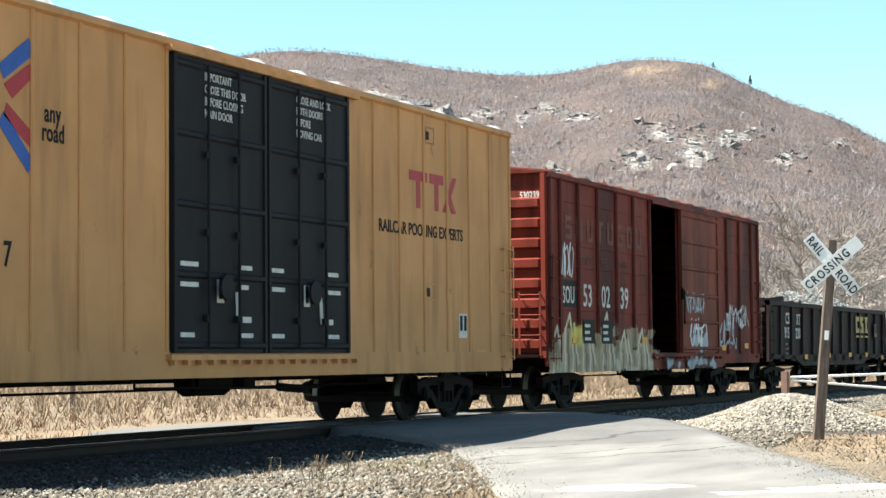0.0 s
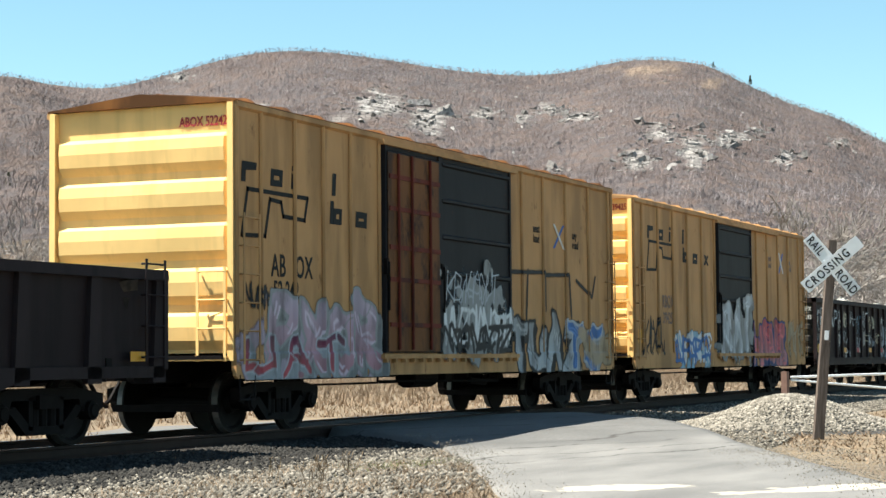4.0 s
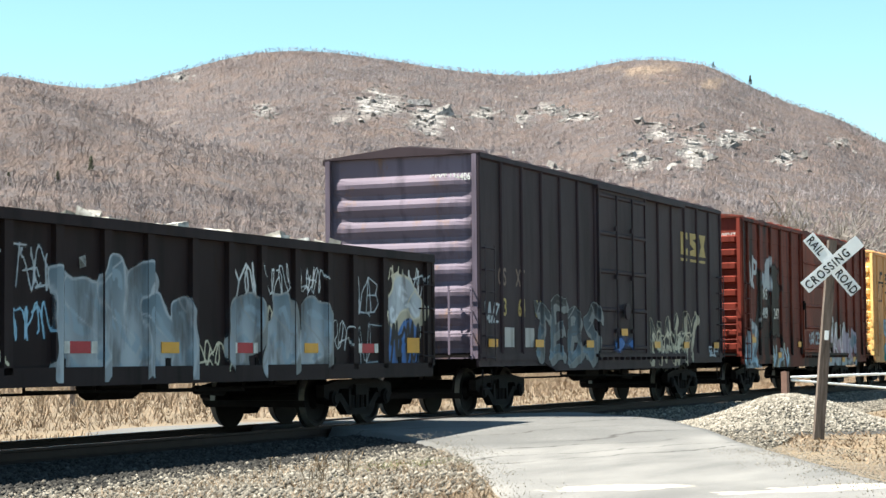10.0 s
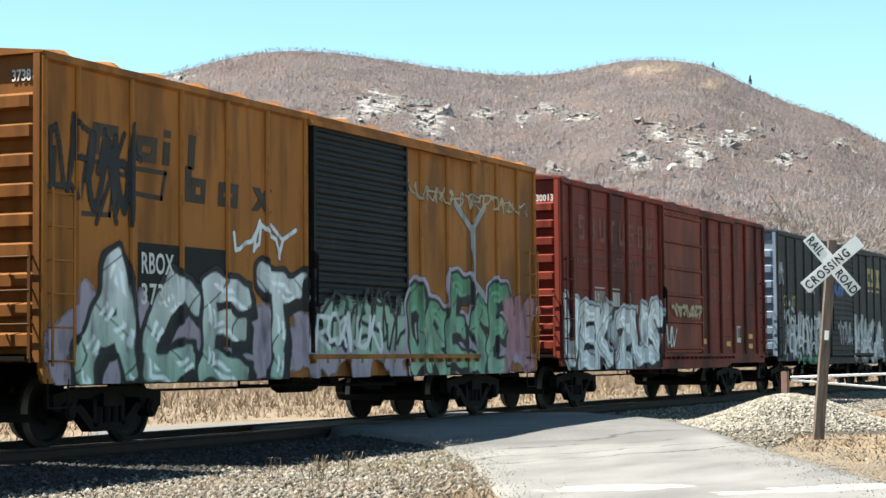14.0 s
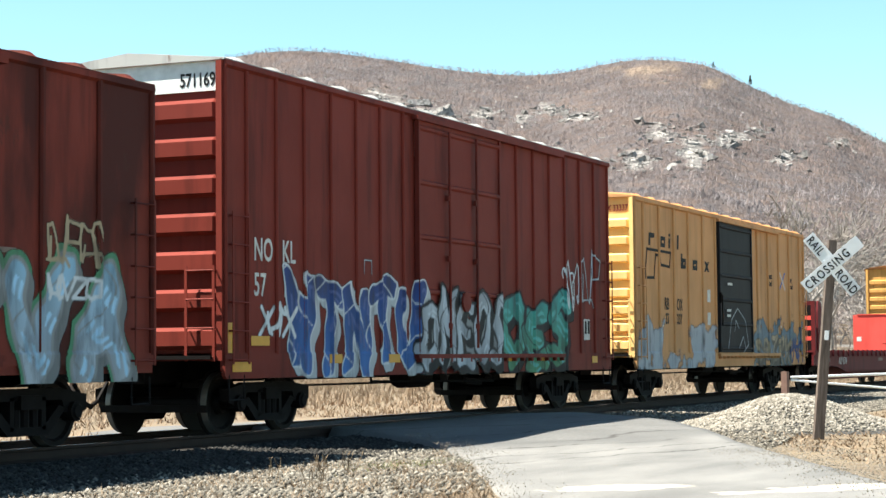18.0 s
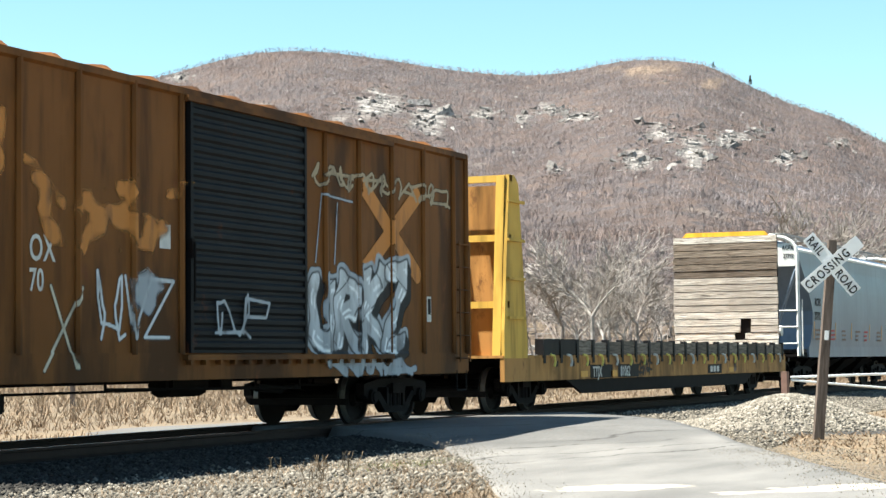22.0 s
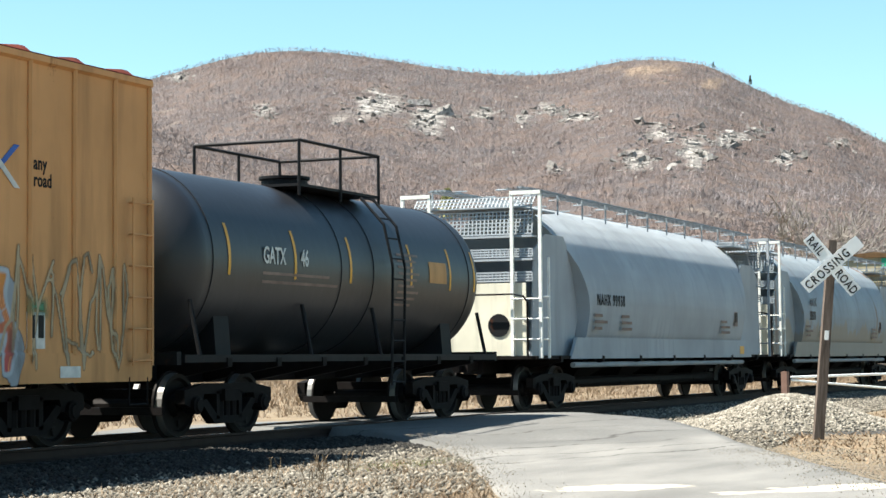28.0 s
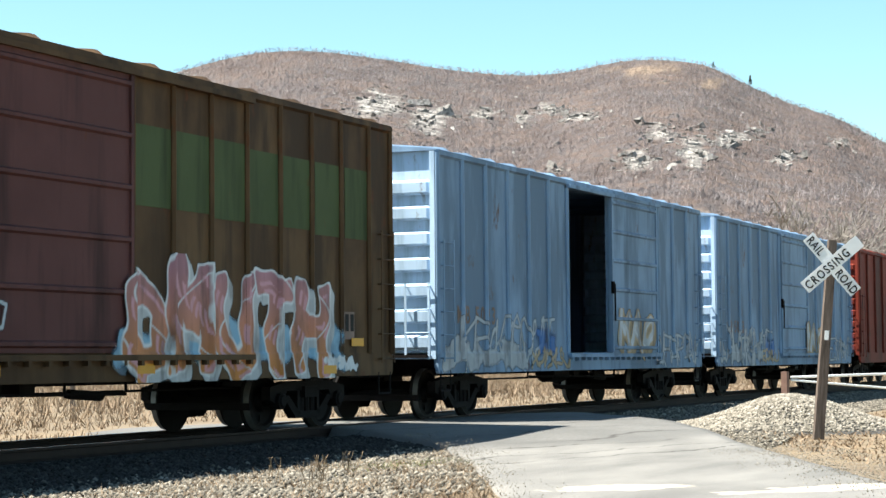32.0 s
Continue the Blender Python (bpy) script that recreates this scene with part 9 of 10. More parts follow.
# ---------------------------------------------------------------- road over the crossing
def across(t, turn):
    """Distance over the road along one bearing, bent by noise."""
    co = t.nodes.new("ShaderNodeTexCoord")
    mp = t.nodes.new("ShaderNodeMapping")
    mp.inputs["Rotation"].default_value = (0, 0, radians(turn))
    sp = t.nodes.new("ShaderNodeSeparateXYZ")
    t.links.new(co.outputs["Object"], mp.inputs[0])
    t.links.new(mp.outputs[0], sp.inputs[0])
    wob = t.nodes.new("ShaderNodeMath")
    wob.operation = "MULTIPLY_ADD"
    wob.inputs[1].default_value = 1.5
    t.links.new(noisy(t, 0.28, detail=5, low=0.2, high=0.8, rough=0.6), wob.inputs[0])
    t.links.new(sp.outputs["Y"], wob.inputs[2])
    return wob.outputs[0]


def asphalt():
    m, t, b = nodes_of("worn_asphalt")
    c = mixed(t, noisy(t, 0.5, detail=6, low=0.35, high=0.65), (0.112, 0.109, 0.105), (0.165, 0.159, 0.151))
    c = mixed(t, noisy(t, 45, detail=4, low=0.4, high=0.65), c, (0.10, 0.096, 0.09))
    run = across(t, 25.5)
    old = t.nodes.new("ShaderNodeMapRange")         # an older, paler course nearer the foot of the ramp
    old.inputs["From Min"].default_value, old.inputs["From Max"].default_value = 20.0, 18.9
    t.links.new(run, old.inputs["Value"])
    c = mixed(t, old.outputs[0], c, mixed(t, noisy(t, 0.9, (0.5, 1.4, 1), 7, 0.35, 0.7), (0.195, 0.186, 0.173), (0.125, 0.12, 0.113)))
    gap = noisy(t, 0.45, detail=3, low=0.40, high=0.46, offset=(9, 4, 0))
    for at, wide in ((16.6, 0.05), (17.4, 0.04), (18.6, 0.055), (19.5, 0.07), (21.0, 0.035), (22.7, 0.05), (24.2, 0.04)):     # long cracks across it
        far = t.nodes.new("ShaderNodeMath")
        far.operation = "SUBTRACT"
        far.inputs[1].default_value = at + 0.75
        t.links.new(run, far.inputs[0])
        near = t.nodes.new("ShaderNodeMath")
        near.operation = "ABSOLUTE"
        t.links.new(far.outputs[0], near.inputs[0])
        line = t.nodes.new("ShaderNodeMapRange")
        line.inputs["From Min"].default_value, line.inputs["From Max"].default_value = wide, wide * 0.3
        t.links.new(near.outputs[0], line.inputs["Value"])
        both = t.nodes.new("ShaderNodeMath")
        both.operation = "MULTIPLY"
        t.links.new(line.outputs[0], both.inputs[0])
        t.links.new(gap, both.inputs[1])
        c = mixed(t, both.outputs[0], c, (0.06, 0.056, 0.052))
    for x, y, length, width, turn, seed in ((17.1, 5.85, 1.5, 0.7, -38, 2), (17.7, 3.9, 2.2, 0.7, -35, 5)):   # pale patches painted on the road to stand in for sunlight
        co = t.nodes.new("ShaderNodeTexCoord")
        mp = t.nodes.new("ShaderNodeMapping")
        mp.vector_type = "TEXTURE"
        mp.inputs["Location"].default_value = (x, y, -0.2)
        mp.inputs["Rotation"].default_value = (0, 0, radians(turn))
        mp.inputs["Scale"].default_value = (length / 2, width / 2, 9)
        ln = t.nodes.new("ShaderNodeVectorMath")
        ln.operation = "LENGTH"
        ad = t.nodes.new("ShaderNodeMath")
        ad.operation = "ADD"
        rg = t.nodes.new("ShaderNodeMapRange")
        rg.inputs["From Min"].default_value, rg.inputs["From Max"].default_value = 1.55, 1.4
        t.links.new(co.outputs["Object"], mp.inputs[0])
        t.links.new(mp.outputs[0], ln.inputs[0])
        t.links.new(ln.outputs["Value"], ad.inputs[0])
        t.links.new(noisy(t, 2.2, detail=6, low=0.3, high=0.7, offset=(seed, 0, 0)), ad.inputs[1])
        t.links.new(ad.outputs[0], rg.inputs["Value"])
        c = mixed(t, rg.outputs[0], c, (0.36, 0.325, 0.27))
    t.links.new(c, b.inputs["Base Color"])
    b.inputs["Roughness"].default_value = 0.9
    b.inputs["Specular IOR Level"].default_value = 0.2
    bumped(t, b, noisy(t, 40, detail=4, low=0.2, high=0.8), 0.5, 0.02)
    return m


ASPHALT = asphalt()


def strip(name, stations, label, category, material, cols=24, sub=10, rough=0.02, down=0.3):
    """A surface between two edges, station by station: (left x, y, right x, y, z, z of the right edge)."""
    rows = []
    for p, q in zip(stations, stations[1:]):
        for k in range(sub):
            t = k / sub
            rows.append([p[i] + (q[i] - p[i]) * t for i in range(5)] + [p[-1] + (q[-1] - p[-1]) * t])
    rows.append(list(stations[-1][:5]) + [stations[-1][-1]])
    bm = B()
    grid = []
    for lx, ly, rx, ry, z, zr in rows:
        line = []
        for c in range(cols + 1):
            t = c / cols
            x, y = lx + (rx - lx) * t, ly + (ry - ly) * t
            edge = min(t, 1 - t)
            wob = 0.35 * noise.noise((x * 0.5, y * 0.5, 7)) * max(0, 1 - edge * 6) * (1 if rough else 0)
            zz = z + (zr - z) * min(1, t * 1.4) + rough * noise.noise((x * 0.45, y * 0.45, 2)) - (down * max(0, 1 - edge * cols) if edge * cols < 0.5 else 0)
            line.append(bm.verts.new((x + wob, y + wob, zz)))
        grid.append(line)
    for p, q in zip(grid, grid[1:]):
        for c in range(cols):
            bm.faces.new((p[c], p[c + 1], q[c + 1], q[c]))
    bmesh.ops.recalc_face_normals(bm, faces=bm.faces)
    me = mesh_of(bm, name, True)
    me.materials.append(material)
    return tagged(new(name, me), label, category, kind="structure")


strip("road", [(-40, -24, -32, -34, -0.23), (0, -2.4, 5, -8, -0.225), (8, 2.0, 11.5, 0.2, -0.22), (16.2, 6.8, 19.8, 4.0, -0.215), (20.8, 9.0, 24.5, 6.2, -0.205, -0.18), (23.2, 10.4, 30.3, 8.9, -0.185, -0.08), (24.6, 11.5, 32.5, 10.5, -0.16, -0.02), (25.6, 12.7, 33.6, 11.8, -0.07, 0.0), (26.0, 13.5, 34.5, 13.5, -0.02)],
      "pale worn asphalt road climbing to the level crossing", "road", ASPHALT)
strip("crossing_panel", [(25.9, 13.7, 34.8, 13.7, -0.03), (26.2, 15.0, 35.2, 15.0, -0.03)], "worn asphalt filling between the rails", "road", ASPHALT, sub=2, rough=0.0)
strip("road_far_side", [(26.3, 15.2, 35.4, 15.2, -0.03), (26.0, 16.4, 36.2, 16.4, -0.12), (27.2, 17.4, 36.0, 17.6, -0.19), (28.0, 18.2, 34.2, 18.9, -0.215), (27.8, 18.7, 32.0, 19.8, -0.225), (28.0, 19.2, 29.5, 20.4, -0.25)],
      "pale worn road turning off behind the track", "road", ASPHALT, cols=16)


# ---------------------------------------------------------------- loose stones, grass
def scatter_mesh(name, pts, sizes, shape, material, label, category, squash=0.7, seed=0, tilt=True):
    """Many small lumps joined: each a warped copy of a few-sided solid."""
    rng = np.random.default_rng(seed)
    v0, f0 = shape
    n, k = len(pts), len(v0)
    ang = rng.uniform(0, 2 * math.pi, n)
    ca, sa = np.cos(ang), np.sin(ang)
    v = v0[None] * rng.uniform(0.7, 1.3, (n, k, 1)) * np.asarray(sizes)[:, None, None]
    v[..., 2] *= squash
    x = v[..., 0] * ca[:, None] - v[..., 1] * sa[:, None]
    y = v[..., 0] * sa[:, None] + v[..., 1] * ca[:, None]
    v = np.stack([x, y, v[..., 2]], -1) + np.asarray(pts)[:, None]
    f = (f0[None] + (np.arange(n) * k)[:, None, None]).reshape(-1, f0.shape[1])
    me = bpy.data.meshes.new(name)
    me.vertices.add(n * k)
    me.vertices.foreach_set("co", v.reshape(-1))
    m = len(f)
    me.loops.add(f.size)
    me.loops.foreach_set("vertex_index", f.reshape(-1))
    me.polygons.add(m)
    me.polygons.foreach_set("loop_start", np.arange(m) * f.shape[1])
    me.update(calc_edges=True)
    me.materials.append(material)
    return tagged(new(name, me), label, category, kind="stuff")


OCTA = (np.array([(1, 0, 0), (0, 1, 0), (-1, 0, 0), (0, -1, 0), (0.2, 0.1, 1), (0, 0, -1)], float), np.array([(0, 1, 4), (1, 2, 4), (2, 3, 4), (3, 0, 4), (1, 0, 5), (2, 1, 5), (3, 2, 5), (0, 3, 5)]))

rng = np.random.default_rng(4)


def left_of_road(x, y):
    lx = np.interp(y, [-2.4, 2.0, 6.8, 9.0, 10.4, 11.5, 12.7, 13.5], [0, 8, 16.2, 20.8, 23.2, 24.6, 25.6, 26.0])
    return x < lx + 0.25


def right_of_road(x, y):
    rx = np.interp(y, [-8, 0.2, 4.0, 6.2, 8.9, 10.5, 11.8, 13.5], [5, 11.5, 19.8, 24.5, 30.3, 32.5, 33.6, 34.5])
    return x > rx - 0.2


PILE = (33.6, 8.2, 2.0, 1.35, 0.56)


def pile_height(x, y):
    px, py, ax, ay, hh = PILE
    d = ((x - px) * 0.92 + (y - py) * 0.39) ** 2 / ax**2 + (-(x - px) * 0.39 + (y - py) * 0.92) ** 2 / ay**2
    return hh * np.exp(-d * 1.1)


def near_height(x, y):
    g = np.interp(y - TRACK_Y, [-5.2, -4.2, -2.6, -1.6, 1.6, 3.0, 4.6], [-0.24, -0.23, -0.20, -0.16, -0.16, -0.22, -0.28])
    return g


pts, dark = [], []
x = rng.uniform(8, 26, 90000)
y = rng.uniform(7.0, 13.0, 90000)
keep = left_of_road(x, y) & (rng.random(90000) < np.interp(y, [7.0, 8.8, 10.0, 13], [0.25, 0.6, 1, 1]))
x, y = x[keep], y[keep]
both = np.stack([x, y, near_height(x, y) + rng.uniform(-0.01, 0.025, len(x))], -1)
# Towards the track the stones turn dark, painting in the train's shadow.
shaded = y + rng.normal(0, 0.35, len(x)) > 10.6
pts.append(both[~shaded])
dark.append(both[shaded])
x = rng.uniform(24, 62, 50000)
y = rng.uniform(6.5, 13.0, 50000)
keep = right_of_road(x, y) & (y > np.interp(x, [24, 30, 40, 62], [6.2, 7.2, 8.5, 9.0]))
x, y = x[keep], y[keep]
pts.append(np.stack([x, y, near_height(x, y) + rng.uniform(-0.01, 0.025, len(x))], -1))
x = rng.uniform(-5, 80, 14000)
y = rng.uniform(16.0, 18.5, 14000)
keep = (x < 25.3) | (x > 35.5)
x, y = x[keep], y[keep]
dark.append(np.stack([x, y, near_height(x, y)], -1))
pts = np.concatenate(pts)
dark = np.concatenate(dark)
scatter_mesh("ballast_stones", dark, rng.uniform(0.016, 0.044, len(dark)), OCTA, STONE_DARK, "loose dark stones beside the rails, colour deepened for the train's shade", "stones", seed=7)
scatter_mesh("loose_stones", pts, rng.uniform(0.014, 0.044, len(pts)), OCTA, STONE, "loose grey and tan crushed stones", "stones", seed=3)

# gravel strewn over both edges of the road, thinning out towards its middle
HEAP_STONE = by_piece("tan_stone", (0.14, 0.124, 0.10), (0.42, 0.375, 0.31), 0.9, True, 10)
x, y = rng.uniform(9, 36, 90000), rng.uniform(0.5, 11.5, 90000)
rx = np.interp(y, [-8, 0.2, 4.0, 6.2, 8.9, 10.5, 11.8, 13.5], [5, 11.5, 19.8, 24.5, 30.3, 32.5, 33.6, 34.5])
lx = np.interp(y, [-2.4, 2.0, 6.8, 9.0, 10.4, 11.5, 12.7, 13.5], [0, 8, 16.2, 20.8, 23.2, 24.6, 25.6, 26.0])
over = np.array([noise.noise((a * 0.7, b * 0.7, 11)) for a, b in zip(x, y)])
keep = ((x > rx - 0.9 - 1.8 * rng.random(len(x)) ** 3 - over * 0.8) & (x < rx + 2.6)) | ((x < lx + 0.4 + 1.3 * rng.random(len(x)) ** 3 + over * 0.5) & (x > lx - 1.2) & (y > 5))
x, y = x[keep], y[keep]
z = np.interp(y, [4.0, 6.2, 8.9, 10.5, 11.8], [-0.205, -0.185, -0.145, -0.095, -0.04])
z = np.where((x > np.interp(y, [-8, 0.2, 4.0, 6.2, 8.9, 10.5, 11.8, 13.5], [5, 11.5, 19.8, 24.5, 30.3, 32.5, 33.6, 34.5])) | (x < np.interp(y, [-2.4, 2.0, 6.8, 9.0, 10.4, 11.5, 12.7, 13.5], [0, 8, 16.2, 20.8, 23.2, 24.6, 25.6, 26.0])), np.maximum(near_height(x, y), -0.235), z)
scatter_mesh("road_gravel", np.stack([x, y, z], -1), rng.uniform(0.004, 0.010, len(x)), OCTA, HEAP_STONE, "fine tan gravel strewn along the road's edges", "gravel", seed=8)

# the heap beside the road
bm = B()
rows = []
for i in range(41):
    rows.append([bm.verts.new((px_, py_, -0.25 + float(pile_height(px_, py_)) * 0.97 + 0.02 * noise.noise((px_ * 3, py_ * 3, 0)))) for px_, py_ in ((29.5 + i * 0.22, 5.4 + j * 0.18) for j in range(33))])
for p, q in zip(rows, rows[1:]):
    for j in range(32):
        bm.faces.new((p[j], q[j], q[j + 1], p[j + 1]))
me = mesh_of(bm, "gravel_mound", True)
me.materials.append(BALLAST[0])
heap_ob = tagged(new("gravel_mound", me), "low heap of pale gravel beside the road", "gravel heap")
x = rng.normal(PILE[0], 1.9, 17000)
y = rng.normal(PILE[1], 1.25, 17000)
keep = pile_height(x, y) > 0.03
x, y = x[keep], y[keep]
scatter_mesh("heap_stones", np.stack([x, y, -0.24 + pile_height(x, y)], -1), rng.uniform(0.016, 0.042, len(x)), OCTA, HEAP_STONE, "pale stones on the gravel heap", "stones", seed=5)


def blades(name, x, y, z, h, material, label, seed, lean=0.5, width=0.012, per=3):
    r = np.random.default_rng(seed)
    n = len(x)
    x, y, z, h = (np.repeat(a, per) for a in (x, y, z, h))
    n = len(x)
    x = x + r.normal(0, 0.05, n)
    y = y + r.normal(0, 0.05, n)
    a = r.uniform(0, 2 * math.pi, n)
    hh = h * r.uniform(0.5, 1.1, n)
    w = width * (0.7 + hh)
    lx, ly = r.normal(0, lean, n) * hh, r.normal(0, lean, n) * hh
    v = np.stack([np.stack([x - np.cos(a) * w, y - np.sin(a) * w, z], -1), np.stack([x + np.cos(a) * w, y + np.sin(a) * w, z], -1), np.stack([x + lx, y + ly, z + hh], -1)], 1)
    me = bpy.data.meshes.new(name)
    me.vertices.add(n * 3)
    me.vertices.foreach_set("co", v.reshape(-1))
    me.loops.add(n * 3)
    me.loops.foreach_set("vertex_index", np.arange(n * 3))
    me.polygons.add(n)
    me.polygons.foreach_set("loop_start", np.arange(n) * 3)
    me.update(calc_edges=True)
    me.materials.append(material)
    return tagged(new(name, me), label, "grass", kind="stuff")


WEED = by_piece("dead_weed_stalk", (0.10, 0.07, 0.045), (0.22, 0.16, 0.10), 0.9, False, 6)
DRY_GRASS = by_piece("dry_grass", (0.21, 0.145, 0.092), (0.385, 0.29, 0.20), 0.9, True, 3)
GREEN_GRASS = by_piece("green_grass", (0.10, 0.13, 0.03), (0.22, 0.24, 0.08), 0.9, True, 3)
# verge by the crossing post
x, y = rng.uniform(22, 60, 14000), rng.uniform(-4, 8.2, 14000)
keep = (x > np.interp(y, [-8, 0.2, 3.5, 6.2, 8.6], [6, 12.5, 19.6, 25.6, 31.5])) & (pile_height(x, y) < 0.12)
x, y = x[keep], y[keep]
blades("verge_grass", x, y, np.full(len(x), -0.25), rng.uniform(0.03, 0.10, len(x)), DRY_GRASS, "short dry tan grass on the verge", 11, 0.9, 0.02)
# tall dead grass behind the far road
x, y = rng.uniform(10, 190, 52000), 18.2 + 65 * rng.random(52000) ** 1.7
keep = ((x < 27.6) & (y > 17.8)) | (x > 37) | (y > 20.2)
x, y = x[keep], y[keep]
blades("field_grass", x, y, np.full(len(x), -0.26), rng.uniform(0.15, 0.5, len(x)) * np.interp(y, [18, 21, 26, 60], [0.3, 0.5, 1, 1.2]), DRY_GRASS, "tall dead tan grass in the field behind the track", 12, 0.45, 0.018, 3)
x, y = rng.uniform(12, 23, 9000), rng.uniform(6.5, 10.2, 9000)
patch = np.array([noise.noise((a * 0.6, b * 0.9, 3)) for a, b in zip(x, y)]) > -0.1
keep = left_of_road(x, y) & patch
x, y = x[keep], y[keep]
blades("trackside_grass", x, y, near_height(x, y) - 0.01, rng.uniform(0.03, 0.12, len(x)), DRY_GRASS, "sparse dry grass among the stones", 13, 0.7, 0.008)
x, y = rng.normal(20.3, 0.7, 900), rng.normal(9.5, 0.25, 900)
keep = left_of_road(x, y)
blades("green_tuft", x[keep], y[keep], near_height(x[keep], y[keep]) - 0.01, np.full(keep.sum(), 0.06), GREEN_GRASS, "small patch of fresh green grass by the road", 14, 0.6, 0.01)
# a few dead stalks
bm = B()
for i, (wx, wy) in enumerate(((17.2, 8.9), (17.5, 9.1), (16.9, 9.3), (12.6, 9.6), (16.4, 8.6), (18.3, 9.2))):
    for k in range(6):
        ax_ = random.Random(i * 9 + k)
        p = Vector((wx + ax_.uniform(-0.06, 0.06), wy + ax_.uniform(-0.06, 0.06), -0.30))
        for s in range(4):
            q = p + Vector((ax_.uniform(-0.035, 0.035), ax_.uniform(-0.035, 0.035), 0.075))
            bar(bm, p, q, 0.003, 4)
            if s > 1:
                bar(bm, q, q + Vector((ax_.uniform(-0.05, 0.05), 0, 0.035)), 0.004, 4)
            p = q
me = mesh_of(bm, "dead_weeds")
me.materials.append(WEED)
tagged(new("dead_weeds", me), "thin dry brown weed stalks standing in the ballast", "weeds", kind="stuff")


# ---------------------------------------------------------------- crossing signs, gate, poles
SIGN_WHITE = plain("sign_white", (0.82, 0.82, 0.80), 0.45, 0, 0.08)
SIGN_BACK = plain("sign_back", (0.45, 0.55, 0.56), 0.4, 0.3, 0.15)
POST_WOOD = by_piece("post_wood", (0.10, 0.075, 0.06), (0.19, 0.15, 0.125), 0.9, False, 6, (6, 6, 0.5))


def crossing_sign(x, y, z, heading, lean, centre, front, label, written=True):
    """Two boards crossed on a timber post; heading: degrees about z, 0 faces -y."""
    sign = empty("crossing_sign", label, "crossing sign", "railway crossing signs")
    sign.matrix_basis = pose(x, y, z, 0, lean, heading)
    bm = prism(B(), [(-0.075, -0.3), (0.075, -0.3), (0.06, centre + 0.36), (-0.06, centre + 0.36)], "y", -0.07, 0.07)
    part("post", bm, POST_WOOD, sign)
    for k, (ang, words) in enumerate(((-45, ("RAIL", "ROAD")), (45, ("CROSSING", "")))):
        off = -0.10 - 0.02 * (k == 1)
        bm = B()
        prism(bm, [(-0.54, -0.10), (0.54, -0.10), (0.54, 0.10), (-0.54, 0.10)], "y", off - 0.006, off)
        board = part("board", bm, front, sign)
        board.matrix_basis = pose(0, 0, centre, 0, -ang, 0)
        if written:
            if k == 0:
                for w, x0 in ((words[0], -0.51), (words[1], 0.13)):
                    letters(board, w, x0, -0.066, 0.18, BLACK_LETTER, off - 0.009, 1.1, 0.76)
            else:
                letters(board, words[0], -0.51, -0.066, 0.18, BLACK_LETTER, off - 0.009, 1.25, 0.80)
    if written:
        part("tag", box(B(), -0.03, 0.03, -0.085, -0.075, centre - 1.12, centre - 0.98), SIGN_WHITE, sign, "small white tag")
    return sign


crossing_sign(28.39, 6.51, -0.20, -66, 5.2, 2.55, SIGN_WHITE, "white crossed boards with black words on a leaning timber post")
far_sign = crossing_sign(42.8, 29.6, -0.35, -66, 0, 2.99, SIGN_BACK, "pale back of crossed boards with lamps on a post", False)
far_sign.scale = (0.8, 0.8, 0.8)
for sx in (-1, 1):
    part("signal_lamp", lathe(B(), [(-0.16, 0.0001), (-0.16, 0.10), (-0.02, 0.12), (0.04, 0.07), (0.04, 0.0001)], "y", 12, (sx * 0.34, -0.05, 2.52)), SIGN_WHITE, far_sign)
part("lamp_arm", box(B(), -0.4, 0.4, -0.06, -0.02, 2.49, 2.54), SIGN_BACK, far_sign)
part("relay_box", prism(B(), [(-0.42, 1.6), (0.42, 1.6), (0.42, 2.02), (0.2, 2.22), (-0.2, 2.22), (-0.42, 2.02)], "y", -0.22, -0.1), SIGN_WHITE, far_sign, "white relay box on the post")

gate = empty("pole_gate", "low white pole gate on a brown post beside the track", "gate")
gate.location = (39.2, 9.65, -0.30)
part("post", box(B(), -0.07, 0.07, -0.07, 0.07, -0.2, 0.98, 0.02), plain("gate_post", (0.22, 0.13, 0.10), 0.85), gate)
part("rail", bar(B(), (0.1, -0.1, 0.86), (9.0, -3.4, 0.93), 0.028, 8), SIGN_WHITE, gate)
part("rail", bar(B(), (0.1, -0.1, 0.80), (5.5, -3.2, 0.36), 0.024, 8), SIGN_WHITE, gate)


def utility_pole(az, r, height, lean, label):
    x, y = r * math.sin(radians(az)), r * math.cos(radians(az))
    z = land_height(x, y)
    pole = empty("utility_pole", label, "utility pole", "poles at the foot of the hill")
    pole.matrix_basis = pose(x, y, z - 0.3, 0, lean, -az)
    part("pole", bar(B(), (0, 0, -0.5), (0, 0, height), 0.17, 8, 0.11), POST_WOOD, pole)
    for k, dz in enumerate((0.5, 1.3)):
        part("crossarm", box(B(), -1.3, 1.3, -0.2, -0.08, height - dz - 0.07, height - dz + 0.07), POST_WOOD, pole)
        for xx in (-1.2, -0.6, 0.6, 1.2):
            part("insulator", bar(B(), (xx, -0.14, height - dz + 0.07), (xx, -0.14, height - dz + 0.25), 0.05, 6), SIGN_BACK, pole)
    return Matrix(pole.matrix_basis) @ Vector((0, 0, height - 0.5))


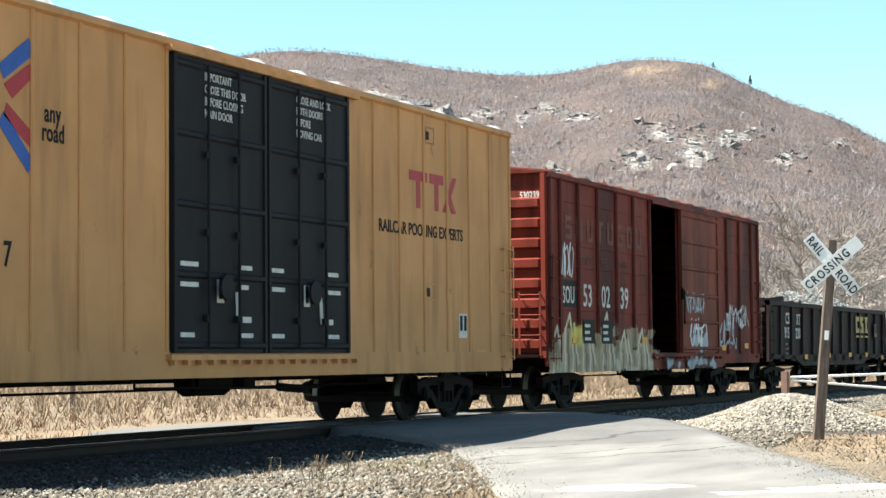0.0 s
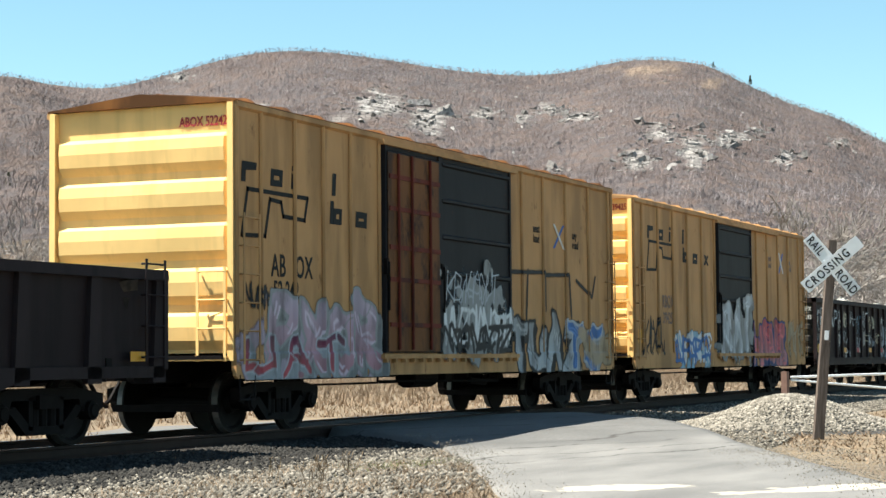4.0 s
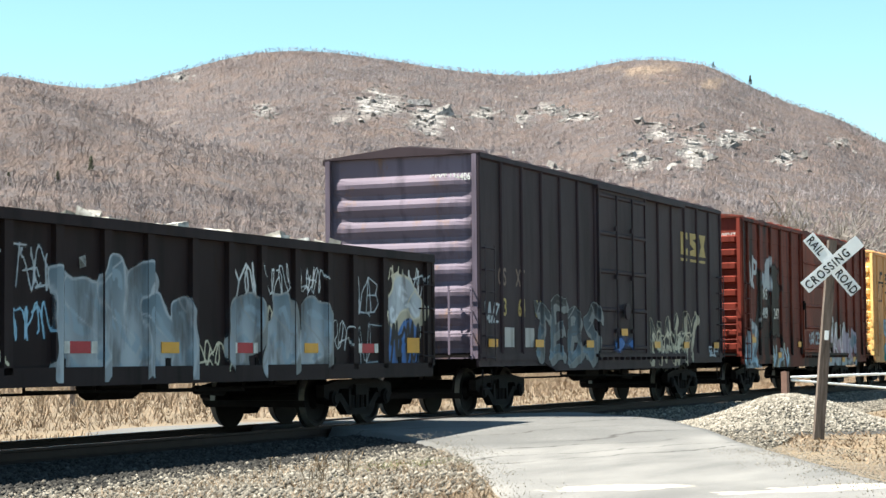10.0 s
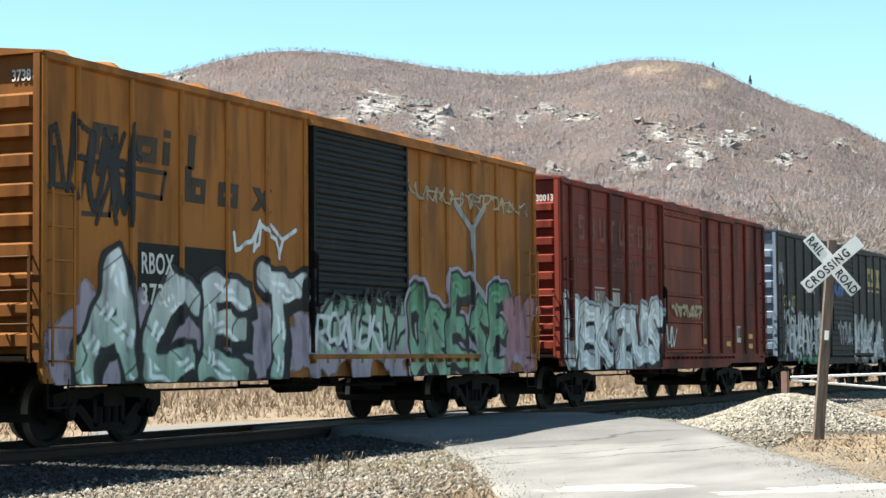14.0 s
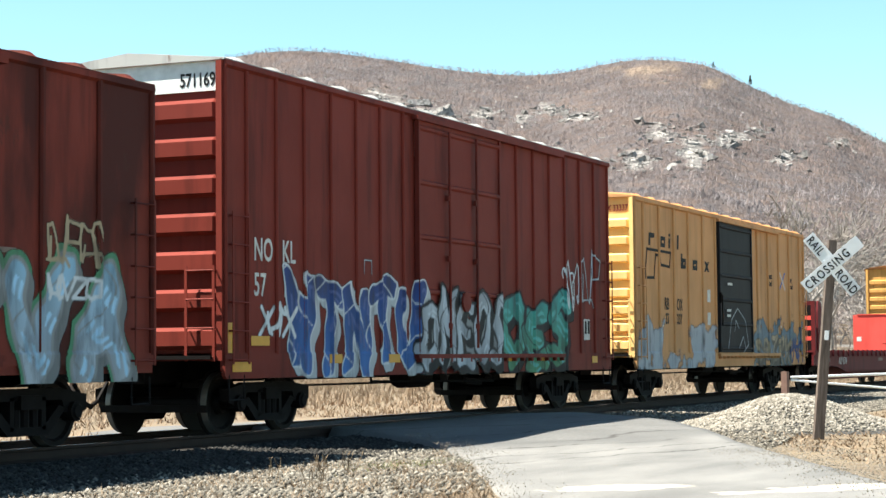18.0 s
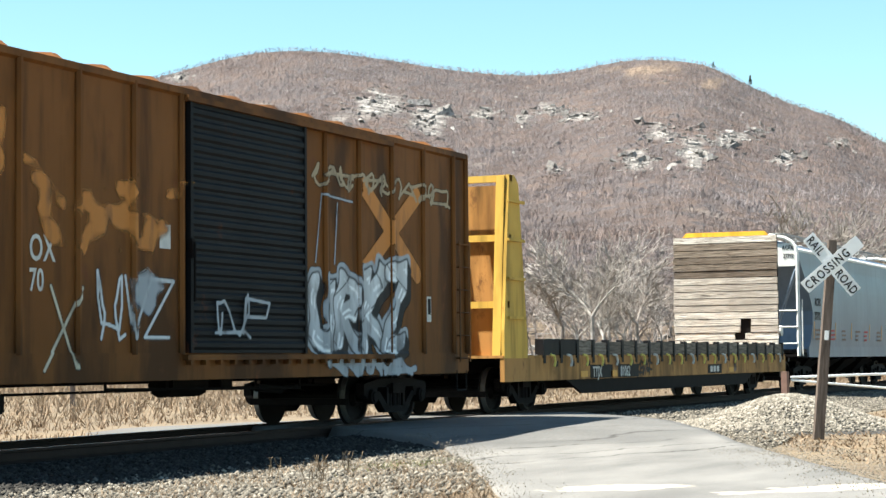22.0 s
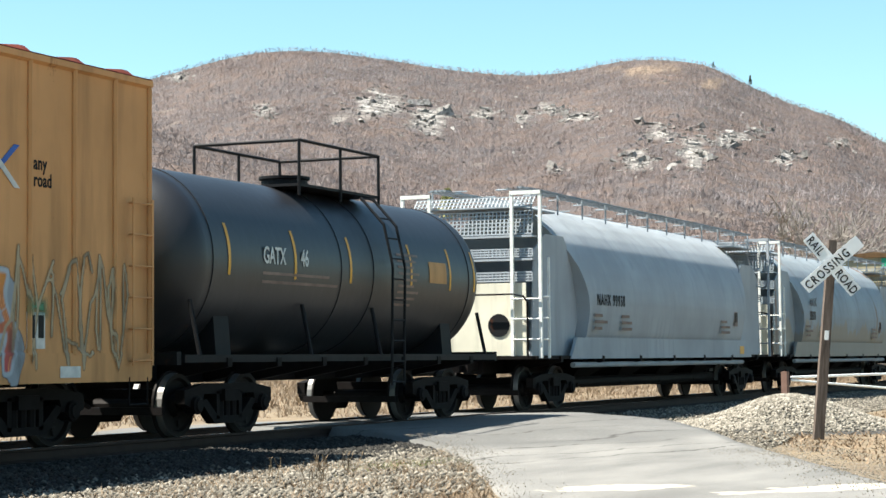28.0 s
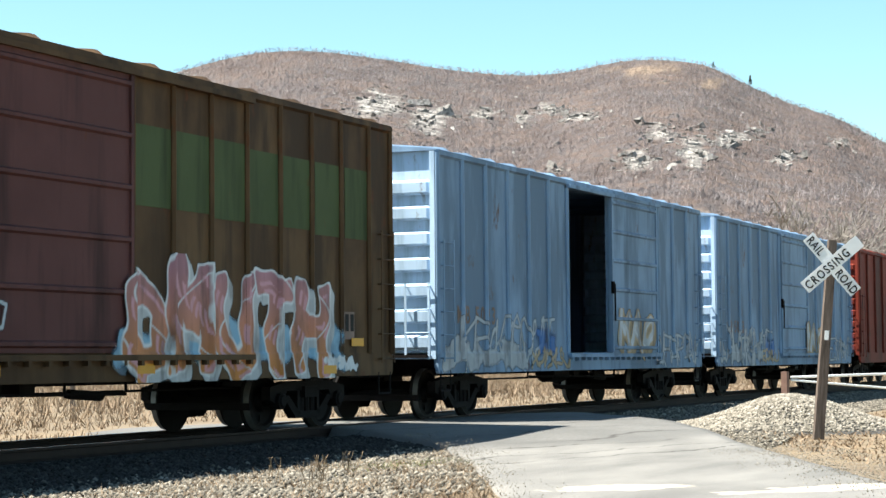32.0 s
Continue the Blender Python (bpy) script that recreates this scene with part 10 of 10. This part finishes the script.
tops = [utility_pole(68.0, 205, 10.2, -8, "leaning grey utility pole with two crossarms"), utility_pole(56.7, 290, 11, 1, "grey utility pole with crossarms among the bare trees")]
for dz in (0.0, -0.9):
    a_, b_ = Vector((60, 62, 9.5 + dz)), tops[1] + Vector((0, 0, dz))
    me = mesh_of(hoop([a_.lerp(b_, k / 16) - Vector((0, 0, 18 * (k / 16) * (1 - k / 16))) for k in range(17)], 0.03, 4), "overhead_wire")
    me.materials.append(BLACK_PAINT)
    tagged(new("overhead_wire", me), "sagging dark overhead wire between two poles", "wire", "overhead wires")


# ---------------------------------------------------------------- bare trees
BARK = by_piece("bark", (0.20, 0.17, 0.15), (0.40, 0.355, 0.32), 0.95, False, 2)


def twig_material(name, dark, light, warm_dark, warm_light, dim_dark, dim_light):
    """Bare twigs, in stands that differ in tone."""
    m, t, b = nodes_of(name)
    r = t.nodes.new("ShaderNodeNewGeometry").outputs["Random Per Island"]
    c = mixed(t, r, dark, light)
    c = mixed(t, noisy(t, 0.009, (1, 1, 2), 7, 0.44, 0.60), c, mixed(t, r, warm_dark, warm_light))
    c = mixed(t, noisy(t, 0.013, (1, 1, 2), 7, 0.50, 0.64, offset=(7, 2, 0)), c, mixed(t, r, dim_dark, dim_light))
    t.links.new(c, b.inputs["Base Color"])
    b.inputs["Roughness"].default_value = 0.95
    b.inputs["Specular IOR Level"].default_value = 0.1
    return m


# Ridge twigs are lightened and greyed: distance haze mixed into their colour.
TWIG = twig_material("hazed_ridge_twigs", (0.20, 0.174, 0.174), (0.39, 0.346, 0.342), (0.21, 0.147, 0.124), (0.345, 0.262, 0.23), (0.12, 0.103, 0.105), (0.235, 0.206, 0.211))
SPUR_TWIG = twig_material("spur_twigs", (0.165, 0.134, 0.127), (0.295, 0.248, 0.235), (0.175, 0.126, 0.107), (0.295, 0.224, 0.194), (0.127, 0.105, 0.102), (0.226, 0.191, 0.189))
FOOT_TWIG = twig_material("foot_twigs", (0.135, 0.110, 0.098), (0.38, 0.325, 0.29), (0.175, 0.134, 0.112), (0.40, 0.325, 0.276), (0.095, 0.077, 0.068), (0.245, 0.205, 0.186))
PALE_BARK = by_piece("pale_bark", (0.26, 0.23, 0.205), (0.46, 0.42, 0.385), 0.95, False, 2)


def limbs(seed, height, spread=0.5, levels=5, forks=3):
    """Tapered pieces of a bare tree: (p, q, r0, r1, level)."""
    rnd = random.Random(seed)
    found = []

    def grow(p, d, length, r, level):
        steps = 3 if level < 3 else 2
        for _ in range(steps):
            d = (d + Vector((rnd.gauss(0, 0.13), rnd.gauss(0, 0.13), rnd.gauss(0.04, 0.06)))).normalized()
            q = p + d * length / steps
            r1 = r * (0.86 if level < 2 else 0.75)
            found.append((p, q, r, r1, level))
            p, r = q, r1
            if level and level < levels and rnd.random() < 0.75:
                branch(p, d, length * rnd.uniform(0.45, 0.65), r * 0.6, level + 1)
        if level < levels:
            for _ in range(forks if level < 2 else 2):
                branch(p, d, length * rnd.uniform(0.6, 0.85), r * 0.72, level + 1)

    def branch(p, d, length, r, level):
        a = rnd.uniform(0, 2 * math.pi)
        u = d.orthogonal().normalized()
        w = d.cross(u)
        e = (d + (u * math.cos(a) + w * math.sin(a)) * spread * rnd.uniform(0.7, 1.4)).normalized()
        grow(p, e, length, r, level)

    grow(Vector((0, 0, -0.3)), Vector((rnd.gauss(0, 0.05), rnd.gauss(0, 0.05), 1)).normalized(), height * 0.33, height * 0.018, 0)
    return found


def tree_meshes(seed, height, spread, levels):
    trunk, crown = B(), B()
    for p, q, r0, r1, lv in limbs(seed, height, spread, levels):
        r0, r1 = max(r0, 0.022), max(r1, 0.018)
        bar(trunk if lv < 2 else crown, p, q, r0, 6 if lv < 2 else 3, r1, caps=False)
    return mesh_of(trunk, "trunk"), mesh_of(crown, "crown")


KINDS = []
for s, (hh, sp, lv) in enumerate(((12, 0.55, 5), (14, 0.45, 5), (10, 0.7, 5), (12, 0.6, 5), (9, 0.6, 4), (7, 0.9, 4))):
    KINDS.append(tree_meshes(40 + s, hh, sp, lv))
for mats, group in ((BARK, KINDS),):
    for t_, c_ in group:
        t_.materials.append(mats)
        c_.materials.append(mats)
PALE = [tuple(m.copy() for m in k) for k in (KINDS[0], KINDS[2])]
for k in PALE:
    for m in k:
        m.materials.clear()
        m.materials.append(PALE_BARK)


def tree(az, r, kind, scale, turn, label):
    x, y = r * math.sin(radians(az)), r * math.cos(radians(az))
    ob = empty("bare_tree", label, "tree", "bare trees at the foot of the hill")
    ob.matrix_basis = pose(x, y, land_height(x, y) - 0.2, 0, 0, turn)
    ob.scale = (scale, scale, scale)
    part("trunk", kind[0], None, ob)
    part("crown", kind[1], None, ob)


rt = random.Random(12)
for i in range(64):
    az = rt.uniform(69.5, 80.5) if i % 3 else rt.uniform(50, 81)
    r = rt.uniform(215, 330) if i % 3 else rt.uniform(260, 420)
    tree(az, r, KINDS[rt.randrange(6)], rt.uniform(0.75, 1.1), rt.uniform(0, 360), "leafless grey-brown tree among dry scrub")
tree(77.0, 150, PALE[0], 1.45, 20, "pale spreading leafless tree")
tree(75.0, 215, PALE[1], 1.0, 80, "pale leafless tree on the slope")
tree(79.6, 200, PALE[1], 1.1, 140, "pale leafless tree on the slope")
tree(62.8, 300, PALE[1], 0.9, 140, "pale leafless tree on the slope")
tree(71.3, 240, PALE[0], 0.7, 240, "pale leafless tree on the slope")


rt = random.Random(31)
for i in range(16):
    tree(rt.uniform(69.5, 80.5), rt.uniform(185, 270), PALE[i % 2] if i % 3 else KINDS[i % 6], rt.uniform(1.1, 1.5), rt.uniform(0, 360), "large grey leafless tree at the foot of the hill")


def pine(az, r, height, label, needles=None, wide=0.2):
    x, y = r * math.sin(radians(az)), r * math.cos(radians(az))
    rnd = random.Random(int(az * 10))
    ob = empty("pine_tree", label, "tree")
    ob.location = (x, y, land_height(x, y))
    part("trunk", bar(B(), (0, 0, -0.5), (0, 0, height), height * 0.018, 6, 0.03), BARK, ob)
    verts, faces = [], []
    for _ in range(520):
        t = rnd.random() ** 0.8
        z = height * (0.25 + 0.75 * t)
        rr = height * wide * (1.05 - t) * rnd.random() ** 0.5 * (1 + 0.5 * noise.noise((t * 7, rnd.random() * 0.3, az)))
        a = rnd.uniform(0, 2 * math.pi)
        c = Vector((rr * math.cos(a), rr * math.sin(a), z))
        s = height * 0.035
        for _ in range(2):
            b = len(verts)
            verts += [c + Vector((rnd.gauss(0, s), rnd.gauss(0, s), rnd.gauss(0, s * 0.5))) for _ in range(3)]
            faces.append((b, b + 1, b + 2))
    me = bpy.data.meshes.new("crown")
    me.from_pydata(verts, [], faces)
    part("crown", me, needles or PINE, ob)


PINE = by_piece("pine_needles", (0.10, 0.105, 0.07), (0.175, 0.175, 0.12), 0.8, True, 2)
YELLOW_PINE = by_piece("yellow_pine_needles", (0.22, 0.22, 0.08), (0.40, 0.38, 0.16), 0.8, True, 2)
pine(66.35, 690, 14.5, "yellow-green pine standing above bare trees", YELLOW_PINE, 0.42)
pine(67.9, 700, 6, "small dark pine among bare trees")
pine(53.5, 648, 6, "dark green pine on the slope")
pine(55.85, 665, 6.5, "dark green pine on the slope")
pine(54.9, 627, 5, "dark green pine on the slope")
pine(75.32, 1490, 9, "small dark pine on the ridge")
pine(74.25, 1490, 6, "small dark pine on the ridge")


# ---------------------------------------------------------------- the woods on the hill
def woods():
    rng = np.random.default_rng(8)
    shapes = []
    for s in range(12):
        segs = limbs(90 + s, 10, 0.5, 3 if s < 6 else 2, 2)
        vs = []
        for p, q, r0, r1, lv in segs:
            d = (q - p).normalized()
            u = d.orthogonal().normalized()
            if s % 2:
                u = d.cross(u)
            thin = 0.045 if s < 6 else 0.12
            w0, w1 = max(r0 * 1.1, thin), max(r1 * 0.9, thin * 0.7)
            vs.append([p - u * w0, p + u * w0, q + u * w1, q - u * w1])
        shapes.append(np.array([[tuple(v) for v in quad] for quad in vs]))
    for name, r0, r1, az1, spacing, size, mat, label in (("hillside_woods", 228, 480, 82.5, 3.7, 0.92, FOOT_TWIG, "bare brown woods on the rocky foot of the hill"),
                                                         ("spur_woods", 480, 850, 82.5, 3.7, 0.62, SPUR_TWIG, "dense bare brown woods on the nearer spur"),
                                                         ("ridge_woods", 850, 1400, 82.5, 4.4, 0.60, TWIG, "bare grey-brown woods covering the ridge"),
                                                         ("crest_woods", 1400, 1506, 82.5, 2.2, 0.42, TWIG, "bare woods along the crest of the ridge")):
        area = radians(az1 - 49.5) * (r1**2 - r0**2) / 2
        n = int(area / spacing**2)
        r = np.sqrt(rng.uniform(r0**2, r1**2, n))
        az = rng.uniform(49.5, az1, n)
        out = []
        for i in range(n):
            x, y = r[i] * math.sin(radians(az[i])), r[i] * math.cos(radians(az[i]))
            z = land_height(x, y)
            if r[i] > SPUR_R and z / r[i] < spur_slope(az[i]) - 0.012:        # behind the spur
                continue
            thin = noise.noise((x * 0.012, y * 0.012, 4)) + 0.5 * noise.noise((x * 0.05, y * 0.05, 8))
            if rng.random() < np.interp(r[i], [330, 480], [0.62 if az[i] < 70 else 0.5, 0.0]) or thin < -0.25 and rng.random() < 0.5:
                continue
            if r[i] > 850:
                rock, bald = cover_at(x, y)
                if rng.random() < max(rock * 0.85, bald * 0.75):
                    continue
            q = shapes[rng.integers(6) + (6 if r[i] > 520 else 0)]
            a = rng.uniform(0, 2 * math.pi)
            s = size * rng.uniform(0.55, 1.15)
            c, sn = math.cos(a) * s, math.sin(a) * s
            v = np.empty_like(q)
            v[..., 0] = q[..., 0] * c - q[..., 1] * sn + x
            v[..., 1] = q[..., 0] * sn + q[..., 1] * c + y
            v[..., 2] = q[..., 2] * s + z
            out.append(v.reshape(-1, 3))
        v = np.concatenate(out)
        me = bpy.data.meshes.new(name)
        me.vertices.add(len(v))
        me.vertices.foreach_set("co", v.reshape(-1))
        m = len(v) // 4
        me.loops.add(m * 4)
        me.loops.foreach_set("vertex_index", np.arange(m * 4))
        me.polygons.add(m)
        me.polygons.foreach_set("loop_start", np.arange(m) * 4)
        me.update(calc_edges=True)
        me.materials.append(mat)
        tagged(new(name, me), label, "woods", kind="stuff")


woods()

# rock outcrops: slabs and blocks broken out of the crags, and ledges at the foot
ROCK = by_piece("outcrop_rock", (0.13, 0.12, 0.112), (0.40, 0.375, 0.35), 0.95, True, 0.5)
LEDGE = by_piece("ledge_rock", (0.10, 0.09, 0.082), (0.27, 0.25, 0.23), 0.95, True, 0.8)
CUBE = (np.array([(sx, sy, sz) for sz in (-1, 1) for sy in (-1, 1) for sx in (-1, 1)], float), np.array([(0, 2, 3, 1), (4, 5, 7, 6), (0, 1, 5, 4), (2, 6, 7, 3), (0, 4, 6, 2), (1, 3, 7, 5)]))


def slabs(name, spots, material, label, seed):
    """Broken slabs, longer along the slope than high, tipped and half sunk: spots of (x, y, size)."""
    rng = np.random.default_rng(seed)
    v0, f0 = CUBE
    verts, faces = [], []
    for k, (x, y, s) in enumerate(spots):
        m = pose(x, y, land_height(x, y) - s * 0.15, rng.normal(0, 16), rng.normal(0, 20), rng.uniform(0, 180))
        dims = (s * rng.uniform(0.8, 2.0), s * rng.uniform(0.5, 1.1), s * rng.uniform(0.3, 0.7))
        for p in v0:
            verts.append(m @ Vector([p[i] * dims[i] * rng.uniform(0.55, 1.15) for i in range(3)]))
        faces += [tuple(int(i) + 8 * k for i in f) for f in f0]
    me = bpy.data.meshes.new(name)
    me.from_pydata(verts, [], faces)
    me.materials.append(material)
    tagged(new(name, me), label, "rocks", kind="stuff")


rng = np.random.default_rng(21)
spots = []
for az, s, w, h in CRAGS:
    for _ in range(int(w * 190)):
        a, sl = rng.normal(az, w * 0.6), rng.normal(s, h * 0.6)
        r = FOOT_R + min(0.985, sl / ridge_slope(a)) * (RIDGE_R - FOOT_R)
        spots.append((r * math.sin(radians(a)), r * math.cos(radians(a)), 0.75 * rng.lognormal(0, 0.6)))
for _ in range(260):
    a, r = rng.uniform(59, 79), rng.uniform(1050, 1440)
    spots.append((r * math.sin(radians(a)), r * math.cos(radians(a)), 0.6 * rng.lognormal(0, 0.5)))
slabs("rock_outcrops", spots, ROCK, "pale grey rock outcrops on the slope", 2)
spots = []
for _ in range(90):
    a, r = rng.uniform(51, 74), 232 + 210 * rng.random()
    for _ in range(rng.integers(2, 7)):
        b, q = a + rng.normal(0, 0.25), r + rng.normal(0, 2.0)
        spots.append((q * math.sin(radians(b)), q * math.cos(radians(b)), 0.55 * rng.lognormal(0, 0.5)))
slabs("foot_ledges", spots, LEDGE, "grey rock ledges and boulders at the foot of the hill", 6)


# ---------------------------------------------------------------- what moves
def motions():
    times = (0, 8, 16, 24, 32)
    for car, start in CARS:
        walk(car, [(t, pose(start - SPEED * t, TRACK_Y, 0)) for t in times])
    # the axles turn as the wheels roll; those at the same end of a truck turn alike and share one set of keys
    turn = math.degrees(SPEED / 0.42) / FPS
    lead = {}
    for k, ax in AXLES:
        if k not in lead:
            x, z = ax.location.x, ax.location.z
            walk(ax, [(i / FPS, pose(x, 0, z, 0, -turn * i, 0)) for i in range(32 * FPS + 1)])
            lead[k] = ax
        else:
            ax.rotation_mode = "QUATERNION"
            data = ax.animation_data_create()
            data.action = lead[k].animation_data.action
            data.action_slot = lead[k].animation_data.action_slot


motions()
